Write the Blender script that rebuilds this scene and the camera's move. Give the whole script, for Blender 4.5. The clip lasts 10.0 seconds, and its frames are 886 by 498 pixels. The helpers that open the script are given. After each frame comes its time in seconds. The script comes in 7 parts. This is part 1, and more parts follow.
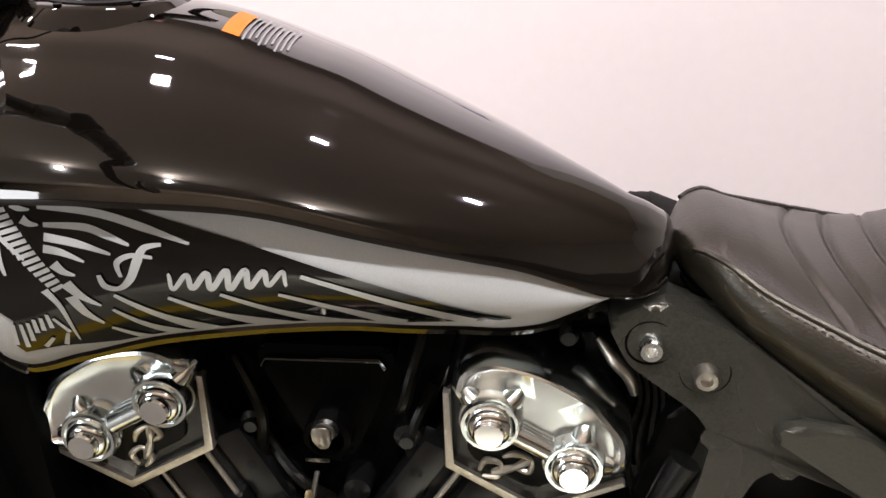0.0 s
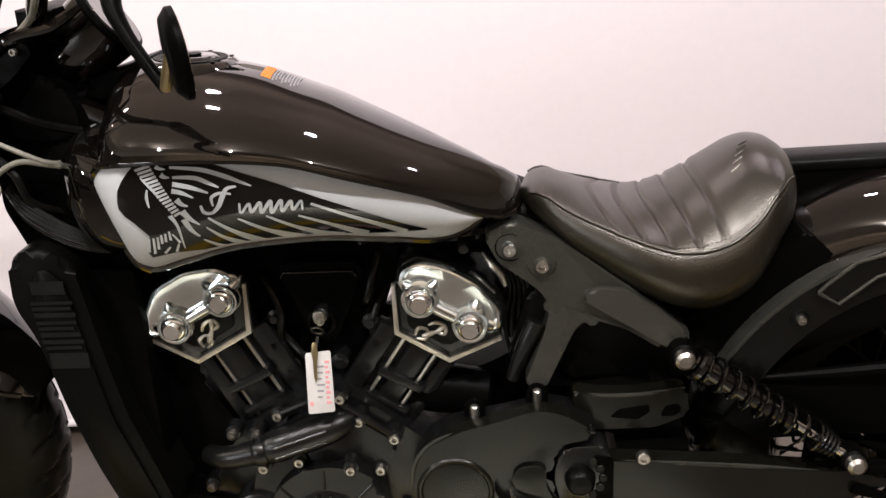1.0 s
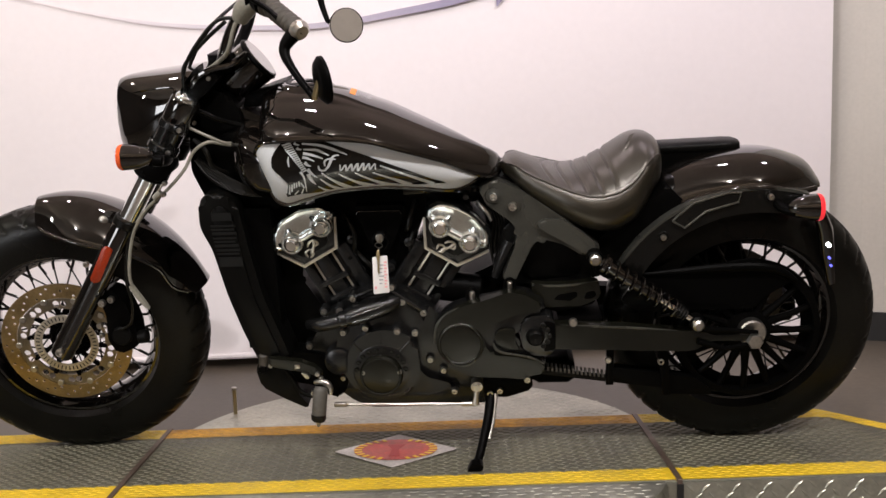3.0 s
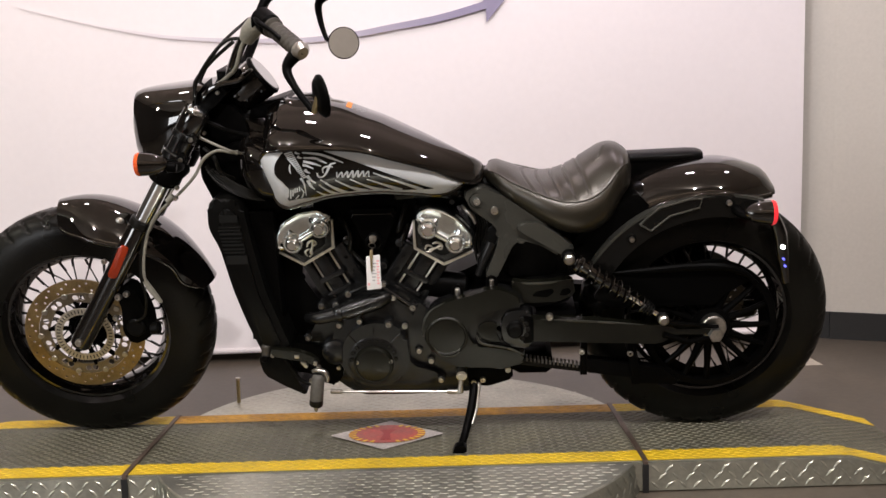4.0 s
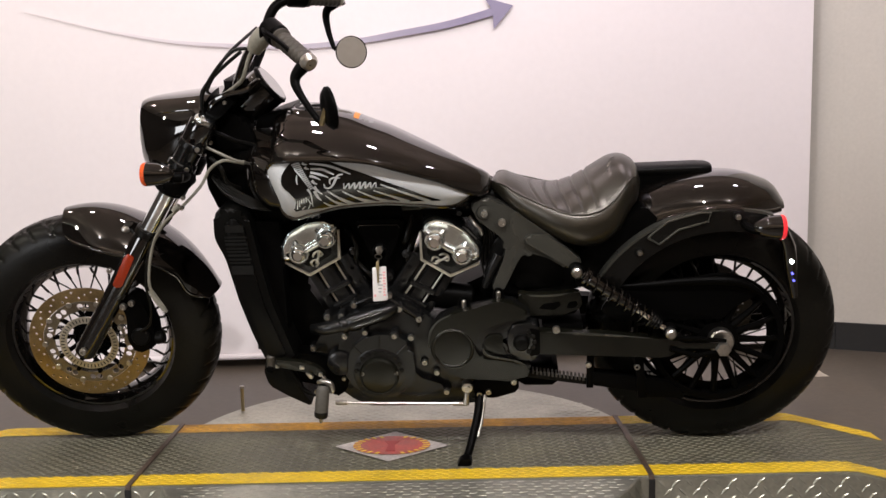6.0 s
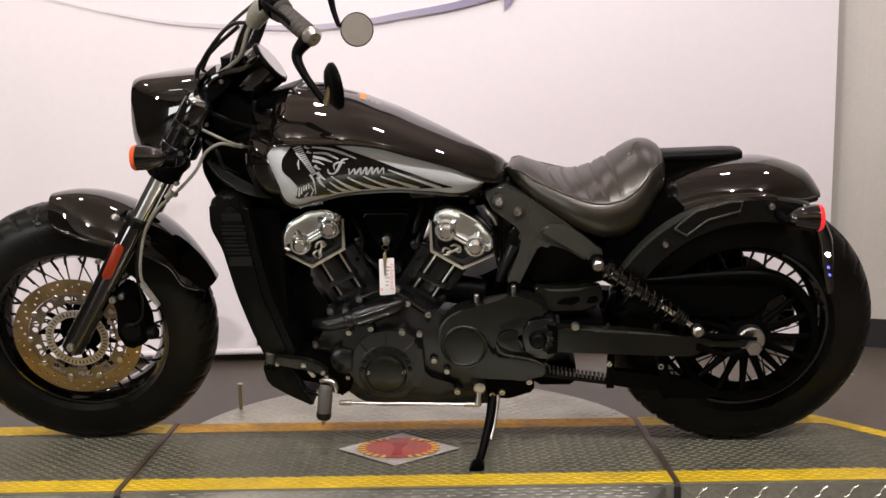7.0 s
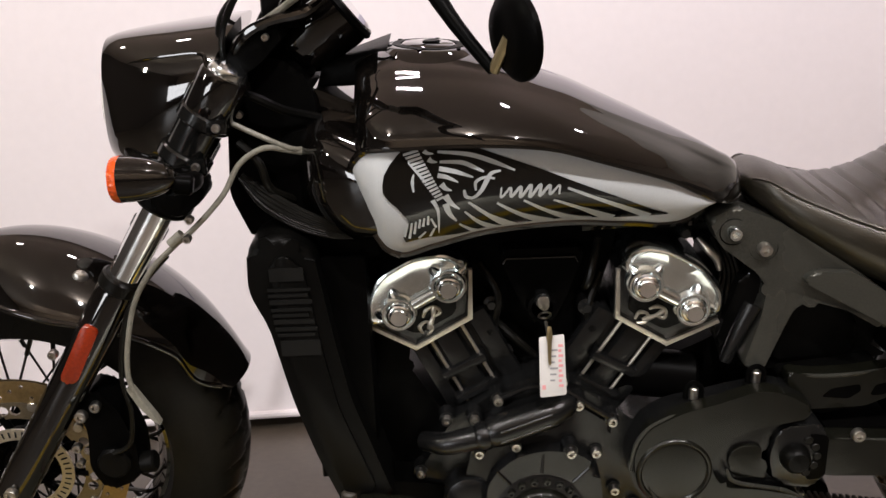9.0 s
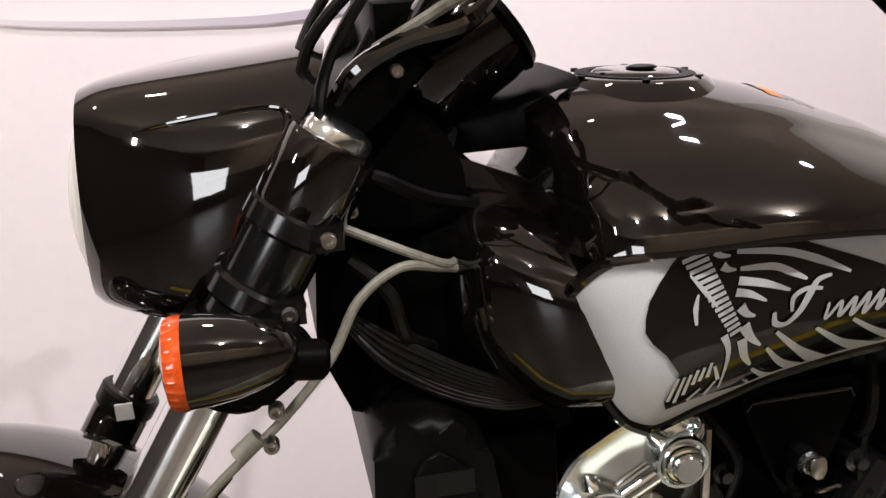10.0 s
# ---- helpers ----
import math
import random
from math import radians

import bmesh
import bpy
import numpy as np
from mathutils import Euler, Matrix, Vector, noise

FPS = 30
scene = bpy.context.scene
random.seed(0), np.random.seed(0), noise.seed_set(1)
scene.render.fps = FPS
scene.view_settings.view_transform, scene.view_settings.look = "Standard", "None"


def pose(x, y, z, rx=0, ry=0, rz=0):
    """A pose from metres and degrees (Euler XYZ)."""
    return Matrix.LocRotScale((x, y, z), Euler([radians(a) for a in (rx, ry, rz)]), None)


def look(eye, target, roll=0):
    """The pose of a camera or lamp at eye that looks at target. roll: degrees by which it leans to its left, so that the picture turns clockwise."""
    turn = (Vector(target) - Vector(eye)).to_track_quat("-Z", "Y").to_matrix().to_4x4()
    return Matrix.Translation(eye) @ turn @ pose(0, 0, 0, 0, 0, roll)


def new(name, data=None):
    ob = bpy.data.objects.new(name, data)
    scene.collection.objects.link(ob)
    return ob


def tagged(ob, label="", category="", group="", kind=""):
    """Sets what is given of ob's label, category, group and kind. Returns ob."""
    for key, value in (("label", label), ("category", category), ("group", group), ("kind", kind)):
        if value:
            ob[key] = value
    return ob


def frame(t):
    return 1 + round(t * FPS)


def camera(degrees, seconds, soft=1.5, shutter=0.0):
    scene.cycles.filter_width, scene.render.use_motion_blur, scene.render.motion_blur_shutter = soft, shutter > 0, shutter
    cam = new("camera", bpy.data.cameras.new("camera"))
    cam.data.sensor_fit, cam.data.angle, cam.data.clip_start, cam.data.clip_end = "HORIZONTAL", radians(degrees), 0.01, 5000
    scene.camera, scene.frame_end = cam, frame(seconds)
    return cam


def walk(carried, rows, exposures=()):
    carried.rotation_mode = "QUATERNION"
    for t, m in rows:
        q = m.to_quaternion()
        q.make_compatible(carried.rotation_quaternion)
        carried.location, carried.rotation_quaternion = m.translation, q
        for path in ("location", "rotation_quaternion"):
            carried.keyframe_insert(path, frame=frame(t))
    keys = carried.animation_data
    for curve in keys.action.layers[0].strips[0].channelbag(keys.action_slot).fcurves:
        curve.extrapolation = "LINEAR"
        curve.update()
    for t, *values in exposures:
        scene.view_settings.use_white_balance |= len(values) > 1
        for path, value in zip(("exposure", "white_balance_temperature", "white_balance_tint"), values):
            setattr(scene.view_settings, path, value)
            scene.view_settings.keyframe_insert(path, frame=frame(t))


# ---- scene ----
cam = camera(50.0, 10.0)
PATH = [
    (0, (0.149, -0.706, 0.854), (-0.087, 1.222, 0.377), -0.59),
    (0.5, (0.190, -0.979, 0.842), (0.041, 0.970, 0.418), -2.44),
    (1, (0.209, -1.246, 0.804), (0.089, 0.727, 0.499), -2.27),
    (1.5, (0.229, -1.508, 0.793), (0.110, 0.470, 0.519), -2.40),
    (2, (0.229, -1.747, 0.795), (0.097, 0.227, 0.503), -2.45),
    (2.5, (0.195, -1.951, 0.755), (0.090, 0.030, 0.500), -2.25),
    (4, (0.241, -2.310, 0.775), (0.150, -0.327, 0.535), -1.59),
    (4.5, (0.249, -2.336, 0.745), (0.146, -0.350, 0.533), -1.37),
    (5, (0.238, -2.332, 0.790), (0.142, -0.348, 0.551), -1.28),
    (5.5, (0.235, -2.321, 0.804), (0.139, -0.337, 0.568), -1.23),
    (7, (0.199, -2.150, 0.782), (0.101, -0.170, 0.525), -0.93),
    (7.5, (0.165, -2.006, 0.767), (0.058, -0.026, 0.504), -0.93),
    (8, (0.096, -1.808, 0.766), (-0.016, 0.169, 0.485), -1.04),
    (8.5, (0.000, -1.555, 0.775), (-0.112, 0.420, 0.477), -1.34),
    (9, (-0.166, -1.276, 0.797), (-0.171, 0.701, 0.495), -2.13),
    (9.5, (-0.329, -1.007, 0.800), (-0.174, 0.972, 0.557), -3.79),
    (10, (-0.469, -0.743, 0.826), (-0.126, 1.218, 0.627), -5.92),
]
walk(cam, [(t, look(eye, target, roll)) for t, eye, target, roll in PATH], [(0, 0.10), (1.0, 0.05), (2.5, -0.05), (8.5, -0.10), (10, -0.12)])

# ---------------------------------------------------------------- light
world = bpy.data.worlds.new("world")
world.use_nodes = True
world.node_tree.nodes["Background"].inputs[0].default_value = (0.9, 0.82, 0.78, 1)
world.node_tree.nodes["Background"].inputs[1].default_value = 0.003
scene.world = world
FLOOR = -0.075


def area_lamp(name, place, target, size, size_y, power, colour):
    d = bpy.data.lights.new(name, "AREA")
    d.shape, d.size, d.size_y, d.energy, d.color = "RECTANGLE", size, size_y, power, colour
    o = new(name, d)
    o.matrix_world = look(place, target)
    return o


# a row of wash lamps over the backdrop, and the ceiling's tube fittings
for k in range(5):
    area_lamp("wash_light", (-2.3 + k * 0.98, 0.25, 2.6), (-2.3 + k * 0.98, 1.3, 0.7), 0.13, 0.05, (3.9, 5.5, 7.2, 7.5, 7.4)[k], (1.0, 0.838 + 0.012 * k, 0.80 + 0.064 * k))
# track spots in front of the platform, and added fill lamps that brighten the far wall for reflections
for x, power in ((-1.5, 34), (0.2, 52), (1.7, 46)):
    area_lamp("track_light", (x, -2.1, 2.74), (0.4 * x, 0.0, 0.3), 0.05, 0.03, power, (1.0, 0.955, 0.96))
for k in range(1, 5):
    area_lamp("wall_light", (-3.2 + k * 1.5, -3.6, 2.3), (-3.2 + k * 1.5, -5.0, 2.1), 0.3, 0.3, 16, (1.0, 0.86, 0.74))
# a ceiling fitting with one tube to the front of the motorcycle, and the daylight of a shop window in the far wall
area_lamp("tube_light", (-3.26, -1.3, 2.2), (-0.46, 0, 0.6), 0.06, 0.3, 16, (1.0, 0.96, 0.82))
area_lamp("window_light", (-3.75, -4.6, 0.95), (-0.6, 0, 0.8), 2.0, 1.1, 80, (0.97, 0.97, 1.0))

# ---------------------------------------------------------------- materials
MATS = {}


def mat(name, colour, rough=0.5, metal=0.0, coat=0.0, grain=0.0, scale=30.0, bump=0.0, dirt=0.0, dirt_scale=4.0, spec=0.5, emit=None, power=0.0, tint=(1, 1, 1)):
    """A principled material with two scales of variation: fine grain and broad dirt."""
    if name in MATS:
        return MATS[name]
    m = bpy.data.materials.new(name)
    m.use_nodes = True
    nt = m.node_tree
    b = nt.nodes["Principled BSDF"]
    b.inputs["Base Color"].default_value = (*colour, 1)
    b.inputs["Roughness"].default_value = rough
    b.inputs["Metallic"].default_value = metal
    b.inputs["Coat Weight"].default_value = coat
    b.inputs["Coat Roughness"].default_value = 0.02
    b.inputs["Specular IOR Level"].default_value = spec
    b.inputs["Specular Tint"].default_value = (*tint, 1)
    if emit:
        b.inputs["Emission Color"].default_value = (*emit, 1)
        b.inputs["Emission Strength"].default_value = power
    co = nt.nodes.new("ShaderNodeTexCoord")

    def noise_tex(s, detail=6.0):
        n = nt.nodes.new("ShaderNodeTexNoise")
        n.inputs["Scale"].default_value, n.inputs["Detail"].default_value = s, detail
        nt.links.new(co.outputs["Object"], n.inputs["Vector"])
        return n

    if grain or dirt:
        fine, broad = noise_tex(scale), noise_tex(dirt_scale, 4.0)
        mix = nt.nodes.new("ShaderNodeMix")
        mix.data_type, mix.blend_type = "RGBA", "MULTIPLY"
        mix.inputs[0].default_value = 1.0
        mix.inputs[6].default_value = (*colour, 1)
        r1 = nt.nodes.new("ShaderNodeMapRange")
        r1.inputs[1].default_value, r1.inputs[2].default_value = 0.3, 0.7
        r1.inputs[3].default_value, r1.inputs[4].default_value = 1 - grain, 1 + grain
        r2 = nt.nodes.new("ShaderNodeMapRange")
        r2.inputs[1].default_value, r2.inputs[2].default_value = 0.3, 0.7
        r2.inputs[3].default_value, r2.inputs[4].default_value = 1 - dirt, 1 + dirt
        mul = nt.nodes.new("ShaderNodeMath")
        mul.operation = "MULTIPLY"
        comb = nt.nodes.new("ShaderNodeCombineColor")
        nt.links.new(fine.outputs["Fac"], r1.inputs[0])
        nt.links.new(broad.outputs["Fac"], r2.inputs[0])
        nt.links.new(r1.outputs[0], mul.inputs[0])
        nt.links.new(r2.outputs[0], mul.inputs[1])
        for i in range(3):
            nt.links.new(mul.outputs[0], comb.inputs[i])
        nt.links.new(comb.outputs[0], mix.inputs[7])
        nt.links.new(mix.outputs[2], b.inputs["Base Color"])
        rr = nt.nodes.new("ShaderNodeMapRange")
        rr.inputs[1].default_value, rr.inputs[2].default_value = 0.3, 0.7
        rr.inputs[3].default_value, rr.inputs[4].default_value = max(0.02, rough * (1 - 0.6 * dirt)), min(1, rough * (1 + 0.6 * dirt))
        nt.links.new(broad.outputs["Fac"], rr.inputs[0])
        nt.links.new(rr.outputs[0], b.inputs["Roughness"])
    if bump:
        bt = noise_tex(scale * 1.6)
        bn = nt.nodes.new("ShaderNodeBump")
        bn.inputs["Strength"].default_value, bn.inputs["Distance"].default_value = bump, 0.002
        nt.links.new(bt.outputs["Fac"], bn.inputs["Height"])
        nt.links.new(bn.outputs["Normal"], b.inputs["Normal"])
    MATS[name] = m
    return m


PAINT = mat("black_gloss_paint", (0.0030, 0.0024, 0.0020), 0.04, 0.0, 0.75, 0.08, 700, dirt=0.05, dirt_scale=3, spec=0.5)
SILVER = mat("silver_paint", (0.58, 0.60, 0.605), 0.55, 0.1, 0.12, 0.06, 900, dirt=0.04)
DECAL = mat("black_decal", (0.003, 0.0025, 0.002), 0.08, 0.0, 0.0)
DECAL_SILVER = mat("silver_decal", (0.60, 0.63, 0.64), 0.35, 0.3, 0.3, 0.04, 700)
MATTE = mat("matte_black_coating", (0.0018, 0.0017, 0.0016), 0.36, 0.0, 0.0, 0.15, 300, 0.08, 0.12, 6, spec=0.03)
SATIN = mat("satin_black_casting", (0.0060, 0.0060, 0.0040), 0.24, 0.0, 0.0, 0.12, 350, 0.08, 0.1, 8, spec=0.34)
ENGINE = mat("textured_black_engine", (0.0055, 0.0056, 0.0056), 0.25, 0.0, 0.0, 0.2, 400, 0.14, 0.15, 9, spec=0.44)
PLASTIC = mat("grained_dark_plastic", (0.003, 0.0029, 0.0026), 0.34, 0.0, 0.0, 0.2, 500, 0.15, 0.15, 7, spec=0.10)
RUBBER = mat("tyre_rubber", (0.0040, 0.0037, 0.0028), 0.34, 0.0, 0.0, 0.3, 150, 0.15, 0.55, 5, spec=0.20)
POLISHED = mat("polished_alloy", (0.84, 0.90, 0.91), 0.17, 1.0, 0.0, 0.04, 60, dirt=0.2, dirt_scale=12)
CHROME = mat("chrome", (0.90, 0.94, 0.95), 0.10, 1.0, 0.0, 0.05, 60, dirt=0.25, dirt_scale=12)
STEEL = mat("zinc_bolt", (0.5, 0.48, 0.44), 0.32, 1.0, 0.0, 0.12, 200, 0.05, 0.2, 40)
MACHINED = mat("machined_edge", (0.55, 0.52, 0.45), 0.38, 0.9, 0.0, 0.1, 300, 0.05, 0.15, 20)
DISC = mat("brake_disc_steel", (0.36, 0.27, 0.14), 0.34, 1.0, 0.0, 0.12, 250, 0.05, 0.25, 14)
# the frame plate's powder coat, also the pale colour of painted edge highlights
FRAMECOAT = mat("powder_coat_and_glint", (0.032, 0.0318, 0.0270), 0.28, 0.0, 0.0, 0.2, 380, 0.07, 0.15, 9, spec=0.62, tint=(1.0, 0.98, 0.86))
STRUTCOAT = mat("satin_strut_coat", (0.0035, 0.0034, 0.0030), 0.26, 0.0, 0.0, 0.2, 380, 0.07, 0.15, 9, spec=0.30)
LEATHER = mat("black_leather", (0.0105, 0.0090, 0.0054), 0.33, 0.0, 0.0, 0.2, 260, 0.20, 0.25, 12, spec=0.80, tint=(1.0, 0.95, 0.86))
THREAD = mat("stitch_thread", (0.05, 0.045, 0.04), 0.7)
GLASS_AMBER = mat("amber_lens", (0.62, 0.075, 0.008), 0.12, 0.0, 0.5, 0.3, 220)
GRIP = mat("dusty_grip_rubber", (0.040, 0.034, 0.026), 0.55, 0.0, 0.0, 0.2, 150, 0.15, 0.2, 8)
FORK = mat("semi_gloss_fork_cover", (0.004, 0.004, 0.0038), 0.16, 0.0, 0.0, spec=0.5)
GLASS_RED = mat("red_reflector", (0.24, 0.022, 0.004), 0.2, 0.0, 0.4, 0.2, 250)
TAIL_RED = mat("lit_red_lens", (0.6, 0.02, 0.02), 0.15, 0.0, 0.3, emit=(1.0, 0.04, 0.06), power=0.6)
GREYMIRROR = mat("mirror_glass", (0.6, 0.58, 0.55), 0.03, 1.0)
LENS = mat("headlamp_lens", (0.9, 0.88, 0.82), 0.05, 0.0, 0.5)
CABLE = mat("grey_cable_sleeve", (0.22, 0.21, 0.17), 0.45, 0.0, 0.0, 0.15, 200)
LABEL = mat("white_card", (0.72, 0.7, 0.68), 0.5, 0.0, 0.0, 0.05, 60)
INK_RED = mat("red_ink", (0.75, 0.34, 0.34), 0.6)
INK_GREY = mat("grey_ink", (0.32, 0.32, 0.33), 0.6)
ORANGE = mat("orange_label", (0.85, 0.25, 0.03), 0.45)
STICKER = mat("dark_grey_sticker", (0.0075, 0.0075, 0.0070), 0.5, spec=0.2)
GOLD = mat("brass_fitting", (0.5, 0.42, 0.24), 0.35, 1.0)


# ---------------------------------------------------------------- mesh helpers
def part(name, bm, material, parent=None, label="", sharp=35):
    """Links a bmesh as one mesh object, under a thing or a part."""
    bmesh.ops.remove_doubles(bm, verts=bm.verts, dist=1e-6)
    bmesh.ops.recalc_face_normals(bm, faces=bm.faces)
    me = bpy.data.meshes.new(name)
    bm.to_mesh(me)
    bm.free()
    me.materials.append(material)
    me.shade_smooth()
    me.set_sharp_from_angle(angle=radians(sharp))
    ob = new(name, me)
    if parent:
        ob.parent = parent
    if label:
        ob["label"] = label
    return ob


def lerp_table(xs, ys, x):
    return float(np.interp(x, xs, ys))


def smooth_table(xs, ys):
    """A smooth curve through a few stations."""
    xs, ys = np.array(xs, float), np.array(ys, float)
    m = np.gradient(ys, xs)

    def f(x):
        x = min(max(x, xs[0]), xs[-1])
        i = min(int(np.searchsorted(xs, x, side="right")) - 1, len(xs) - 2)
        h = xs[i + 1] - xs[i]
        t = (x - xs[i]) / h
        return float((2 * t**3 - 3 * t**2 + 1) * ys[i] + (t**3 - 2 * t**2 + t) * h * m[i] + (-2 * t**3 + 3 * t**2) * ys[i + 1] + (t**3 - t**2) * h * m[i + 1])

    return f


def loft(rings, closed=True, caps=True, bm=None):
    bm = bm or bmesh.new()
    vs = [[bm.verts.new(p) for p in r] for r in rings]
    n = len(rings[0])
    for a, b in zip(vs, vs[1:]):
        for i in range(n if closed else n - 1):
            j = (i + 1) % n
            bm.faces.new((a[i], a[j], b[j], b[i]))
    if caps and closed:
        bm.faces.new(vs[0])
        bm.faces.new(list(reversed(vs[-1])))
    return bm


def spline(points, n=8):
    """A smooth path through a few points."""
    p = [Vector(q) for q in points]
    if len(p) < 3:
        return p
    out = []
    for i in range(len(p) - 1):
        a, b, c, d = p[max(i - 1, 0)], p[i], p[i + 1], p[min(i + 2, len(p) - 1)]
        for k in range(n):
            t = k / n
            out.append(0.5 * (2 * b + (c - a) * t + (2 * a - 5 * b + 4 * c - d) * t * t + (3 * b - a - 3 * c + d) * t**3))
    out.append(p[-1])
    return out


def tube(points, radius, segs=12, bm=None, smooth=0):
    """A round bar along a path; radius is a number or one for each point."""
    pts = spline(points, smooth) if smooth else [Vector(p) for p in points]
    rs = radius if isinstance(radius, (list, tuple)) else [radius] * len(pts)
    if len(rs) != len(pts):
        rs = [float(np.interp(i / (len(pts) - 1), np.linspace(0, 1, len(rs)), rs)) for i in range(len(pts))]
    rings, u = [], None
    for i, p in enumerate(pts):
        d = (pts[min(i + 1, len(pts) - 1)] - pts[max(i - 1, 0)])
        d = d.normalized() if d.length > 1e-9 else Vector((0, 0, 1))
        if u is None:
            u = d.orthogonal().normalized()
        u = (u - d * u.dot(d)).normalized()
        v = d.cross(u)
        rings.append([p + rs[i] * (u * math.cos(2 * math.pi * k / segs) + v * math.sin(2 * math.pi * k / segs)) for k in range(segs)])
    return loft(rings, bm=bm)


def rod(a, b, r, segs=12, r2=None, bm=None, bevel=0.0):
    """A bar from a to b, with softened ends."""
    a, b = Vector(a), Vector(b)
    r2 = r if r2 is None else r2
    if bevel:
        d = (b - a).normalized() * bevel
        return tube([a, a + d, b - d, b], [r - bevel, r, r2, r2 - bevel], segs, bm)
    return tube([a, b], [r, r2], segs, bm)


def prism(outline, w0, w1, bevel=0.004, bm=None, seg=2):
    """A plate: an outline in x and z, thick along y from w0 to w1, its front edges bevelled."""
    own = bmesh.new()
    lo, hi = [own.verts.new((x, w0, z)) for x, z in outline], [own.verts.new((x, w1, z)) for x, z in outline]
    f0 = own.faces.new(lo)
    f1 = own.faces.new(list(reversed(hi)))
    n = len(outline)
    for i in range(n):
        own.faces.new((lo[i], hi[i], hi[(i + 1) % n], lo[(i + 1) % n]))
    if bevel:
        es = [e for e in own.edges if (e in f0.edges or e in f1.edges)]
        bmesh.ops.bevel(own, geom=es, offset=bevel, segments=seg, affect="EDGES", profile=0.5, clamp_overlap=True)
    if bm is None:
        return own
    me = bpy.data.meshes.new("tmp")
    own.to_mesh(me)
    own.free()
    bm.from_mesh(me)
    bpy.data.meshes.remove(me)
    return bm


def round_outline(pts, r=0.01, n=4):
    """Rounds the corners of an outline."""
    out, m = [], len(pts)
    for i in range(m):
        p, a, b = Vector(pts[i]), Vector(pts[i - 1]), Vector(pts[(i + 1) % m])
        da, db = a - p, b - p
        k = min(r, da.length * 0.45, db.length * 0.45)
        q0, q1 = p + da.normalized() * k, p + db.normalized() * k
        for j in range(n + 1):
            t = j / n
            q = q0 * (1 - t) ** 2 + p * 2 * t * (1 - t) + q1 * t * t
            out.append((q.x, q.y))
    return out


def revolve(profile, centre, segs=64, bm=None, closed=False, radial=None):
    """Turns a profile of (radius, y) round the y axis at centre. radial(angle, y, r) may reshape r."""
    cx, cy, cz = centre
    rings = []
    for k in range(segs):
        a = 2 * math.pi * k / segs
        rings.append([(cx + (radial(a, w, r) if radial else r) * math.cos(a), cy + w, cz + (radial(a, w, r) if radial else r) * math.sin(a)) for r, w in profile])
    rings.append(rings[0])
    return loft(rings, closed=closed, caps=False, bm=bm)


def box(lo, hi, bevel=0.003, bm=None):
    return prism([(lo[0], lo[2]), (hi[0], lo[2]), (hi[0], hi[2]), (lo[0], hi[2])], lo[1], hi[1], bevel, bm)


def perforated(r0, r1, holes, y0, y1, segs=72):
    """A flat ring with real round holes, given as (radius, angle, size), between y0 and y1."""
    bm = bmesh.new()
    es = []
    for r, n in ((r0, segs), (r1, segs)):
        vs = [bm.verts.new((r * math.cos(2 * math.pi * k / n), y0, r * math.sin(2 * math.pi * k / n))) for k in range(n)]
        es += [bm.edges.new((vs[k], vs[(k + 1) % n])) for k in range(n)]
    for r, a, s in holes:
        cx, cz = r * math.cos(a), r * math.sin(a)
        vs = [bm.verts.new((cx + s * math.cos(2 * math.pi * k / 8), y0, cz + s * math.sin(2 * math.pi * k / 8))) for k in range(8)]
        es += [bm.edges.new((vs[k], vs[(k + 1) % 8])) for k in range(8)]
    bmesh.ops.triangle_fill(bm, edges=es, use_beauty=True, use_dissolve=False)
    got = bmesh.ops.extrude_face_region(bm, geom=bm.faces[:])
    for v in got["geom"]:
        if isinstance(v, bmesh.types.BMVert):
            v.co.y = y1
    return bm


def pillow(outline, w0, w1, rings=((1.0, 0.0), (1.0, 0.35), (0.975, 0.62), (0.92, 0.82), (0.80, 0.95), (0.60, 1.0), (0.3, 1.0))):
    """A domed cover over an outline: from the plane y = w0 it swells to y = w1."""
    cx, cz = sum(p[0] for p in outline) / len(outline), sum(p[1] for p in outline) / len(outline)
    return loft([[(cx + (x - cx) * k, w0 + (w1 - w0) * d, cz + (z - cz) * k) for x, z in outline] for k, d in rings])


def bolt(x, z, w, r=0.008, depth=0.01, bm=None):
    """A hexagon-socket bolt head that looks towards -y."""
    bm = revolve([(r * 0.01, w - depth * 0.5), (r * 0.5, w - depth * 0.5), (r * 0.5, w - depth), (r * 0.85, w - depth), (r, w - depth * 0.8), (r, w)], (x, 0, z), 14, bm)
    return bm


def thing(name, label, category, place=(0, 0, 0), group="", kind=""):
    e = new(name)
    e.location = place
    e.empty_display_size = 0.1
    return tagged(e, label, category, group, kind)


# ---------------------------------------------------------------- the room
def sheet(name, corners, material, thick=(0, 0, 0), kind="structure", label="", category="", cuts=1):
    bm = bmesh.new()
    t = Vector(thick)
    lo = [bm.verts.new(Vector(c)) for c in corners]
    hi = [bm.verts.new(Vector(c) + t) for c in corners]
    bm.faces.new(lo)
    bm.faces.new(list(reversed(hi)))
    for i in range(4):
        bm.faces.new((lo[i], hi[i], hi[(i + 1) % 4], lo[(i + 1) % 4]))
    ob = part(name, bm, material)
    return tagged(ob, label, category, kind=kind)


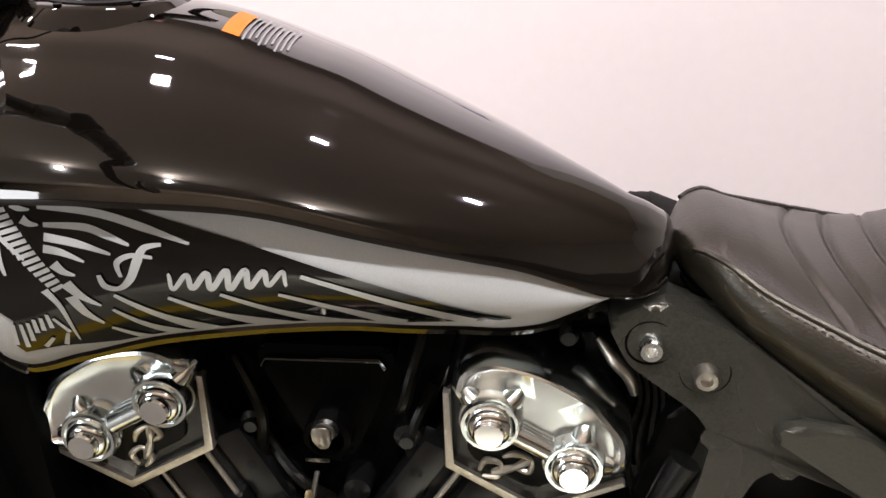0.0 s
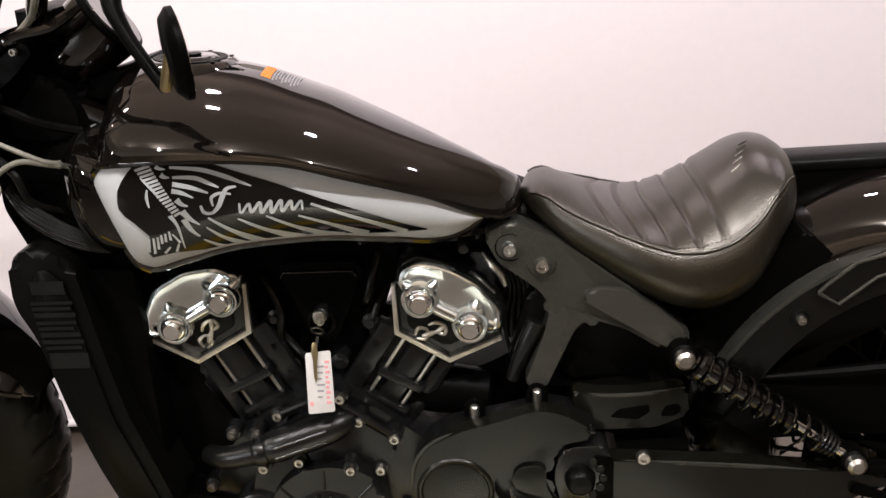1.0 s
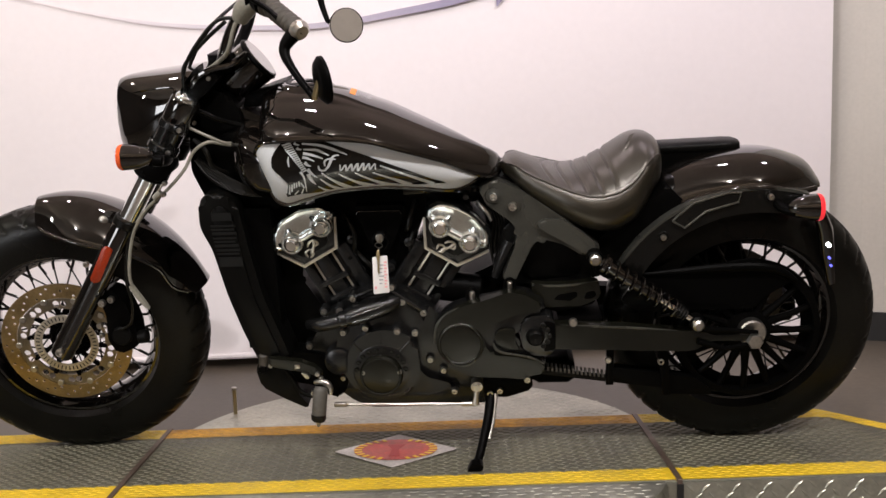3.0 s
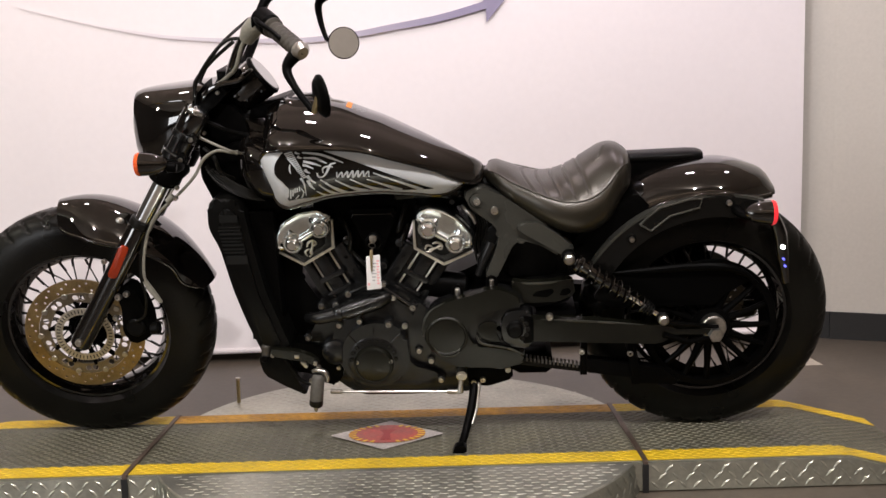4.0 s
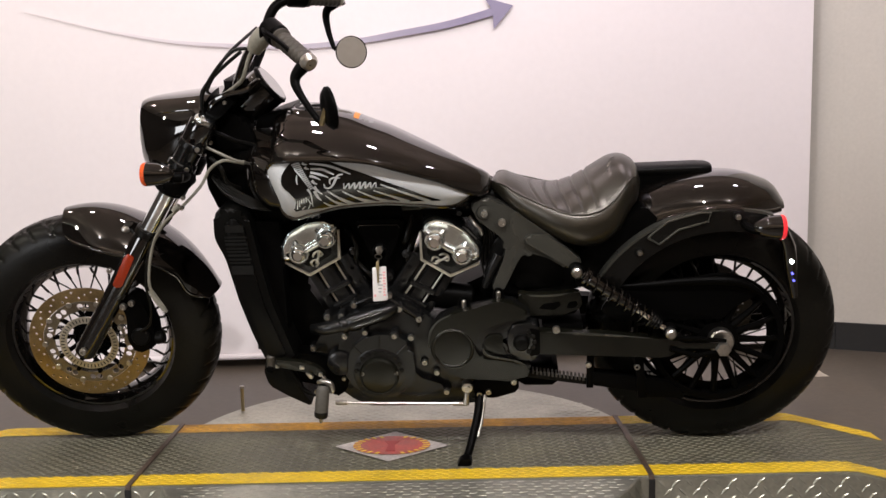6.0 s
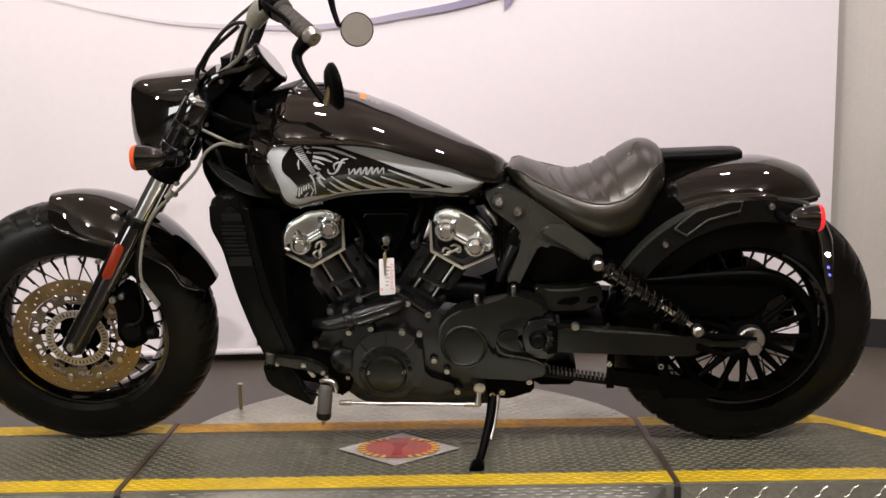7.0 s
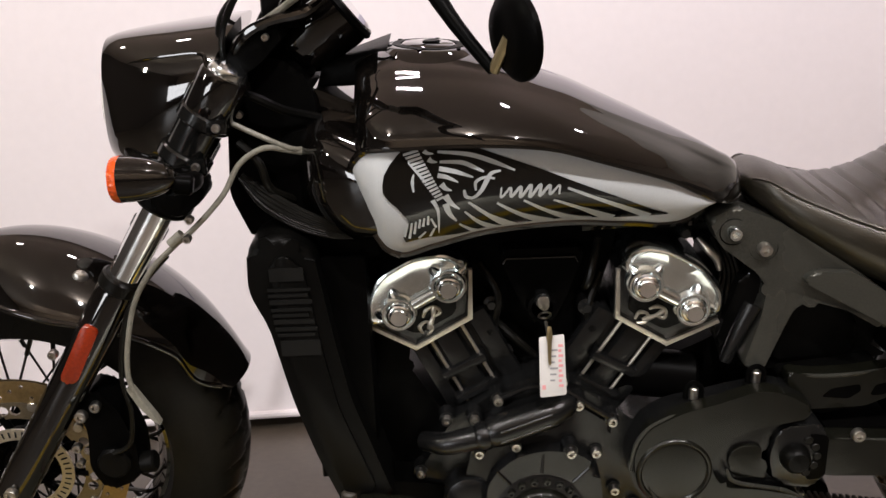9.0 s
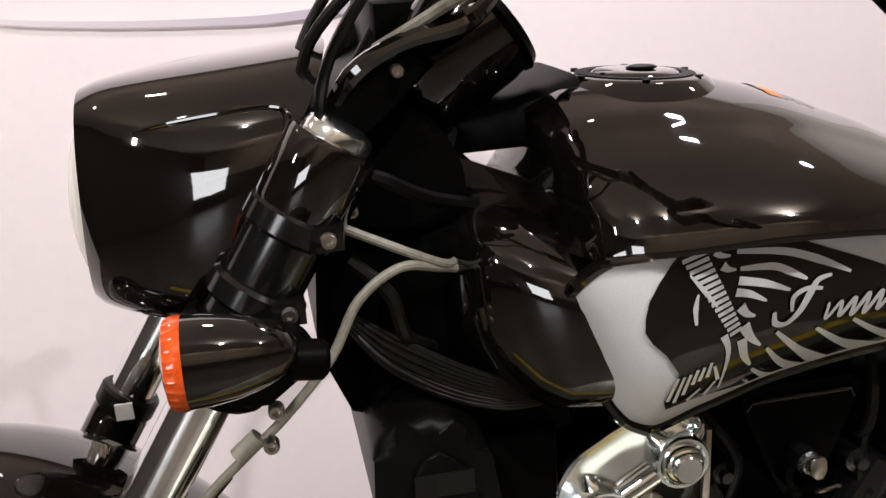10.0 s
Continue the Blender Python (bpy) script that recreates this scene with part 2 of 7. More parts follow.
CONCRETE = mat("brown_grey_floor", (0.085, 0.070, 0.053), 0.42, 0.0, 0.0, 0.12, 60, 0.06, 0.25, 1.6)
WALLPAINT = mat("beige_wall_paint", (0.50, 0.47, 0.42), 0.7, 0.0, 0.0, 0.03, 80, 0.05, 0.06, 1.5)
DARKWALL = mat("brown_wall_paint", (0.37, 0.31, 0.25), 0.7, 0.0, 0.0, 0.05, 60, 0.05, 0.1, 1.2)
CEILPAINT = mat("ceiling_paint", (0.74, 0.63, 0.53), 0.8, 0.0, 0.0, 0.05, 60)
VINYL = mat("white_vinyl_backdrop", (0.78, 0.73, 0.735), 0.55, 0.0, 0.0, 0.012, 40, 0.0, 0.02, 1.2)
BLACKTRIM = mat("black_rubber_baseboard", (0.012, 0.012, 0.012), 0.5, 0.0, 0.0, 0.1, 50)
LILAC = mat("lilac_print", (0.25, 0.22, 0.33), 0.5, 0.0, 0.0, 0.03, 50)

sheet("floor", [(-4.5, -5.0, FLOOR), (4.5, -5.0, FLOOR), (4.5, 3.0, FLOOR), (-4.5, 3.0, FLOOR)], CONCRETE, (0, 0, -0.1), label="brown-grey smooth concrete showroom floor", category="floor")
sheet("ceiling", [(-4.5, -5.0, 2.8), (4.5, -5.0, 2.8), (4.5, 3.0, 2.8), (-4.5, 3.0, 2.8)], CEILPAINT, (0, 0, 0.1), label="plain dim painted ceiling of the showroom", category="ceiling")
sheet("wall_south", [(-4.5, -5.0, FLOOR), (4.5, -5.0, FLOOR), (4.5, -5.0, 2.8), (-4.5, -5.0, 2.8)], DARKWALL, (0, -0.12, 0), label="dim brown painted wall", category="wall")
sheet("wall_west", [(-4.5, -5.0, FLOOR), (-4.5, 3.0, FLOOR), (-4.5, 3.0, 2.8), (-4.5, -5.0, 2.8)], mat("dark_wainscot_paint", (0.05, 0.04, 0.032), 0.6, 0.0, 0.0, 0.1, 40), (-0.12, 0, 0), label="dark brown painted wall", category="wall")
sheet("wall_north", [(-4.5, 3.0, FLOOR), (4.5, 3.0, FLOOR), (4.5, 3.0, 2.8), (-4.5, 3.0, 2.8)], DARKWALL, (0, 0.12, 0), label="dim brown painted wall behind the backdrop", category="wall")
for a, b, off in (((-4.5, -5.0), (4.5, -5.0), (0, 0.02, 0)), ((-4.5, -5.0), (-4.5, 1.0), (0.02, 0, 0)), ((4.5, -5.0), (4.5, 0.0), (-0.02, 0, 0))):
    sheet("wainscot", [(*a, FLOOR), (*b, FLOOR), (*b, 0.95), (*a, 0.95)], mat("dark_wainscot_paint", (0.05, 0.04, 0.032), 0.6, 0.0, 0.0, 0.1, 40), off, label="dark painted lower wall", category="wall")
sheet("wall_east", [(4.5, -5.0, FLOOR), (4.5, 3.0, FLOOR), (4.5, 3.0, 2.8), (4.5, -5.0, 2.8)], DARKWALL, (0.12, 0, 0), label="dim brown painted wall", category="wall")


def back_y(x):
    """The backdrop hangs at a small angle."""
    return 1.25 + (x + 0.8) * 0.092


def backdrop():
    """A hanging vinyl sheet with soft folds near its hem and a lilac arrow printed on it."""
    bm = bmesh.new()
    x0, x1, z0, z1, nx, nz = -3.4, 1.477, -0.045, 2.6, 90, 40
    rows = []
    for j in range(nz + 1):
        z = z0 + (z1 - z0) * (j / nz) ** 1.3
        row = []
        for i in range(nx + 1):
            x = x0 + (x1 - x0) * i / nx
            low = math.exp(-((z - z0) / 0.25))
            y = back_y(x) + low * (0.012 * math.sin(5 * x + 2 * z) + 0.008 * math.sin(11 * x + 9 * z)) + 0.004 * math.sin(2.2 * x + 1.3 * z)
            row.append(bm.verts.new((x, y, z)))
        rows.append(row)
    for a, b in zip(rows, rows[1:]):
        for i in range(nx):
            bm.faces.new((a[i], a[i + 1], b[i + 1], b[i]))
    bmesh.ops.solidify(bm, geom=bm.faces[:], thickness=-0.004)
    ob = part("backdrop", bm, VINYL, sharp=60)
    tagged(ob, "pinkish white vinyl backdrop hanging just above the floor", "backdrop", kind="structure")
    hem = bmesh.new()
    tube([(x0 + (x1 - x0) * k / 30, back_y(x0 + (x1 - x0) * k / 30) - 0.012, z0 + 0.012) for k in range(31)], 0.011, 10, hem)
    part("hem", hem, VINYL, ob, "white rolled hem")
    # the printed arrow: a long thin swoosh that thickens to a barbed head
    pts = spline([(-1.45, 1.275), (-1.283, 1.233), (-1.142, 1.200), (-0.938, 1.162), (-0.731, 1.144), (-0.523, 1.137), (-0.397, 1.138), (-0.229, 1.154), (-0.102, 1.175), (0.077, 1.205), (0.217, 1.240), (0.262, 1.254)], 6)
    bm = bmesh.new()
    last = None
    for k, p in enumerate(pts):
        w = 0.002 + 0.013 * k / len(pts)
        d = (pts[min(k + 1, len(pts) - 1)] - pts[max(k - 1, 0)]).normalized()
        n = Vector((-d.y, d.x)) if len(d) == 2 else Vector((-d.y, d.x, 0))
        q = [bm.verts.new((p.x + s * n.x * w, back_y(p.x) - 0.012, p.y + s * n.y * w)) for s in (1, -1)]
        if last:
            bm.faces.new((last[0], last[1], q[1], q[0]))
        last = q
    head = [bm.verts.new((x, back_y(x) - 0.012, z)) for x, z in ((0.335, 1.274), (0.227, 1.304), (0.258, 1.256), (0.261, 1.187))]
    bm.faces.new(head)
    # the print fades towards its tail
    nt = LILAC.node_tree
    co, sp = nt.nodes.new("ShaderNodeTexCoord"), nt.nodes.new("ShaderNodeSeparateXYZ")
    mr, mx = nt.nodes.new("ShaderNodeMapRange"), nt.nodes.new("ShaderNodeMix")
    mx.data_type = "RGBA"
    mr.inputs[1].default_value, mr.inputs[2].default_value = -1.22, 0.15
    mx.inputs[6].default_value, mx.inputs[7].default_value = (0.77, 0.72, 0.728, 1), (0.25, 0.22, 0.33, 1)
    nt.links.new(co.outputs["Object"], sp.inputs[0])
    nt.links.new(sp.outputs[0], mr.inputs[0])
    nt.links.new(mr.outputs[0], mx.inputs[0])
    nt.links.new(mx.outputs[2], nt.nodes["Principled BSDF"].inputs["Base Color"])
    part("printed_arrow", bm, LILAC, ob, "lilac printed arrow")


backdrop()


def side_wall():
    """The wall beyond the backdrop's edge, with its corner and black baseboard."""
    path = [(1.2, 1.70), (1.600, 1.470), (3.2, 0.86), (4.6, 0.2)]
    for i, (a, b) in enumerate(zip(path, path[1:])):
        ob = sheet("wall_east_" + str(i + 1), [(*a, FLOOR), (*b, FLOOR), (*b, 2.8), (*a, 2.8)], WALLPAINT, (0.06, 0.1, 0), label="beige painted wall with a black baseboard", category="wall")
    bm = bmesh.new()
    for a, b in zip(path, path[1:]):
        d = (Vector(b) - Vector(a)).normalized()
        n = Vector((d.y, -d.x)) * 0.012
        lo = [(a[0], a[1]), (b[0], b[1]), (b[0] + n.x, b[1] + n.y), (a[0] + n.x, a[1] + n.y)]
        v0, v1 = [bm.verts.new((*p, FLOOR)) for p in lo], [bm.verts.new((*p, FLOOR + 0.108)) for p in lo]
        bm.faces.new(v1)
        for k in range(4):
            bm.faces.new((v0[k], v0[(k + 1) % 4], v1[(k + 1) % 4], v1[k]))
    tagged(part("baseboard", bm, BLACKTRIM), "black rubber baseboard along the beige wall", "baseboard", kind="structure")


side_wall()

# ---------------------------------------------------------------- the display platform
TREAD = mat("worn_tread_plate", (0.112, 0.106, 0.074), 0.50, 0.35, 0.0, 0.2, 90, 0.1, 0.3, 5)
DIAMOND = mat("bright_diamond_plate", (0.41, 0.41, 0.345), 0.36, 0.8, 0.0, 0.12, 80, 0.05, 0.25, 6)
ORANGE_TAPE = mat("orange_edge_tape", (0.48, 0.25, 0.025), 0.55, 0.0, 0.0, 0.2, 60, 0.1, 0.3, 9)
PEG = mat("grey_peg_rubber", (0.07, 0.065, 0.055), 0.6, 0.0, 0.0, 0.15, 120, 0.1)
PALE = mat("pale_carrier_steel", (0.26, 0.23, 0.18), 0.35, 1.0, 0.0, 0.12, 250, 0.05, 0.25, 14)
YELLOW = mat("yellow_floor_tape", (0.62, 0.42, 0.016), 0.5, 0.0, 0.0, 0.12, 60, 0.1, 0.18, 7)
SEAM = mat("rusty_seam_bar", (0.12, 0.085, 0.065), 0.55, 0.6, 0.0, 0.2, 60, 0.1, 0.2, 8)
TURN = radians(2.8)
PLAT = Matrix.Translation((0.005, 0.070, 0.0)) @ Matrix.Rotation(TURN, 4, "Z")
HALF = 0.236


def plate_lug(bm, x, y, z, ang, size=0.014, up=Vector((0, 0, 1)), along=None, lift=0.13):
    """One raised lens-shaped lug of tread plate."""
    if along is None:
        u = Vector((math.cos(ang), math.sin(ang), 0))
    else:
        u = (along * math.cos(ang) + up.cross(along) * math.sin(ang)).normalized()
    v = up.cross(u)
    c = Vector((x, y, z))
    base = [bm.verts.new(c + u * a * size + v * b * size * 0.3) for a, b in ((-1, 0), (0, 1), (1, 0), (0, -1))]
    top = [bm.verts.new(c + u * a * size * 0.5 + up * size * lift) for a in (-1, 1)]
    bm.faces.new((base[0], base[3], top[0]))
    bm.faces.new((base[3], base[2], top[1], top[0]))
    bm.faces.new((base[2], base[1], top[1]))
    bm.faces.new((base[1], base[0], top[0], top[1]))


def add_lugs(name, parent, material, spots, up=Vector((0, 0, 1)), along=None, size=0.014, lift=0.13):
    bm = bmesh.new()
    for x, y, z, a in spots:
        plate_lug(bm, x, y, z, a, size, up, along, lift)
    me = bpy.data.meshes.new(name)
    bm.to_mesh(me)
    bm.free()
    me.materials.append(material)
    ob = new(name, me)
    ob.parent = parent
    ob["kind"] = "stuff"
    return ob


def platform():
    base = thing("display_platform", "low steel motorcycle display platform with yellow taped edges", "platform")
    base.matrix_world = PLAT
    h = HALF
    # the turntable under the strip
    R, top = 0.62, -0.0015
    bm = bmesh.new()
    prof = [(0.01, top), (R - 0.004, top), (R, top - 0.003), (R + 0.012, FLOOR + 0.006), (R + 0.012, FLOOR)]
    rings = [[(r * math.cos(2 * math.pi * k / 96), 0.03 + r * math.sin(2 * math.pi * k / 96), z) for r, z in prof] for k in range(97)]
    loft(rings, closed=False, caps=False, bm=bm)
    disc = part("turntable", bm, DIAMOND, base, "bright round diamond-plate turntable")
    spots = []
    for i in range(-30, 31):
        for j in range(-34, 35):
            x, y = i * 0.0375, 0.03 + j * 0.0165
            if x * x + (y - 0.03) ** 2 < (R - 0.02) ** 2 and abs(y) > h + 0.01:
                spots.append((x + (0.018 if j % 2 else 0), y, top, 0.15 if j % 2 else -0.15))
    add_lugs("tread_lug", disc, DIAMOND, spots, size=0.012, lift=0.13)
    bm = bmesh.new()
    for k in range(100):
        for row, zz in enumerate((-0.02, -0.045, -0.066)):
            a = 2 * math.pi * (k + 0.5 * (row % 2)) / 100
            n = Vector((math.cos(a), math.sin(a), 0.1)).normalized()
            c = Vector((0, 0.03, 0)) + Vector((math.cos(a), math.sin(a), 0)) * (R + 0.0135 * (-zz / 0.075)) + Vector((0, 0, zz))
            plate_lug(bm, *c, 0.9 if row % 2 else -0.9, 0.016, n, Vector((-math.sin(a), math.cos(a), 0)))
    me = bpy.data.meshes.new("skirt_lug")
    bm.to_mesh(me)
    bm.free()
    me.materials.append(DIAMOND)
    sk = new("skirt_lug", me)
    sk.parent, sk["kind"] = disc, "stuff"

    # the strip in three lengths: a flat middle and two ends with ramps
    def deck(name, x0, x1, ramp):
        bm = bmesh.new()
        stations = [(x0, 0.0), (x1, 0.0)]
        if ramp > 0:
            stations = [(x0, 0.0), (x1 - 0.01, 0.0), (x1 + 0.02, -0.002), (x1 + 0.26, FLOOR + 0.012)]
        if ramp < 0:
            stations = [(x0 - 0.26, FLOOR + 0.012), (x0 - 0.02, -0.002), (x0 + 0.01, 0.0), (x1, 0.0)]
        rings = [[(x, -h, z - 0.003), (x, -h + 0.003, z), (x, h - 0.003, z), (x, h, z - 0.003), (x, h, FLOOR), (x, -h, FLOOR)] for x, z in stations]
        loft(rings, bm=bm)
        d = part(name, bm, DIAMOND if name == "edge" else TREAD, base, "worn brown-grey tread-plate deck", sharp=20)
        lugs = []
        nx, ny = int((stations[-1][0] - stations[0][0]) / 0.03), int(2 * (h - 0.07) / 0.0125)
        xs, zs = [s[0] for s in stations], [s[1] for s in stations]
        for i in range(nx):
            for j in range(ny):
                x = stations[0][0] + (i + 0.5 + 0.5 * (j % 2)) * 0.03
                y = -h + 0.07 + j * 0.0125
                lugs.append((x, y, lerp_table(xs, zs, x), 0.25 if j % 2 else -0.25))
        add_lugs("tread_lug", d, TREAD, lugs, size=0.011, lift=0.2)
        # bright diamond-plate sides
        bm = bmesh.new()
        side = [(x, z - 0.004) for x, z in stations] + [(stations[-1][0], FLOOR + 0.004), (stations[0][0], FLOOR + 0.004)]
        prism(side, -h - 0.004, -h + 0.001, 0, bm)
        sd = part("side_plate", bm, DIAMOND, d, "bright diamond-plate side")
        lug = []
        for i in range(int((stations[-1][0] - stations[0][0]) / 0.033)):
            for row, zz in enumerate((-0.018, -0.038, -0.058)):
                x = stations[0][0] + (i + 0.5 + 0.5 * (row % 2)) * 0.033
                if zz < lerp_table(xs, zs, x) - 0.014:
                    lug.append((x, -h - 0.0042, zz, 0.75 if (i + row) % 2 else -0.75))
        add_lugs("side_lug", sd, DIAMOND, lug, Vector((0, -1, 0)), Vector((1, 0, 0)), 0.0145)
        # yellow tape along both edges, with the lugs of the plate showing through
        for s in (-1, 1):
            bm = bmesh.new()
            rr = []
            n = 60
            for k in range(n + 1):
                x = stations[0][0] + (stations[-1][0] - stations[0][0]) * k / n
                z = lerp_table(xs, zs, x) + 0.0012
                wob = 0.0016 * math.sin(k * 2.1) + 0.001 * math.sin(k * 5.3)
                rr.append([(x, s * (h - 0.002), z), (x, s * (h - 0.073 + wob), z)])
            loft(rr, closed=False, caps=False, bm=bm)
            tape = part("edge_tape", bm, YELLOW if s < 0 or ramp else ORANGE_TAPE, d, "yellow edge tape" if s < 0 or ramp else "orange edge tape")
            tl = []
            for i in range(nx):
                for j in range(5):
                    x = stations[0][0] + (i + 0.5 + 0.5 * (j % 2)) * 0.03
                    if x < stations[-1][0] - 0.01:
                        tl.append((x, s * (h - 0.012 - j * 0.0125), lerp_table(xs, zs, x) + 0.0012, 0.25 if j % 2 else -0.25))
            bm = bmesh.new()
            for q in tl:
                plate_lug(bm, *q, 0.011)
            me = bpy.data.meshes.new("tape_lug")
            bm.to_mesh(me)
            bm.free()
            me.materials.append(YELLOW if s < 0 or ramp else ORANGE_TAPE)
            o = new("tape_lug", me)
            o.parent, o["kind"] = d, "stuff"

    deck("middle_deck", -0.629, 0.581, 0)
    deck("end_deck", 0.593, 1.052, 1)
    deck("end_deck", -1.11, -0.641, -1)
    for x in (-0.635, 0.587):
        part("seam_bar", box((x - 0.006, -h - 0.006, FLOOR), (x + 0.006, h + 0.004, 0.004), 0.002), SEAM, base, "dark rusty seam bar")
        part("seam_gap", box((x - 0.007, -h - 0.009, FLOOR), (x + 0.007, -h - 0.005, -0.006), 0), BLACKTRIM, base)
    # the diamond sticker on the middle deck
    st = tagged(new("floor_sticker"), "diamond floor sticker with a red centre and yellow marks", "sticker")
    st.matrix_world = PLAT @ Matrix.Translation((-0.032, 0.008, 0.004)) @ Matrix.Rotation(-TURN * 0.6, 4, "Z")
    GREYV = mat("grey_printed_vinyl", (0.42, 0.38, 0.36), 0.45, 0.0, 0.0, 0.25, 120, 0.0, 0.2, 20)
    REDV = mat("red_printed_vinyl", (0.36, 0.055, 0.042), 0.45, 0.0, 0.0, 0.2, 120, 0.0, 0.25, 20)
    YELV = mat("yellow_printed_vinyl", (0.7, 0.45, 0.03), 0.45, 0.0, 0.0, 0.15, 120)

    def flat(outline, z, material, name, label=""):
        bm = bmesh.new()
        lo, hi = [bm.verts.new((x, y, z - 0.0006)) for x, y in outline], [bm.verts.new((x, y, z)) for x, y in outline]
        bm.faces.new(hi)
        for i in range(len(lo)):
            bm.faces.new((lo[i], lo[(i + 1) % len(lo)], hi[(i + 1) % len(lo)], hi[i]))
        return part(name, bm, material, st, label)

    a = 0.148
    flat(round_outline([(-a, 0), (0, -0.117), (a, 0), (0, 0.117)], 0.006), 0.0, GREYV, "sticker_border", "grey border")
    for k in range(22):
        q = math.pi * (k % 11 - 5) / 13 + (math.pi if k > 10 else 0)
        mark = [(r * 1.35 * math.cos(q + d), r * math.sin(q + d)) for r, d in ((0.060, -0.05), (0.074, -0.05), (0.074, 0.05), (0.060, 0.05))]
        flat(mark, 0.0030, YELV, "sticker_mark", "yellow unreadable print")
    flat([(0.100 * math.cos(t), 0.072 * math.sin(t)) for t in np.linspace(0, 2 * math.pi, 40, endpoint=False)], 0.0022, REDV, "sticker_centre", "red centre")
    flat([(-0.013, -0.05), (0.013, -0.05), (0.008, 0.0), (0.02, 0.03), (-0.02, 0.03), (-0.008, 0.0)], 0.0032, mat("dark_red_print", (0.28, 0.02, 0.02), 0.5), "sticker_mark", "dark red mark")


platform()


def floor_post(x, y):
    """A thin brass-coloured post that stands on the rim of the turntable."""
    e = thing("floor_post", "thin tarnished brass post standing on the turntable", "post", (x, y, -0.0015))
    part("post_shaft", rod((0, 0, 0), (0, 0, 0.070), 0.0052, 12), GOLD, e)
    part("post_head", rod((0, 0, 0.068), (0, 0, 0.076), 0.0075, 14, bevel=0.002), STEEL, e)


floor_post(-0.505, 0.417)


def paper_wedge(x, y):
    """A pale folded card on the floor by the baseboard."""
    bm = bmesh.new()
    a, b, c, d = [bm.verts.new(v) for v in ((-0.035, -0.02, 0.001), (0.05, -0.014, 0.001), (0.015, 0.035, 0.001), (-0.006, 0.008, 0.032))]
    for f in ((a, b, d), (b, c, d), (c, a, d), (a, c, b)):
        bm.faces.new(f)
    o = tagged(part("folded_card", bm, mat("beige_card", (0.42, 0.37, 0.3), 0.7)), "pale folded card lying on the floor", "card")
    o.location = (x, y, FLOOR)


paper_wedge(1.375, 1.05)

# ---------------------------------------------------------------- the motorcycle
BIKE = thing("motorcycle", "gloss black cruiser motorcycle with silver tank panels on its stand", "motorcycle", (0, 0.2, 0))
BIKE.rotation_euler = (radians(12), 0, 0)
FRONT, REAR = (-0.802, 0.0, 0.320), (0.790, 0.0, 0.314)


def tyre_mesh(R, half, rim_r, tread):
    """A tyre with a grooved crown. tread: number of groove repeats round it."""
    prof = []
    n = 34
    for k in range(n + 1):
        a = math.pi * (k / n) - math.pi / 2
        w = half * math.copysign(abs(math.sin(a)) ** 0.85, math.sin(a))
        crown = abs(math.cos(a)) ** 0.75
        r = rim_r + 0.012 + (R - rim_r - 0.012) * crown
        if k in (0, n):
            r = rim_r + 0.008
        prof.append((r, w))
    prof = [(rim_r, -half * 0.72)] + prof + [(rim_r, half * 0.72)]

    def groove(a, w, r):
        if r < R - 0.030:
            return r
        u = a * tread / (2 * math.pi)
        side = abs(w) / half
        v = (u + (0.9 if w > 0 else 0.4) + side * 0.9) % 1.0
        cut = 0.0045 if v < 0.17 and side > 0.10 else 0.0
        if 0.33 < side < 0.42 and (u * 0.5) % 1 < 0.8:
            cut = 0.0045
        return r - cut

    return prof, groove


def wheel(name, centre, R, half, rim_r, tread, label):
    """A spoked wheel: the rim is the part, and tyre, hub and spokes are its pieces."""
    prof = [(rim_r + 0.004, -half * 0.74), (rim_r + 0.010, -half * 0.70), (rim_r - 0.006, -half * 0.66), (rim_r - 0.012, -half * 0.5), (rim_r - 0.022, -half * 0.28), (rim_r - 0.024, 0),
            (rim_r - 0.022, half * 0.28), (rim_r - 0.012, half * 0.5), (rim_r - 0.006, half * 0.66), (rim_r + 0.010, half * 0.70), (rim_r + 0.004, half * 0.74), (rim_r, half * 0.4), (rim_r, -half * 0.4)]
    rim = part(name, revolve(prof, (0, 0, 0), 96, closed=True), PAINT, BIKE, label, sharp=50)
    rim.location = centre
    p, g = tyre_mesh(R, half, rim_r, tread)
    part("tyre", revolve(p, (0, 0, 0), 432, radial=g), RUBBER, rim, "black rubber tyre with grooved tread", sharp=40)
    hub = [(0.012, -0.062), (0.030, -0.062), (0.034, -0.058), (0.036, -0.048), (0.052, -0.045), (0.052, -0.038), (0.030, -0.030), (0.028, 0.030), (0.052, 0.038), (0.052, 0.045), (0.036, 0.048), (0.034, 0.058), (0.012, 0.062)]
    part("hub", revolve(hub, (0, 0, 0), 40), MATTE, rim)
    # wire spokes, crossing in pairs from each flange
    SP = []
    for side in (-1, 1):
        for lead in (-1, 1):
            a = lead * 0.75
            m = bmesh.new()
            rod((0.048 * math.cos(a), side * 0.042, 0.048 * math.sin(a)), ((rim_r - 0.018) * 1.0, side * 0.008, 0.0), 0.0019, 6, bm=m)
            rod(((rim_r - 0.05), side * 0.0135, 0.0 + 0.048 * math.sin(a) * 0.22), ((rim_r - 0.020), side * 0.009, 0.0), 0.0034, 6, bm=m)
            me = bpy.data.meshes.new("spoke")
            bmesh.ops.recalc_face_normals(m, faces=m.faces)
            m.to_mesh(me)
            m.free()
            me.materials.append(SPOKE)
            SP.append(me)
    for k in range(40):
        o = new("spoke", SP[k % 4])
        o.parent = rim
        o.rotation_euler = (0, -2 * math.pi * k / 40, 0)
    return rim


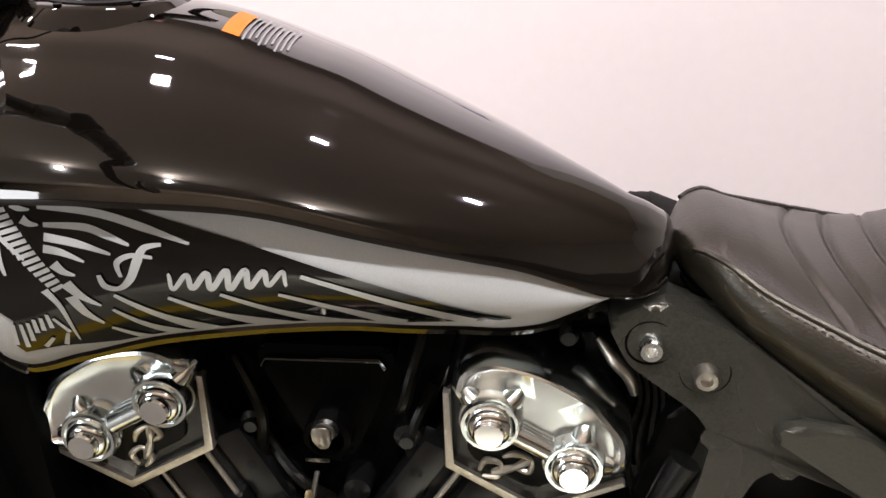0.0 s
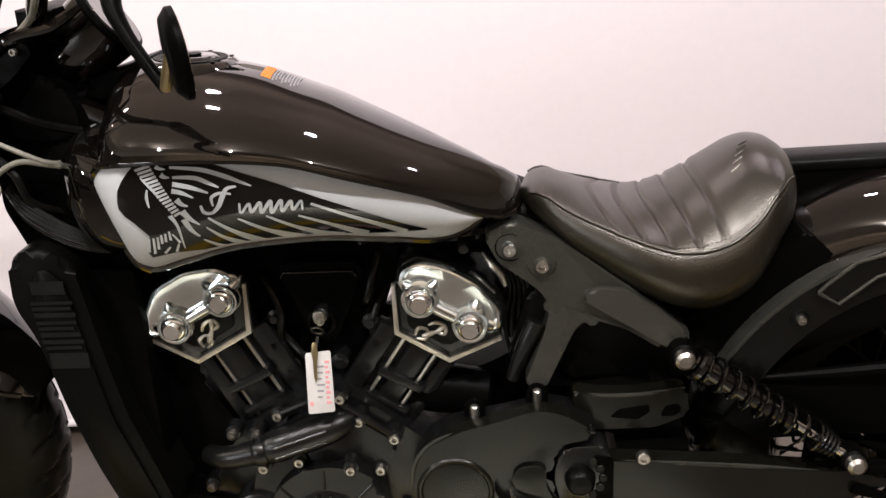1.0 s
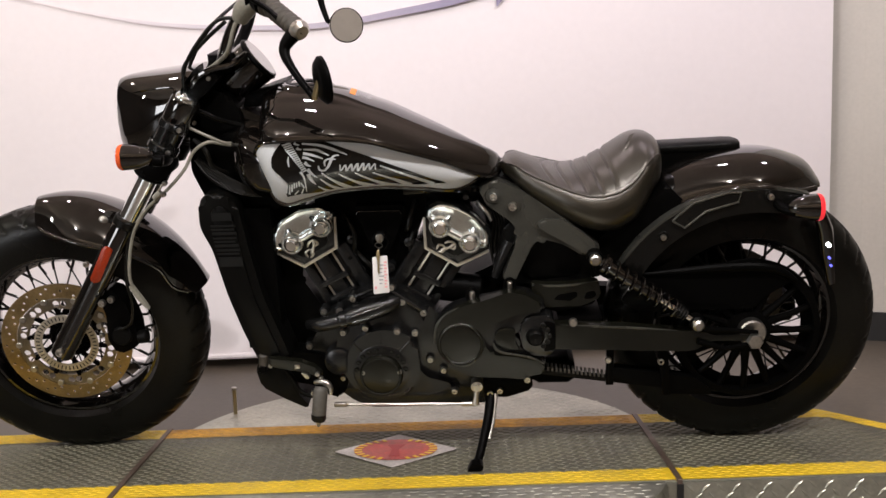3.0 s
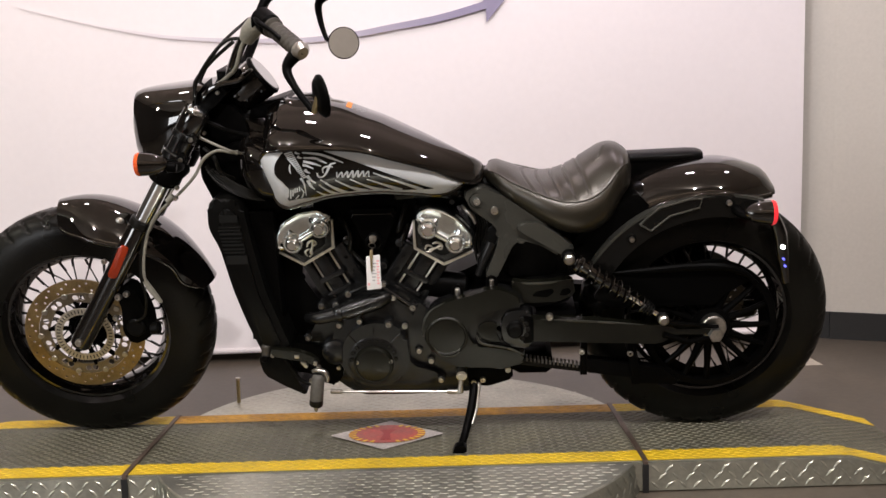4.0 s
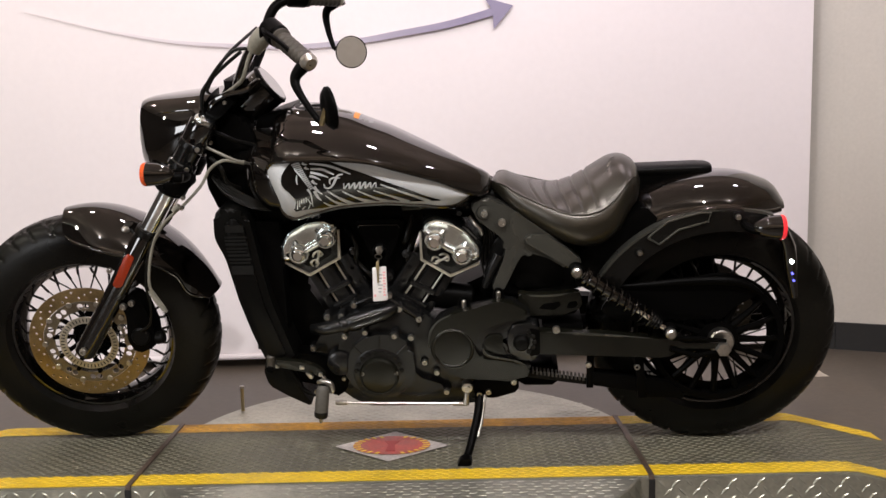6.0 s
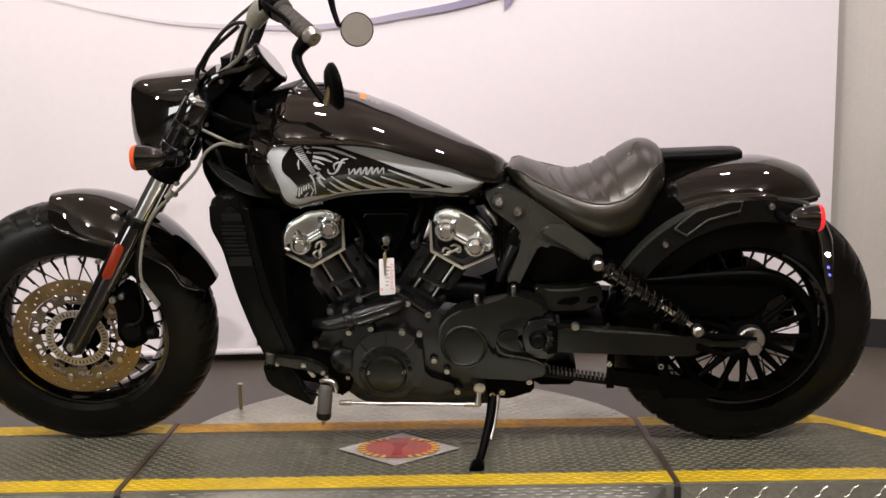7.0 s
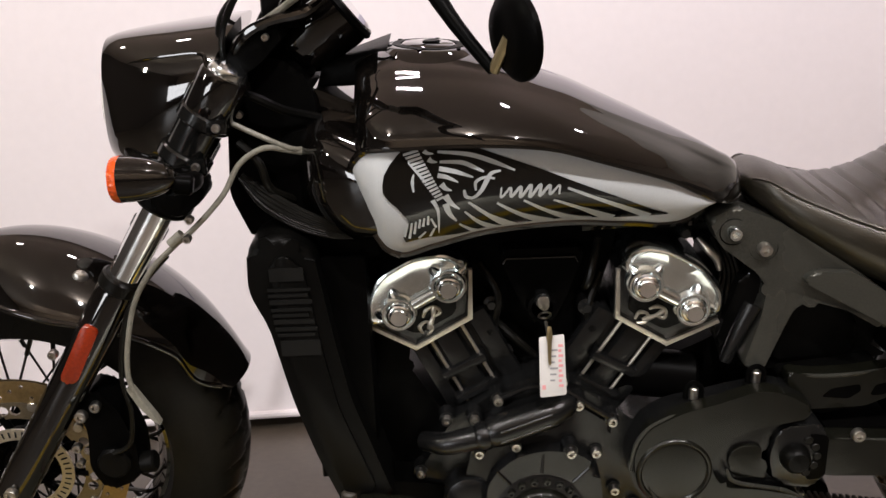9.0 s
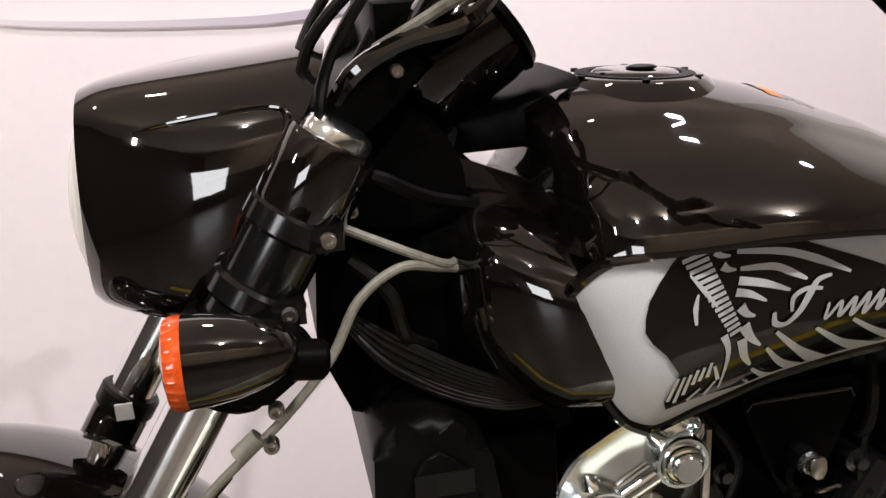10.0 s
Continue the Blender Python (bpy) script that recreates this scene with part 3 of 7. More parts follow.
SPOKE = mat("black_spoke_wire", (0.03, 0.028, 0.026), 0.3, 0.8)
fw = wheel("front_wheel", FRONT, 0.321, 0.067, 0.205, 36, "gloss black spoked front wheel")
rw = wheel("rear_wheel", REAR, 0.313, 0.073, 0.203, 36, "gloss black spoked rear wheel")


def brake_disc():
    w = -0.078
    holes = [(0.1415 - 0.0085 * (k % 3), 2 * math.pi * k / 54, 0.0034) for k in range(54)]
    part("brake_disc", perforated(0.116, 0.151, holes, w, w + 0.005), DISC, fw, "drilled steel brake disc", sharp=30)
    # a pale carrier ring with round windows
    part("disc_carrier", perforated(0.088, 0.1145, [(0.101, 2 * math.pi * (k + 0.5) / 10 + s, 0.0082) for k in range(10) for s in (-0.085, 0.085)], w + 0.001, w + 0.006), PALE, fw, "pale steel disc carrier", sharp=30)
    # the carrier with its arms and rivets
    for k in range(10):
        a = 2 * math.pi * k / 10 + 0.3
        part("carrier_arm", rod((0.04 * math.cos(a), w + 0.012, 0.04 * math.sin(a)), (0.092 * math.cos(a + 0.15), w + 0.004, 0.092 * math.sin(a + 0.15)), 0.006, 8), MATTE, fw)
        a = 2 * math.pi * k / 10
        part("disc_rivet", rod((0.112 * math.cos(a), w - 0.004, 0.112 * math.sin(a)), (0.112 * math.cos(a), w + 0.002, 0.112 * math.sin(a)), 0.0075, 12, bevel=0.001), STEEL, fw)
    # the toothed sensor ring
    bm = revolve([(0.056, w - 0.006), (0.074, w - 0.006), (0.074, w - 0.003), (0.056, w - 0.003)], (0, 0, 0), 72, closed=True)
    part("sensor_ring", bm, MACHINED, fw, "slotted steel sensor ring")
    bm = bmesh.new()
    for k in range(46):
        a = 2 * math.pi * k / 46
        rod((0.061 * math.cos(a), w - 0.0063, 0.061 * math.sin(a)), (0.070 * math.cos(a), w - 0.0063, 0.070 * math.sin(a)), 0.0013, 5, bm=bm)
    part("sensor_slot", bm, mat("dark_hole", (0.004, 0.004, 0.004), 0.8), fw)["kind"] = "stuff"


brake_disc()


def rear_pulley():
    w = -0.098
    bm = revolve([(0.146, w - 0.014), (0.160, w - 0.014), (0.160, w - 0.011), (0.156, w - 0.010), (0.156, w + 0.010), (0.160, w + 0.011), (0.160, w + 0.014), (0.146, w + 0.014)], (0, 0, 0), 96, closed=True)
    for k in range(16):
        a = 2 * math.pi * k / 16
        part("pulley_spoke", tube([(0.045 * math.cos(a), w, 0.045 * math.sin(a)), (0.1 * math.cos(a), w - 0.004, 0.1 * math.sin(a)), (0.15 * math.cos(a), w, 0.15 * math.sin(a))], [0.011, 0.008, 0.008], 8), MATTE, rw)
    revolve([(0.02, w - 0.016), (0.05, w - 0.012), (0.055, w), (0.05, w + 0.03)], (0, 0, 0), 40, bm)
    part("pulley_web", revolve([(0.126, w + 0.012), (0.165, w + 0.010), (0.168, w + 0.015), (0.165, w + 0.020), (0.126, w + 0.018)], (0, 0, 0), 48), MATTE, rw)
    part("drive_pulley", bm, MATTE, rw, "matte black drive pulley with many spokes")
    bm = revolve([(0.010, -0.146), (0.028, -0.146), (0.031, -0.142), (0.031, -0.112)], (0.004, 0.010, 0.006), 32)
    part("axle_washer", bm, STEEL, rw)
    bm = revolve([(0.00002, -0.162), (0.0165, -0.162), (0.0185, -0.159), (0.0185, -0.130)], (0.004, 0, -0.003), 6)
    part("axle_nut", bm, STEEL, rw, "bright hexagon axle nut")


rear_pulley()


def fender(centre, a0, a1, R, low, half, name, label, n=48, m=20, crown=0.8, bead=0.0042):
    """A curved mudguard: an arch section swept along an arc. low(t) is the radius of its lower edge."""
    cx, cy, cz = centre
    rings = []
    for i in range(n + 1):
        t = i / n
        a = radians(a0 + (a1 - a0) * t)
        rl = low(t)
        hw = half(t)
        out, inn = [], []
        for k in range(m + 1):
            b = math.pi * (k / m) - math.pi / 2
            w = hw * math.copysign(abs(math.sin(b)) ** 0.95, math.sin(b))
            r = rl + (R(t) - rl) * abs(math.cos(b)) ** crown
            out.append((r, w))
            inn.append((max(r - 0.004, rl), w * 0.955))
        ring = out + inn[::-1]
        rings.append([(cx + r * math.cos(a), cy + w, cz + r * math.sin(a)) for r, w in ring])
    fd = part(name, loft(rings), PAINT, BIKE, label, sharp=50)
    for side in (0, m):
        lip = [ring[side] for ring in rings[1:-1]]
        part("fender_lip", tube([(x, y + math.copysign(0.6 * (bead - 0.0042), y), z) for x, y, z in lip], bead, 12), PAINT, fd)
    return fd


ff = fender(FRONT, 94.5, 18, smooth_table([0, 0.1, 0.5, 1], [0.341, 0.347, 0.348, 0.352]), smooth_table([0, 0.04, 0.16, 0.30, 0.55, 0.75, 0.97, 1], [0.292, 0.282, 0.276, 0.276, 0.292, 0.302, 0.312, 0.33]), smooth_table([0, 0.05, 0.9, 1], [0.058, 0.074, 0.074, 0.062]), "front_fender", "gloss black front fender", crown=1.7)
part("fender_bolt", revolve([(0.00002, -0.006), (0.006, -0.005), (0.010, -0.002), (0.011, 0.002)], (-0.668, -0.072, 0.618), 20), STEEL, ff, "bright domed fender bolt")
fender(REAR, 66, 158, smooth_table([0, 0.04, 0.12, 0.4, 1], [0.372, 0.389, 0.399, 0.402, 0.402]), smooth_table([0, 0.05, 0.3, 0.7, 1], [0.356, 0.345, 0.343, 0.334, 0.326]), smooth_table([0, 0.06, 0.6, 1], [0.070, 0.092, 0.096, 0.09]), "rear_fender", "gloss black rounded rear fender", crown=1.4, bead=0.0068)


def arc_plate(c, r0, r1, a0, a1, w0, w1, n=20, bevel=0.003, taper=1.0):
    out = []
    for k in range(n + 1):
        a = radians(a0 + (a1 - a0) * k / n)
        out.append((c[0] + r1 * math.cos(a), c[2] + r1 * math.sin(a)))
    for k in range(n, -1, -1):
        a = radians(a0 + (a1 - a0) * k / n)
        out.append((c[0] + r0 * math.cos(a), c[2] + r0 * math.sin(a)))
    return prism(out, w0, w1, bevel)


def fender_strut():
    strut = part("fender_strut", arc_plate(REAR, 0.288, 0.338, 74, 150, -0.128, -0.104, 40, 0.005), STRUTCOAT, BIKE, "satin black fender strut")
    part("strut_rib", prism(round_outline([(0.606, 0.592), (0.650, 0.628), (0.722, 0.648), (0.748, 0.648), (0.744, 0.630), (0.676, 0.612), (0.632, 0.576)], 0.006), -0.134, -0.127, 0.005, seg=4), STRUTCOAT, strut, "raised panel")
    # a paler bead round the panel stands in for its edge highlights
    rim = [(0.606, 0.590), (0.616, 0.601), (0.650, 0.630), (0.722, 0.650), (0.748, 0.650), (0.744, 0.629), (0.676, 0.610), (0.632, 0.574), (0.606, 0.590)]
    part("panel_rim", tube([(x, -0.1335, z) for x, z in rim], 0.0028, 8), FRAMECOAT, strut, "pale rim painted as the panel's edge highlight")
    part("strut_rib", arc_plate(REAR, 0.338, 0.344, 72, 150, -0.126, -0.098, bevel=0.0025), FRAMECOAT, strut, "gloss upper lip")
    for x, z in ((0.812, 0.638), (0.588, 0.553)):
        part("strut_bolt", bolt(x, z, -0.128, 0.0065), STEEL, strut)
        part("bolt_ring", revolve([(0.009, -0.1282), (0.0105, -0.1298), (0.0125, -0.1298), (0.0135, -0.1275)], (x, 0, z), 24), STRUTCOAT, strut)
    part("fender_strut", arc_plate(REAR, 0.288, 0.338, 74, 150, 0.104, 0.128), MATTE, BIKE, "satin black fender strut")


fender_strut()


def bullet(name, cx, w, cz, r, length, lens, label, direction, lens_label):
    """A bullet-shaped lamp: a rounded shell with a domed lens at its end."""
    prof = [(0.12, 1.0), (0.36, 0.95), (0.58, 0.82), (0.76, 0.64), (0.90, 0.42), (0.98, 0.18), (1.0, 0.0)]
    bm = bmesh.new()
    rings = [[(cx - direction * (length * (s) - length * 0.5), w + r * q * math.cos(2 * math.pi * k / 28), cz + r * q * math.sin(2 * math.pi * k / 28)) for k in range(28)] for q, s in prof]
    loft(rings, bm=bm)
    shell = part(name, bm, PAINT, BIKE, label)
    e = cx + direction * length * 0.5
    bm = bmesh.new()
    rings = [[(e + direction * s, w + r * q * (0.965 if k % 2 and s > 0.001 else 1) * math.cos(2 * math.pi * k / 56), cz + r * q * (0.965 if k % 2 and s > 0.001 else 1) * math.sin(2 * math.pi * k / 56)) for k in range(56)] for q, s in ((1.0, 0), (1.015, 0.002), (1.0, 0.006), (0.93, 0.010), (0.5, 0.0125), (0.1, 0.013))]
    loft(rings, bm=bm)
    part("lens", bm, lens, shell, lens_label)
    return shell


for s in (-1, 1):
    sg = bullet("turn_signal", -0.494, s * 0.250, 0.796, 0.0265, 0.062, GLASS_AMBER, "gloss black bullet turn signal", -1, "amber lens")
    part("signal_stalk", tube([(-0.474, s * 0.245, 0.785), (-0.465, s * 0.19, 0.772), (-0.48, s * 0.12, 0.76)], 0.012, 12, smooth=5), MATTE, sg)
    part("signal_collar", rod((-0.470, s * 0.247, 0.788), (-0.448, s * 0.244, 0.784), 0.012, 18, bevel=0.003), MATTE, sg)
    tl = bullet("tail_lamp", 0.872, s * 0.152, 0.618, 0.029, 0.062, TAIL_RED, "gloss black bullet tail lamp", 1, "lit red lens")
    part("lamp_stalk", tube([(0.86, s * 0.16, 0.612), (0.835, s * 0.14, 0.615), (0.825, s * 0.11, 0.63)], 0.011, 10, smooth=4), MATTE, tl)

# ---- fork
AX = Vector((0.38, 0, 0.585)).normalized()


def fork_at(d, w):
    """A place on the fork leg, d metres up from the axle."""
    if w > 0:
        p = Vector((-0.821, w, 0.308)) + Vector((0.373, 0, 0.580)) * (d / 0.70)
    else:
        p = Vector((-0.783, w, 0.320)) + Vector((0.365, 0, 0.574)) * (d / 0.70)
    return tuple(p)


# the bars are turned a little to the left, and wheel and fender with them
pivot = Vector((-0.385, 0, 0.82))
STEER = Matrix.Translation(pivot) @ Matrix.Rotation(radians(6), 4, AX) @ Matrix.Translation(-pivot)
for o in (fw, ff):
    o.matrix_basis = STEER @ o.matrix_basis


for s in (-1, 1):
    w = s * 0.124
    leg = part("fork_leg", tube([fork_at(-0.026, w), fork_at(-0.018, w), fork_at(0.03, w), fork_at(0.1, w), fork_at(0.352, w), fork_at(0.36, w)], [0.020, 0.026, 0.027, 0.026, 0.027, 0.024], 24), PAINT, BIKE, "gloss black fork slider")
    part("dust_seal", rod(fork_at(0.356, w), fork_at(0.378, w), 0.0285, 24, bevel=0.003), RUBBER, leg)
    part("fork_tube", rod(fork_at(0.372, w), fork_at(0.50, w), 0.0215, 24), CHROME, leg, "polished chrome fork tube")
    part("fork_cover", tube([fork_at(0.49, w), fork_at(0.50, w), fork_at(0.64, w), fork_at(0.68, w)], [0.026, 0.029, 0.029, 0.027], 24), FORK, leg)
    part("fork_clamp", rod(fork_at(0.492, w), fork_at(0.545, w), 0.039, 24, bevel=0.005), MATTE, leg)
    part("fork_cap", tube([fork_at(0.688, w), fork_at(0.697, w), fork_at(0.701, w), fork_at(0.704, w), fork_at(0.7055, w)], [0.0245, 0.0245, 0.0225, 0.016, 0.005], 32), POLISHED, leg, "smooth bright fork cap")
    part("fork_top", tube([fork_at(0.635, w), fork_at(0.640, w), fork_at(0.688, w), fork_at(0.692, w), fork_at(0.6925, w)], [0.031, 0.033, 0.033, 0.0315, 0.020], 32), PAINT, leg)
    if s > 0:
        c = Vector(fork_at(0.367, w)) + Vector((0, -0.0292, 0))
        part("seal_label", box((c.x - 0.008, c.y - 0.001, c.z - 0.008), (c.x + 0.008, c.y + 0.002, c.z + 0.008), 0), LABEL, leg, "small white label")
    if s < 0:
        for x, z, r in ((-0.665, 0.440, 0.0085), (-0.686, 0.534, 0.0065), (-0.783, 0.320, 0.0095)):
            part("fork_bolt", bolt(x, z, w - 0.026, r), STEEL, leg)
    for d in (0.560, 0.618):
        part("fork_clamp", rod(fork_at(d, w), fork_at(d + 0.020, w), 0.0345, 28, bevel=0.003), FORK, leg)
        c = Vector(fork_at(d + 0.010, w)) + Vector((0.018, -0.027, -0.006)) * (1 if s < 0 else -1)
        part("clamp_lug", box((c.x - 0.011, c.y - 0.007, c.z - 0.009), (c.x + 0.013, c.y + 0.007, c.z + 0.009), 0.003), FORK, leg)
        part("clamp_bolt", bolt(c.x + 0.002, c.z, c.y - 0.006, 0.0055, 0.006), STEEL, leg)
    if s > 0:
        continue
    part("lower_yoke", prism(round_outline([(-0.530, 0.738), (-0.495, 0.716), (-0.455, 0.745), (-0.470, 0.785), (-0.520, 0.780)], 0.012), w - 0.04 * (s < 0) - 0.002, w + 0.04 * (s > 0) + 0.01, 0.006), MATTE, leg)
# reflector on the near leg
o = [Vector((-0.686, 0, 0.494)), Vector((-0.664, 0, 0.487)), Vector((-0.620, 0, 0.567)), Vector((-0.640, 0, 0.577))]
part("fork_reflector", prism(round_outline([(p.x, p.z) for p in o], 0.0105, 6), -0.156, -0.142, 0.003), GLASS_RED, BIKE, "red-orange fork reflector")
part("reflector_mount", prism(round_outline([(p.x, p.z) for p in o], 0.004), -0.143, -0.12, 0.002), MATTE, BIKE)
# brake caliper and hose
cal = part("brake_caliper", prism(round_outline([(-0.690, 0.445), (-0.655, 0.462), (-0.628, 0.425), (-0.612, 0.370), (-0.612, 0.315), (-0.662, 0.295), (-0.682, 0.335), (-0.676, 0.395)], 0.012), -0.118, -0.062, 0.008), MATTE, BIKE, "black brake caliper")
part("caliper_piston", rod((-0.645, -0.128, 0.345), (-0.645, -0.115, 0.345), 0.024, 20, bevel=0.004), PLASTIC, cal)
part("caliper_piston", rod((-0.612, -0.108, 0.335), (-0.590, -0.108, 0.338), 0.016, 16, bevel=0.003), PLASTIC, cal)
for x, z, r in ((-0.657, 0.436, 0.008), (-0.693, 0.372, 0.007), (-0.692, 0.347, 0.006)):
    part("caliper_bolt", bolt(x, z, -0.118, r), STEEL, cal)
part("brake_hose", tube([(-0.335, -0.105, 0.780), (-0.357, -0.118, 0.788), (-0.387, -0.130, 0.795), (-0.418, -0.136, 0.777), (-0.441, -0.142, 0.740), (-0.478, -0.147, 0.702), (-0.508, -0.150, 0.678), (-0.542, -0.152, 0.646), (-0.574, -0.154, 0.590), (-0.593, -0.153, 0.494), (-0.572, -0.14, 0.435)], 0.0036, 10, smooth=6), CABLE, BIKE, "grey sleeved brake hose")
part("brake_hose", tube([(-0.44, -0.12, 0.835), (-0.415, -0.128, 0.823), (-0.357, -0.120, 0.792), (-0.34, -0.10, 0.786)], 0.0034, 10, smooth=6), CABLE, BIKE, "grey sleeved hose")
part("brake_hose", tube([(-0.520, -0.146, 0.664), (-0.556, -0.150, 0.626), (-0.584, -0.153, 0.580), (-0.602, -0.153, 0.500), (-0.600, -0.146, 0.440), (-0.612, -0.136, 0.385), (-0.640, -0.130, 0.365)], 0.0034, 10, smooth=6), RUBBER, BIKE, "thin black brake hose")
part("hose_clip", prism(round_outline([(-0.600, 0.478), (-0.592, 0.480), (-0.566, 0.434), (-0.560, 0.420), (-0.571, 0.428), (-0.588, 0.452)], 0.003), -0.152, -0.140, 0.002), CABLE, BIKE, "pale hose bracket")
for x, z in ((-0.482, 0.715), (-0.488, 0.690)):
    part("hose_bolt", bolt(x, z, -0.155, 0.0055), STEEL, BIKE)
part("hose_clamp", rod((-0.512, -0.152, 0.681), (-0.496, -0.152, 0.694), 0.0068, 14), CABLE, BIKE)

# ---- headlamp nacelle


def oval(c, hw, hh, tilt, e=0.75, n=40):
    out = []
    for k in range(n):
        a = 2 * math.pi * k / n
        ww = hw * math.copysign(abs(math.cos(a)) ** e, math.cos(a))
        zz = hh * math.copysign(abs(math.sin(a)) ** e, math.sin(a))
        out.append((c[0] + zz * tilt, ww, c[1] + zz))
    return out


rings = []
for t in np.linspace(0, 1, 14):
    x = -0.603 + 0.130 * t
    zc = 0.842 + 0.002 * t
    hh = 0.080 + 0.022 * t ** 0.6
    hw = 0.052 + 0.066 * math.sin(t * 1.55) ** 0.8
    rings.append(oval((x, zc), hw, hh, 0.06 + 0.50 * t))
rings = [oval((-0.595, 0.842), 0.044, 0.070, 0.06)] + rings
nac = part("headlamp_nacelle", loft(rings), PAINT, BIKE, "gloss black headlamp nacelle")
rings = [[(-0.595 - 0.024 * math.cos(q) + 0.06 * 0.07 * math.sin(q) * math.sin(a), 0.047 * math.sin(q) * math.cos(a), 0.838 + 0.068 * math.sin(q) * math.sin(a)) for a in np.linspace(0, 2 * math.pi, 40, endpoint=False)] for q in np.linspace(math.pi / 2, 0.05, 8)]
part("headlamp_lens", loft(rings), LENS, nac, "clear domed headlamp lens")

edge = [(-0.557, -0.075, 0.897), (-0.530, -0.085, 0.903), (-0.491, -0.094, 0.908), (-0.463, -0.099, 0.910), (-0.452, -0.104, 0.906), (-0.453, -0.110, 0.893), (-0.459, -0.117, 0.868), (-0.476, -0.118, 0.833), (-0.498, -0.112, 0.795)]
part("nacelle_crease", tube(edge, [0.0008, 0.0022, 0.0026, 0.0026, 0.0028, 0.0028, 0.0028, 0.0024, 0.0010], 10, smooth=5), PAINT, nac, "raised crease on the nacelle's side")

# ---- gauge, yokes and handlebar
ga = Vector((0.55, 0.035, 0.42)).normalized()
gc = Vector((-0.348, -0.015, 0.905))
gauge = part("gauge_pod", tube([gc - ga * 0.01, gc, gc + ga * 0.06, gc + ga * 0.075], [0.040, 0.046, 0.051, 0.050], 40), PAINT, BIKE, "gloss black round gauge pod")
part("gauge_bezel", tube([gc + ga * 0.072, gc + ga * 0.076, gc + ga * 0.082], [0.052, 0.0535, 0.050], 40), MATTE, gauge)
part("gauge_glass", tube([gc + ga * 0.080, gc + ga * 0.0835], [0.0475, 0.0455], 40), mat("gauge_face", (0.02, 0.018, 0.018), 0.06, 0.0, 1.0, 0.05, 40), gauge, "pale glossy gauge glass")
part("upper_yoke", prism(round_outline([(-0.455, 0.880), (-0.430, 0.905), (-0.375, 0.940), (-0.350, 0.930), (-0.385, 0.895), (-0.435, 0.862)], 0.010), -0.10, 0.10, 0.008), MATTE, BIKE, "black upper yoke")
part("steering_head", rod((-0.345, 0, 0.74), (-0.425, 0, 0.90), 0.045, 24), MATTE, BIKE)
part("headstock", prism(round_outline([(-0.435, 0.87), (-0.42, 0.908), (-0.345, 0.888), (-0.325, 0.85), (-0.325, 0.78), (-0.335, 0.66), (-0.42, 0.650), (-0.448, 0.72)], 0.015), -0.075, 0.075, 0.012), MATTE, BIKE, "black headstock casting")
bars = part("handlebar", tube([(-0.36, -0.05, 0.945), (-0.345, -0.09, 0.965), (-0.318, -0.125, 1.01), (-0.288, -0.150, 1.055), (-0.262, -0.165, 1.082), (-0.215, -0.195, 1.083), (-0.14, -0.285, 1.038)], 0.0125, 16, smooth=6), PAINT, BIKE, "gloss black high-rise handlebar")
part("handlebar_side", tube([(-0.36, 0.05, 0.955), (-0.35, 0.09, 0.975), (-0.335, 0.135, 1.02), (-0.315, 0.16, 1.09), (-0.29, 0.18, 1.125), (-0.235, 0.21, 1.137), (-0.155, 0.285, 1.124)], 0.0125, 16, smooth=6), MATTE, bars)
part("bar_clamp", box((-0.385, -0.07, 0.93), (-0.335, 0.07, 0.972), 0.008), MATTE, bars)
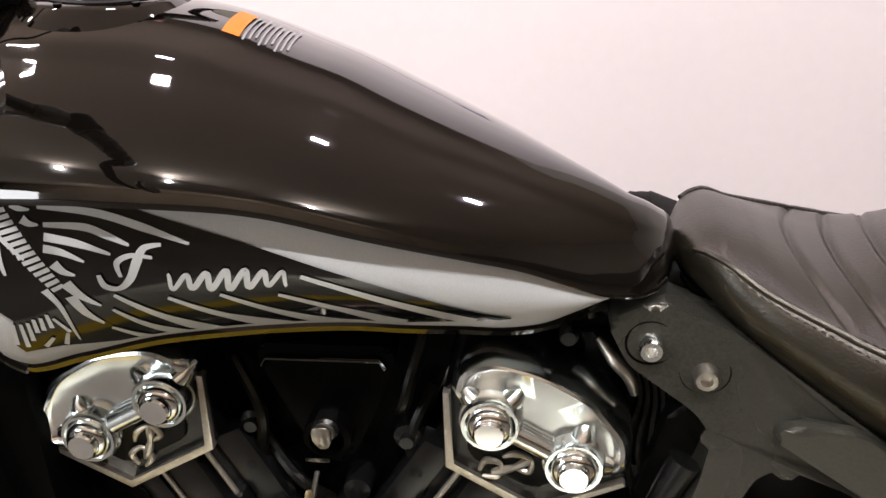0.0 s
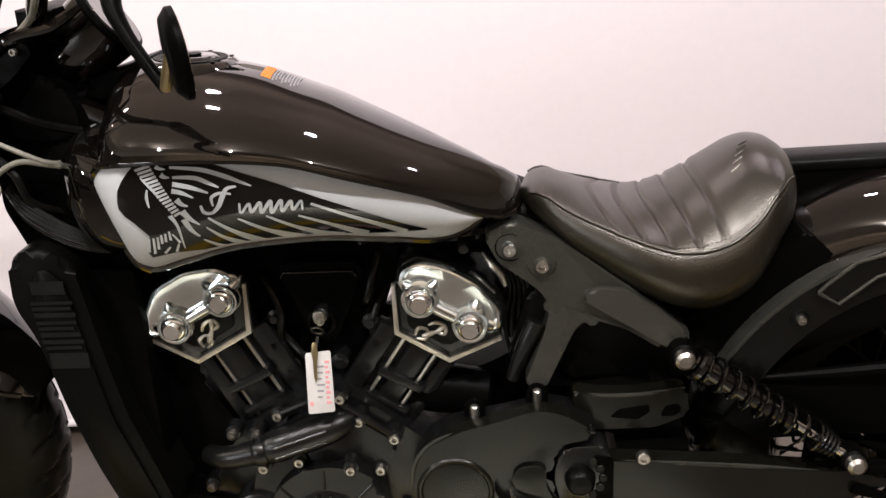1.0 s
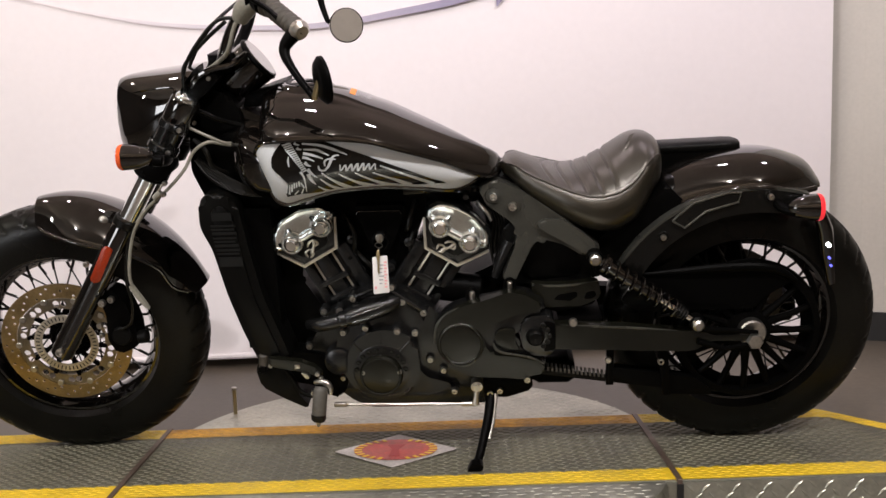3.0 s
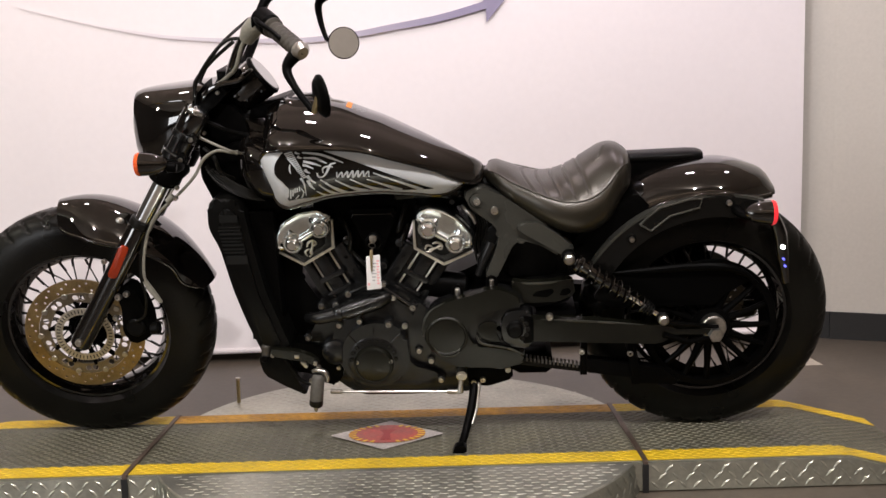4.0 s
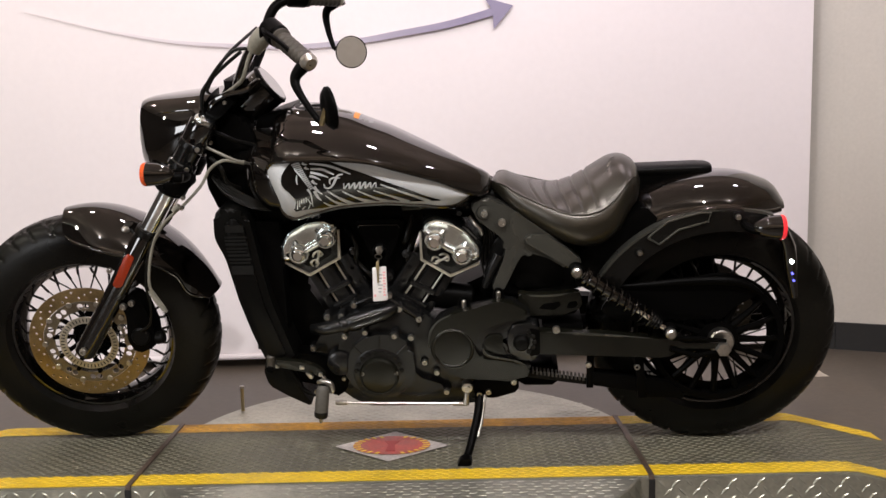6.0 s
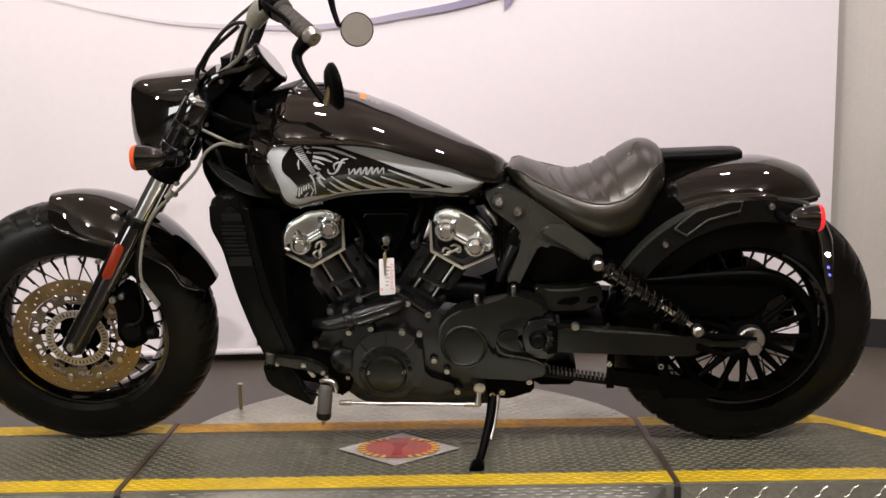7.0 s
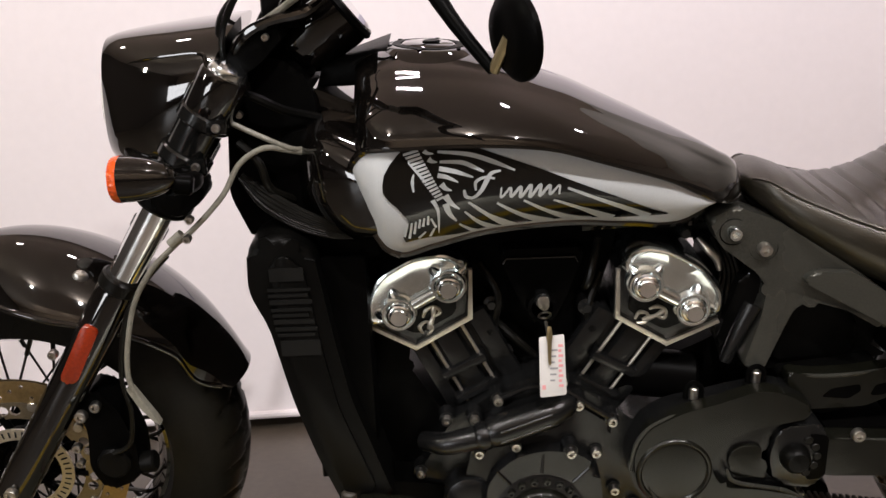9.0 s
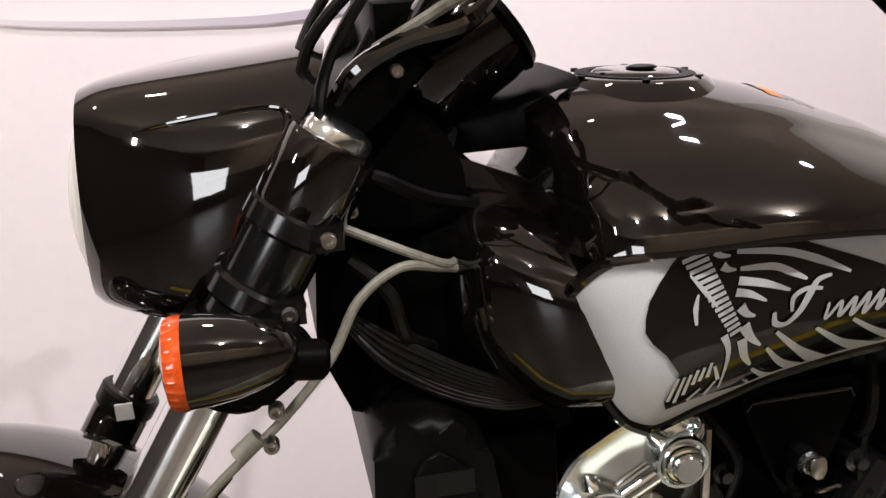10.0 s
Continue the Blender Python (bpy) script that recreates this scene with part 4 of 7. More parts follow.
for s, a, b in ((-1, Vector((-0.212, -0.200, 1.080)), Vector((-0.142, -0.283, 1.040))), (1, Vector((-0.225, 0.22, 1.135)), Vector((-0.158, 0.282, 1.125)))):
    d = b - a
    pts, rs = [], []
    for k in range(29):
        t = k / 28
        pts.append(a + d * t)
        rs.append(0.0175 + (0.0022 if k % 4 < 2 else 0.0) + (0.004 if k < 2 else 0))
    part("grip", tube(pts, rs, 20), GRIP, bars, "ribbed black rubber grip")
    part("bar_end", tube([b, b + d.normalized() * 0.008, b + d.normalized() * 0.016], [0.020, 0.020, 0.013], 20), STEEL, bars, "bright bar-end weight")
    sw = a - d.normalized() * 0.03
    part("switch_housing", tube([sw - d.normalized() * 0.03, sw - d.normalized() * 0.022, sw + d.normalized() * 0.02, sw + d.normalized() * 0.027], [0.02, 0.026, 0.026, 0.02], 18), MATTE, bars)
    part("lever_perch", rod(sw + Vector((-0.03, 0, 0.0)), sw + Vector((0.0, 0, 0.0)), 0.014, 14), MATTE, bars)
    part("lever", tube([sw + Vector((-0.022, 0, 0.008)), sw + d * 0.35 + Vector((-0.034, 0, 0.016)), sw + d * 0.8 + Vector((-0.034, 0.01, 0.018)), sw + d * 1.1 + Vector((-0.030, 0.01, 0.014))], [0.008, 0.006, 0.005, 0.006], 10, smooth=5), MATTE, bars, "black hand lever")
    # the bar-end mirror
    arm_pts = [b + Vector((0.0, 0, 0.0)), b + Vector((-0.028, s * 0.006, -0.034)), b + Vector((-0.012, -0.028, -0.070)), b + Vector((0.030, -0.056, -0.122))]
    if s > 0:
        arm_pts = [b + Vector(v) for v in ((0.012, 0.01, 0), (-0.03, 0.01, -0.03), (-0.028, 0.0, -0.08), (-0.012, -0.02, -0.125))]
    arm = bmesh.new()
    tube(arm_pts, [0.017, 0.011, 0.008, 0.006], 12, arm, smooth=6)
    mir = part("mirror_arm", arm, MATTE, BIKE, "black bar-end mirror arm")
    mc = b + (Vector((0.053, -0.066, -0.087)) if s < 0 else Vector((0.034, -0.03, -0.134)))
    n = (Vector((0.90, 0.42, 0.10)) if s < 0 else Vector((0.34, -0.93, 0.12))).normalized()
    rr = 0.045 if s < 0 else 0.042
    part("mirror_shell", tube([mc - n * 0.014, mc - n * 0.012, mc - n * 0.004, mc + n * 0.002], [rr * 0.45, rr * 0.8, rr, rr], 36), PAINT if s > 0 else MATTE, mir, "round black mirror shell")
    # the far glass has the room's reflection painted in as flat brown-grey
    part("mirror_glass", tube([mc + n * 0.0015, mc + n * 0.003], [rr * 0.95, rr * 0.93], 36), GREYMIRROR if s < 0 else mat("painted_reflection_glass", (0.27, 0.24, 0.205), 0.45, 0.2, 0.2, 0.05, 40), mir, "grey mirror glass")
    part("mirror_joint", rod(arm_pts[-1], mc - n * 0.01, 0.006, 10), GOLD if s < 0 else MATTE, mir)
# cables from the bars
part("clutch_cable", tube([(-0.27, -0.16, 1.05), (-0.33, -0.15, 1.05), (-0.39, -0.15, 0.99), (-0.425, -0.12, 0.93), (-0.43, -0.08, 0.86)], 0.004, 8, smooth=8), RUBBER, BIKE, "thin black cable")
part("clutch_cable", tube([(-0.25, -0.17, 1.072), (-0.29, -0.16, 1.045), (-0.315, -0.15, 0.99), (-0.345, -0.11, 0.965), (-0.385, -0.08, 0.94)], 0.0045, 8, smooth=8), CABLE, BIKE, "pale sleeved cable")

# clutter round the yokes: a wrapped loom, risers, clamps and more cables
part("wrapped_loom", tube([(-0.43, -0.085, 0.885), (-0.405, -0.10, 0.925), (-0.37, -0.105, 0.945), (-0.325, -0.10, 0.955), (-0.295, -0.08, 0.975)], [0.005, 0.008, 0.0068, 0.0085, 0.005], 10, smooth=5), PAINT, BIKE, "black taped wiring loom")
part("gauge_mount", prism(round_outline([(-0.415, 0.905), (-0.345, 0.920), (-0.322, 0.885), (-0.330, 0.862), (-0.41, 0.86)], 0.008), -0.045, 0.050, 0.006), MATTE, BIKE, "black gauge bracket")
part("riser", rod((-0.400, -0.055, 0.905), (-0.372, -0.055, 0.950), 0.014, 16, bevel=0.003), MATTE, BIKE, "black bar riser")
part("riser", rod((-0.400, 0.055, 0.905), (-0.372, 0.055, 0.950), 0.014, 16, bevel=0.003), MATTE, BIKE, "black bar riser")
part("riser_bolt", rod((-0.372, -0.055, 0.950), (-0.369, -0.055, 0.955), 0.009, 12, bevel=0.0015), STEEL, BIKE)
part("perch_cover", tube([(-0.285, -0.152, 1.048), (-0.272, -0.158, 1.068), (-0.255, -0.168, 1.083), (-0.235, -0.18, 1.088)], [0.015, 0.022, 0.022, 0.015], 14, smooth=4), CABLE, BIKE, "pale grey lever perch cover")
part("red_switch", box((-0.232, 0.20, 1.150), (-0.212, 0.225, 1.164), 0.003), INK_RED, BIKE, "red stop switch")
for pts, r, m in (([(-0.44, -0.06, 0.90), (-0.43, -0.09, 0.95), (-0.38, -0.11, 1.0), (-0.32, -0.13, 1.045)], 0.0045, RUBBER), ([(-0.45, -0.04, 0.90), (-0.425, -0.04, 0.96), (-0.37, -0.06, 1.03), (-0.32, 0.04, 1.08)], 0.004, RUBBER), ([(-0.43, -0.10, 0.865), (-0.395, -0.11, 0.855), (-0.36, -0.10, 0.835), (-0.32, -0.08, 0.82)], 0.006, PLASTIC), ([(-0.42, -0.115, 0.80), (-0.395, -0.125, 0.775), (-0.385, -0.12, 0.74), (-0.36, -0.09, 0.715)], 0.0055, RUBBER)):
    part("cable", tube(pts, r, 8, smooth=6), m, BIKE)
for x, z, w in ((-0.425, 0.868, -0.104), (-0.375, 0.927, -0.104), (-0.415, 0.835, -0.112)):
    part("yoke_bolt", bolt(x, z, w, 0.0048, 0.007), STEEL, BIKE)
# the lamp on the side plate bracket behind the rear wheel
pb = part("plate_bracket", tube([(0.925, -0.095, 0.60), (0.945, -0.095, 0.55), (0.955, -0.092, 0.50), (0.972, -0.088, 0.42)], [0.012, 0.017, 0.017, 0.010], 12, smooth=4), PAINT, BIKE, "gloss black plate bracket")
part("plate_lamp", rod((0.950, -0.104, 0.520), (0.951, -0.116, 0.518), 0.0045, 14, bevel=0.001), mat("white_led", (0.9, 0.95, 0.9), 0.2, emit=(0.95, 1.0, 0.9), power=30.0), pb, "lit white plate lamp")
for k in range(2):
    part("plate_reflex", rod((0.955 + 0.005 * k, -0.108, 0.488 - 0.018 * k), (0.956 + 0.005 * k, -0.113, 0.487 - 0.018 * k), 0.0025, 10), mat("blue_led", (0.1, 0.1, 0.6), 0.3, emit=(0.15, 0.15, 1.0), power=2.0), pb, "small lit blue lamp")
# rear brake on the far side
part("rear_brake_disc", perforated(0.085, 0.135, [(0.11 + 0.012 * (k % 3 - 1), 2 * math.pi * k / 36, 0.0034) for k in range(36)], 0.085, 0.090), mat("dull_rear_disc", (0.09, 0.085, 0.08), 0.4, 0.9, 0.0, 0.1, 200), rw, "drilled steel rear brake disc", sharp=30)
part("rear_brake_bracket", prism(round_outline([(0.58, 0.30), (0.60, 0.44), (0.68, 0.50), (0.80, 0.50), (0.83, 0.42), (0.79, 0.30)], 0.012), 0.075, 0.092, 0.004), MATTE, BIKE, "black rear brake bracket")
part("rear_caliper", prism(round_outline([(0.62, 0.40), (0.70, 0.45), (0.76, 0.42), (0.72, 0.36), (0.65, 0.35)], 0.012), 0.07, 0.12, 0.008), MATTE, BIKE, "black rear caliper")
part("silencer", tube([(0.30, 0.16, 0.24), (0.42, 0.18, 0.235), (0.60, 0.185, 0.24), (0.97, 0.19, 0.262), (0.98, 0.19, 0.263)], [0.03, 0.045, 0.05, 0.05, 0.042], 24), MATTE, BIKE, "black silencer on the far side")

# ---- fuel tank
TX0, TX1 = -0.2768, 0.240
tank_top = smooth_table([-0.3, -0.285, -0.25, -0.2, -0.15, -0.09, -0.03, 0.0, 0.05, 0.1, 0.15, 0.2, 0.225, 0.236, 0.24], [0.8581, 0.8742, 0.8962, 0.902, 0.8985, 0.8865, 0.864, 0.8525, 0.8283, 0.8035, 0.7777, 0.7498, 0.7338, 0.7218, 0.7116])
tank_crease = smooth_table([-0.30, -0.285, -0.265, -0.20, -0.129, -0.075, -0.03, 0.023, 0.087, 0.126, 0.16, 0.19, 0.215, 0.230, 0.240], [0.785, 0.795, 0.804, 0.811, 0.812, 0.807, 0.798, 0.779, 0.755, 0.738, 0.718, 0.701, 0.693, 0.694, 0.698])
tank_low = smooth_table([-0.30, -0.276, -0.263, -0.24, -0.226, -0.18, -0.12, -0.05, 0.016, 0.042, 0.082, 0.118, 0.15, 0.174, 0.190, 0.197, 0.240], [0.77, 0.752, 0.720, 0.675, 0.669, 0.677, 0.690, 0.693, 0.690, 0.686, 0.680, 0.672, 0.671, 0.679, 0.690, 0.696, 0.694])
tank_wide = smooth_table([-0.3, -0.285, -0.26, -0.24, -0.2, -0.15, -0.1, -0.05, 0.0, 0.075, 0.111, 0.15, 0.19, 0.212, 0.226, 0.234, 0.24], [0.138, 0.165, 0.197, 0.207, 0.206, 0.202, 0.197, 0.187, 0.178, 0.161, 0.148, 0.13, 0.108, 0.092, 0.076, 0.060, 0.034])
# the shell's section: a domed top, a soft shoulder and a full side
tank_dome = smooth_table([0, 0.12, 0.23, 0.35, 0.44, 0.475, 0.51, 0.62, 0.75, 0.87, 0.95, 0.985, 1.0], [1.0, 0.984, 0.942, 0.876, 0.815, 0.784, 0.744, 0.643, 0.508, 0.343, 0.18, 0.077, 0.0])


shell_in = smooth_table([-0.28, -0.272, -0.268, -0.262, -0.25, -0.235, 0.24], [0.70, 0.80, 0.88, 0.94, 0.98, 1.0, 1.0])
silver_top = smooth_table([-0.277, -0.275, -0.270, -0.262, -0.252, -0.24, -0.22, 0.24], [0.765, 0.776, 0.785, 0.795, 0.803, 0.808, 0.84, 0.9])
silver_low = smooth_table([-0.277, -0.275, -0.270, -0.258, -0.244, -0.236, -0.225, -0.20, 0.24], [0.760, 0.747, 0.736, 0.709, 0.684, 0.675, 0.668, 0.62, 0.5])


def ridge(x):
    """How far the tank's ridge stands off the wheels' plane."""
    return 0.045 * min(1.0, tank_wide(x) / 0.1)


def panel_w(x, z):
    """How far the side panel stands out from the middle, at x along and z up."""
    c, lo, w = tank_crease(x) - 0.004, tank_low(x), tank_wide(x) - 0.007
    t = min(max((c - z) / max(c - lo, 1e-4), 0), 1)
    return w - min(0.026, 0.25 * w) * t ** 2.4 + 0.006 * math.sin(math.pi * t)


def tank():
    shell, panel = [], [[], []]
    for i in range(97):
        u = i / 96
        x = TX0 + (TX1 - TX0) * (u - 0.012 * math.sin(2 * math.pi * u))
        T, S, W = tank_top(x), tank_crease(x), tank_wide(x) * shell_in(x)
        T = max(T, S + 0.004)
        half = []
        off = min(ridge(x), 0.8 * W)
        for k in range(33):
            q = math.sin(k / 32 * math.pi / 2)
            half.append((off + (W - off) * q, S + (T - S) * tank_dome(q)))
        half.append((W - 0.0005, S - 0.004))
        half.append((W - 0.010 * min(1.0, (W - off) / 0.03), S - 0.005))
        half.append((off + 0.35 * (W - off), S - 0.006))
        ring = [(x, -w, z) for w, z in half] + [(x, w - 2 * off, z) for w, z in reversed(half)][:-1]
        if x > -0.273:
            shell.append(ring)
        for s, side in enumerate((-1, 1)):
            if x < -0.2769 or x > 0.196:
                continue
            c = min(S - 0.004, silver_top(x))
            lo = min(max(tank_low(x), silver_low(x)), c - 0.002)
            pr = []
            for k in range(15):
                z = c - (c - lo) * k / 14
                pr.append((x, side * panel_w(x, z) - (2 * off if side > 0 else 0), z))
            wl = pr[-1][1]
            pr.append((x, wl - side * 0.010, lo - 0.004))
            pr.append((x, wl - side * 0.040, lo - 0.004))
            panel[s].append(pr)
    t = part("fuel_tank", loft(shell), PAINT, BIKE, "gloss black teardrop fuel tank", sharp=40)
    for p in panel:
        part("side_panel", loft(p, closed=False, caps=False), SILVER, t, "silver tank side panel", sharp=60)
    # black border bead under the panel
    for side in (-1, 1):
        pts = [(x, side * (panel_w(x, tank_low(x)) - 0.006) - (2 * ridge(x) if side > 0 else 0), tank_low(x) - 0.003) for x in np.linspace(-0.225, 0.195, 60)]
        part("lower_bead", tube(pts, 0.0065, 8), PAINT, t)
        pts = [(x, side * (tank_wide(x) - 0.0035) - (2 * ridge(x) if side > 0 else 0), tank_crease(x) - 0.0035) for x in np.linspace(-0.262, 0.230, 60)]
        part("upper_bead", tube(pts, 0.0035, 8), PAINT, t)
        rim = [(-0.240, 0.810), (-0.252, 0.805), (-0.263, 0.797), (-0.272, 0.786), (-0.278, 0.767), (-0.277, 0.747), (-0.271, 0.734), (-0.260, 0.708), (-0.246, 0.683), (-0.237, 0.672), (-0.222, 0.664)]
        part("front_bead", tube([(x, side * (panel_w(x, z) - 0.002) - (2 * ridge(x) if side > 0 else 0), z) for x, z in rim], 0.0055, 8, smooth=4), PAINT, t)
    # the rounded black front of the tank round the panels
    rings = []
    for x, hi, lo, hw in ((-0.353, 0.786, 0.758, 0.060), (-0.352, 0.794, 0.748, 0.086), (-0.348, 0.804, 0.733, 0.104), (-0.340, 0.816, 0.714, 0.122), (-0.328, 0.824, 0.696, 0.139), (-0.312, 0.826, 0.680, 0.155), (-0.295, 0.822, 0.668, 0.168), (-0.275, 0.816, 0.660, 0.178), (-0.25, 0.812, 0.660, 0.184), (-0.20, 0.805, 0.67, 0.185), (-0.19, 0.80, 0.675, 0.16)):
        rings.append([(x + 0.06 * (p[2] - (hi + lo) / 2), p[1], p[2]) for p in oval((0, (hi + lo) / 2), hw, (hi - lo) / 2, 0.0, 0.62, 48)])
    part("tank_front", loft(rings), PAINT, t, "rounded gloss black tank front", sharp=60)
    return t


TANK = tank()


def on_panel(x, z, lift):
    z = max(z, tank_low(x) + 0.004)
    return (x, -panel_w(x, z) - lift, z)


def strip(points, widths, lift, bm, n=7):
    """A tapered stripe laid on the tank's side panel."""
    pts = spline([(x, 0, z) for x, z in points], n) if n > 1 else [Vector((x, 0, z)) for x, z in points]
    last = None
    for k, p in enumerate(pts):
        t = k / (len(pts) - 1)
        w = float(np.interp(t, np.linspace(0, 1, len(widths)), widths))
        d = (pts[min(k + 1, len(pts) - 1)] - pts[max(k - 1, 0)]).normalized()
        nx, nz = -d.z, d.x
        row = [bm.verts.new(on_panel(p.x + s * nx * w, p.z + s * nz * w, lift)) for s in (1, 0, -1)]
        if last:
            for i in range(2):
                bm.faces.new((last[i], last[i + 1], row[i + 1], row[i]))
        last = row


def field(top, low, lift, bm, n=60, m=14):
    """A patch of the panel between two curves of z over x."""
    x0, x1 = top[0][0], top[-1][0]
    ft, fl = smooth_table(*zip(*top)), smooth_table(*zip(*low))
    rows = []
    for i in range(n + 1):
        x = x0 + (x1 - x0) * i / n
        a, b = ft(x), fl(x)
        rows.append([bm.verts.new(on_panel(x, a + (b - a) * k / m, lift)) for k in range(m + 1)])
    for a, b in zip(rows, rows[1:]):
        for k in range(m):
            bm.faces.new((a[k], a[k + 1], b[k + 1], b[k]))


def decal(outline, lift):
    """A flat-printed patch of any outline, laid on the panel's curve."""
    bm = bmesh.new()
    vs = [bm.verts.new((x, 0, z)) for x, z in outline]
    es = [bm.edges.new((vs[i], vs[(i + 1) % len(vs)])) for i in range(len(vs))]
    bmesh.ops.triangle_fill(bm, edges=es, use_beauty=True)
    for _ in range(2):
        bmesh.ops.subdivide_edges(bm, edges=bm.edges[:], cuts=1, use_grid_fill=True)
    for v in bm.verts:
        v.co = on_panel(v.co.x, v.co.z, lift)
    return bm


def tank_graphic():
    """The black figure field, drawn plainly, with silver plumes laid over it."""
    bm = bmesh.new()
    field([(-0.190, 0.806), (-0.168, 0.809), (-0.143, 0.808), (-0.095, 0.791), (-0.046, 0.770), (0.003, 0.747), (0.055, 0.723), (0.096, 0.702), (0.119, 0.692)],
          [(-0.190, 0.700), (-0.160, 0.690), (-0.138, 0.690), (-0.109, 0.692), (-0.087, 0.694), (-0.046, 0.697), (-0.013, 0.697), (0.055, 0.692), (0.119, 0.690)], 0.0012, bm, 90)
    part("graphic_field", bm, DECAL, TANK, "black printed graphic")
    part("graphic_patch", decal([(-0.210, 0.807), (-0.219, 0.799), (-0.228, 0.788), (-0.235, 0.776), (-0.2375, 0.764), (-0.2375, 0.754), (-0.232, 0.745), (-0.222, 0.735), (-0.209, 0.716),
                                 (-0.217, 0.693), (-0.214, 0.684), (-0.189, 0.688), (-0.137, 0.689), (-0.153, 0.717), (-0.165, 0.739), (-0.170, 0.758), (-0.182, 0.787), (-0.190, 0.806)], 0.0014), DECAL, TANK, "plain black printed patch")
    upper = [([(-0.171, 0.801), (-0.135, 0.796), (-0.107, 0.786), (-0.080, 0.773)], [0.0015, 0.0026, 0.0028, 0.0010]),
             ([(-0.169, 0.789), (-0.144, 0.787), (-0.130, 0.781), (-0.117, 0.774)], [0.0015, 0.0026, 0.0026, 0.0010]),
             ([(-0.170, 0.781), (-0.150, 0.776), (-0.130, 0.768)], [0.0030, 0.0028, 0.0010]),
             ([(-0.172, 0.773), (-0.161, 0.770), (-0.148, 0.763)], [0.0030, 0.0026, 0.0008]),
             ([(-0.187, 0.803), (-0.183, 0.800), (-0.176, 0.799)], [0.0030, 0.0020, 0.0006]),
             ([(-0.182, 0.793), (-0.178, 0.790), (-0.172, 0.789)], [0.0034, 0.0022, 0.0006]),
             ([(-0.168, 0.762), (-0.163, 0.756), (-0.156, 0.753)], [0.0040, 0.0026, 0.0008]),
             ([(-0.164, 0.747), (-0.157, 0.736), (-0.147, 0.727)], [0.0045, 0.0030, 0.0008]),
             ([(-0.164, 0.736), (-0.159, 0.721), (-0.151, 0.710)], [0.0040, 0.0030, 0.0010])]
    lower = [([(-0.015, 0.744), (0.022, 0.7265), (0.061, 0.708), (0.094, 0.690)], [0.0016, 0.0024, 0.0034, 0.0050]),
             ([(-0.032, 0.729), (0.005, 0.712), (0.046, 0.691)], [0.0014, 0.0026, 0.0070]),
             ([(-0.069, 0.732), (-0.039, 0.713), (-0.006, 0.697), (0.018, 0.691)], [0.0014, 0.0026, 0.0050, 0.0060]),
             ([(-0.102, 0.732), (-0.070, 0.710), (-0.033, 0.692)], [0.0014, 0.0030, 0.0075]),
             ([(-0.136, 0.736), (-0.111, 0.714), (-0.079, 0.691)], [0.0014, 0.0030, 0.0070]),
             ([(-0.141, 0.723), (-0.122, 0.704), (-0.095, 0.689)], [0.0012, 0.0028, 0.0055]),
             ([(-0.148, 0.705), (-0.133, 0.694), (-0.117, 0.688)], [0.0012, 0.0026, 0.0040])]
    for pts, ws in upper + lower:
        bm = bmesh.new()
        strip(pts, ws, 0.0022, bm)
        part("graphic_plume", bm, DECAL_SILVER, TANK, "silver printed plume")
    for k in range(15):
        t = k / 14
        cx, cz, hw = -0.2025 + 0.0325 * t, 0.8015 - 0.058 * t, 0.0088 - 0.0045 * t
        bm = bmesh.new()
        strip([(cx - hw, cz - 0.0022), (cx + hw, cz + 0.0022)], [0.0015, 0.0015], 0.0022, bm, 3)
        part("graphic_bar", bm, DECAL_SILVER, TANK, "silver printed bar")
    for pts, ws in (([(-0.206, 0.790), (-0.196, 0.778), (-0.186, 0.765)], [0.0006, 0.0018, 0.0008]), ([(-0.200, 0.776), (-0.202, 0.766), (-0.201, 0.754)], [0.0008, 0.0020, 0.0010]),
                    ([(-0.179, 0.742), (-0.173, 0.726), (-0.173, 0.694)], [0.0030, 0.0018, 0.0006])):
        bm = bmesh.new()
        strip(pts, ws, 0.0024, bm, 5)
        part("graphic_line", bm, DECAL_SILVER, TANK)
    for a, b in (((-0.210, 0.713), (-0.215, 0.693)), ((-0.205, 0.713), (-0.209, 0.690)), ((-0.200, 0.714), (-0.203, 0.696)), ((-0.195, 0.717), (-0.197, 0.704)), ((-0.190, 0.718), (-0.192, 0.706)),
                 ((-0.185, 0.721), (-0.186, 0.708)), ((-0.189, 0.698), (-0.198, 0.689)), ((-0.178, 0.702), (-0.184, 0.690)), ((-0.182, 0.717), (-0.176, 0.703))):
        bm = bmesh.new()
        strip([a, b], [0.0012, 0.0016], 0.0024, bm, 3)
        part("graphic_line", bm, DECAL_SILVER, TANK)
    # the maker's mark as a plain flourish: a swash and a wavy ribbon
    for pts, ws in (([(-0.141, 0.753), (-0.139, 0.744), (-0.130, 0.742), (-0.121, 0.750), (-0.114, 0.763), (-0.108, 0.772), (-0.097, 0.774)], [0.0014, 0.0024, 0.0018, 0.0026, 0.0030, 0.0022, 0.0012]),
                    ([(-0.127, 0.751), (-0.127, 0.762), (-0.117, 0.767), (-0.104, 0.765)], [0.0012, 0.0020, 0.0018, 0.0012])):
        bm = bmesh.new()
        strip(pts, ws, 0.0026, bm, 8)
        part("graphic_mark", bm, DECAL_SILVER, TANK, "silver maker's mark as a plain flourish")
    bm = bmesh.new()
    wave = []
    for k in range(121):
        t = k / 120
        up = (0.0068 - 0.0012 * math.sin(9 * t)) * math.cos(13 * math.pi * t)
        wave.append((-0.100 + 0.078 * t + 0.42 * up, 0.7455 - 0.0025 * t + up))
    strip(wave, [0.0012, 0.0020, 0.0020, 0.0020, 0.0012], 0.0026, bm, 1)
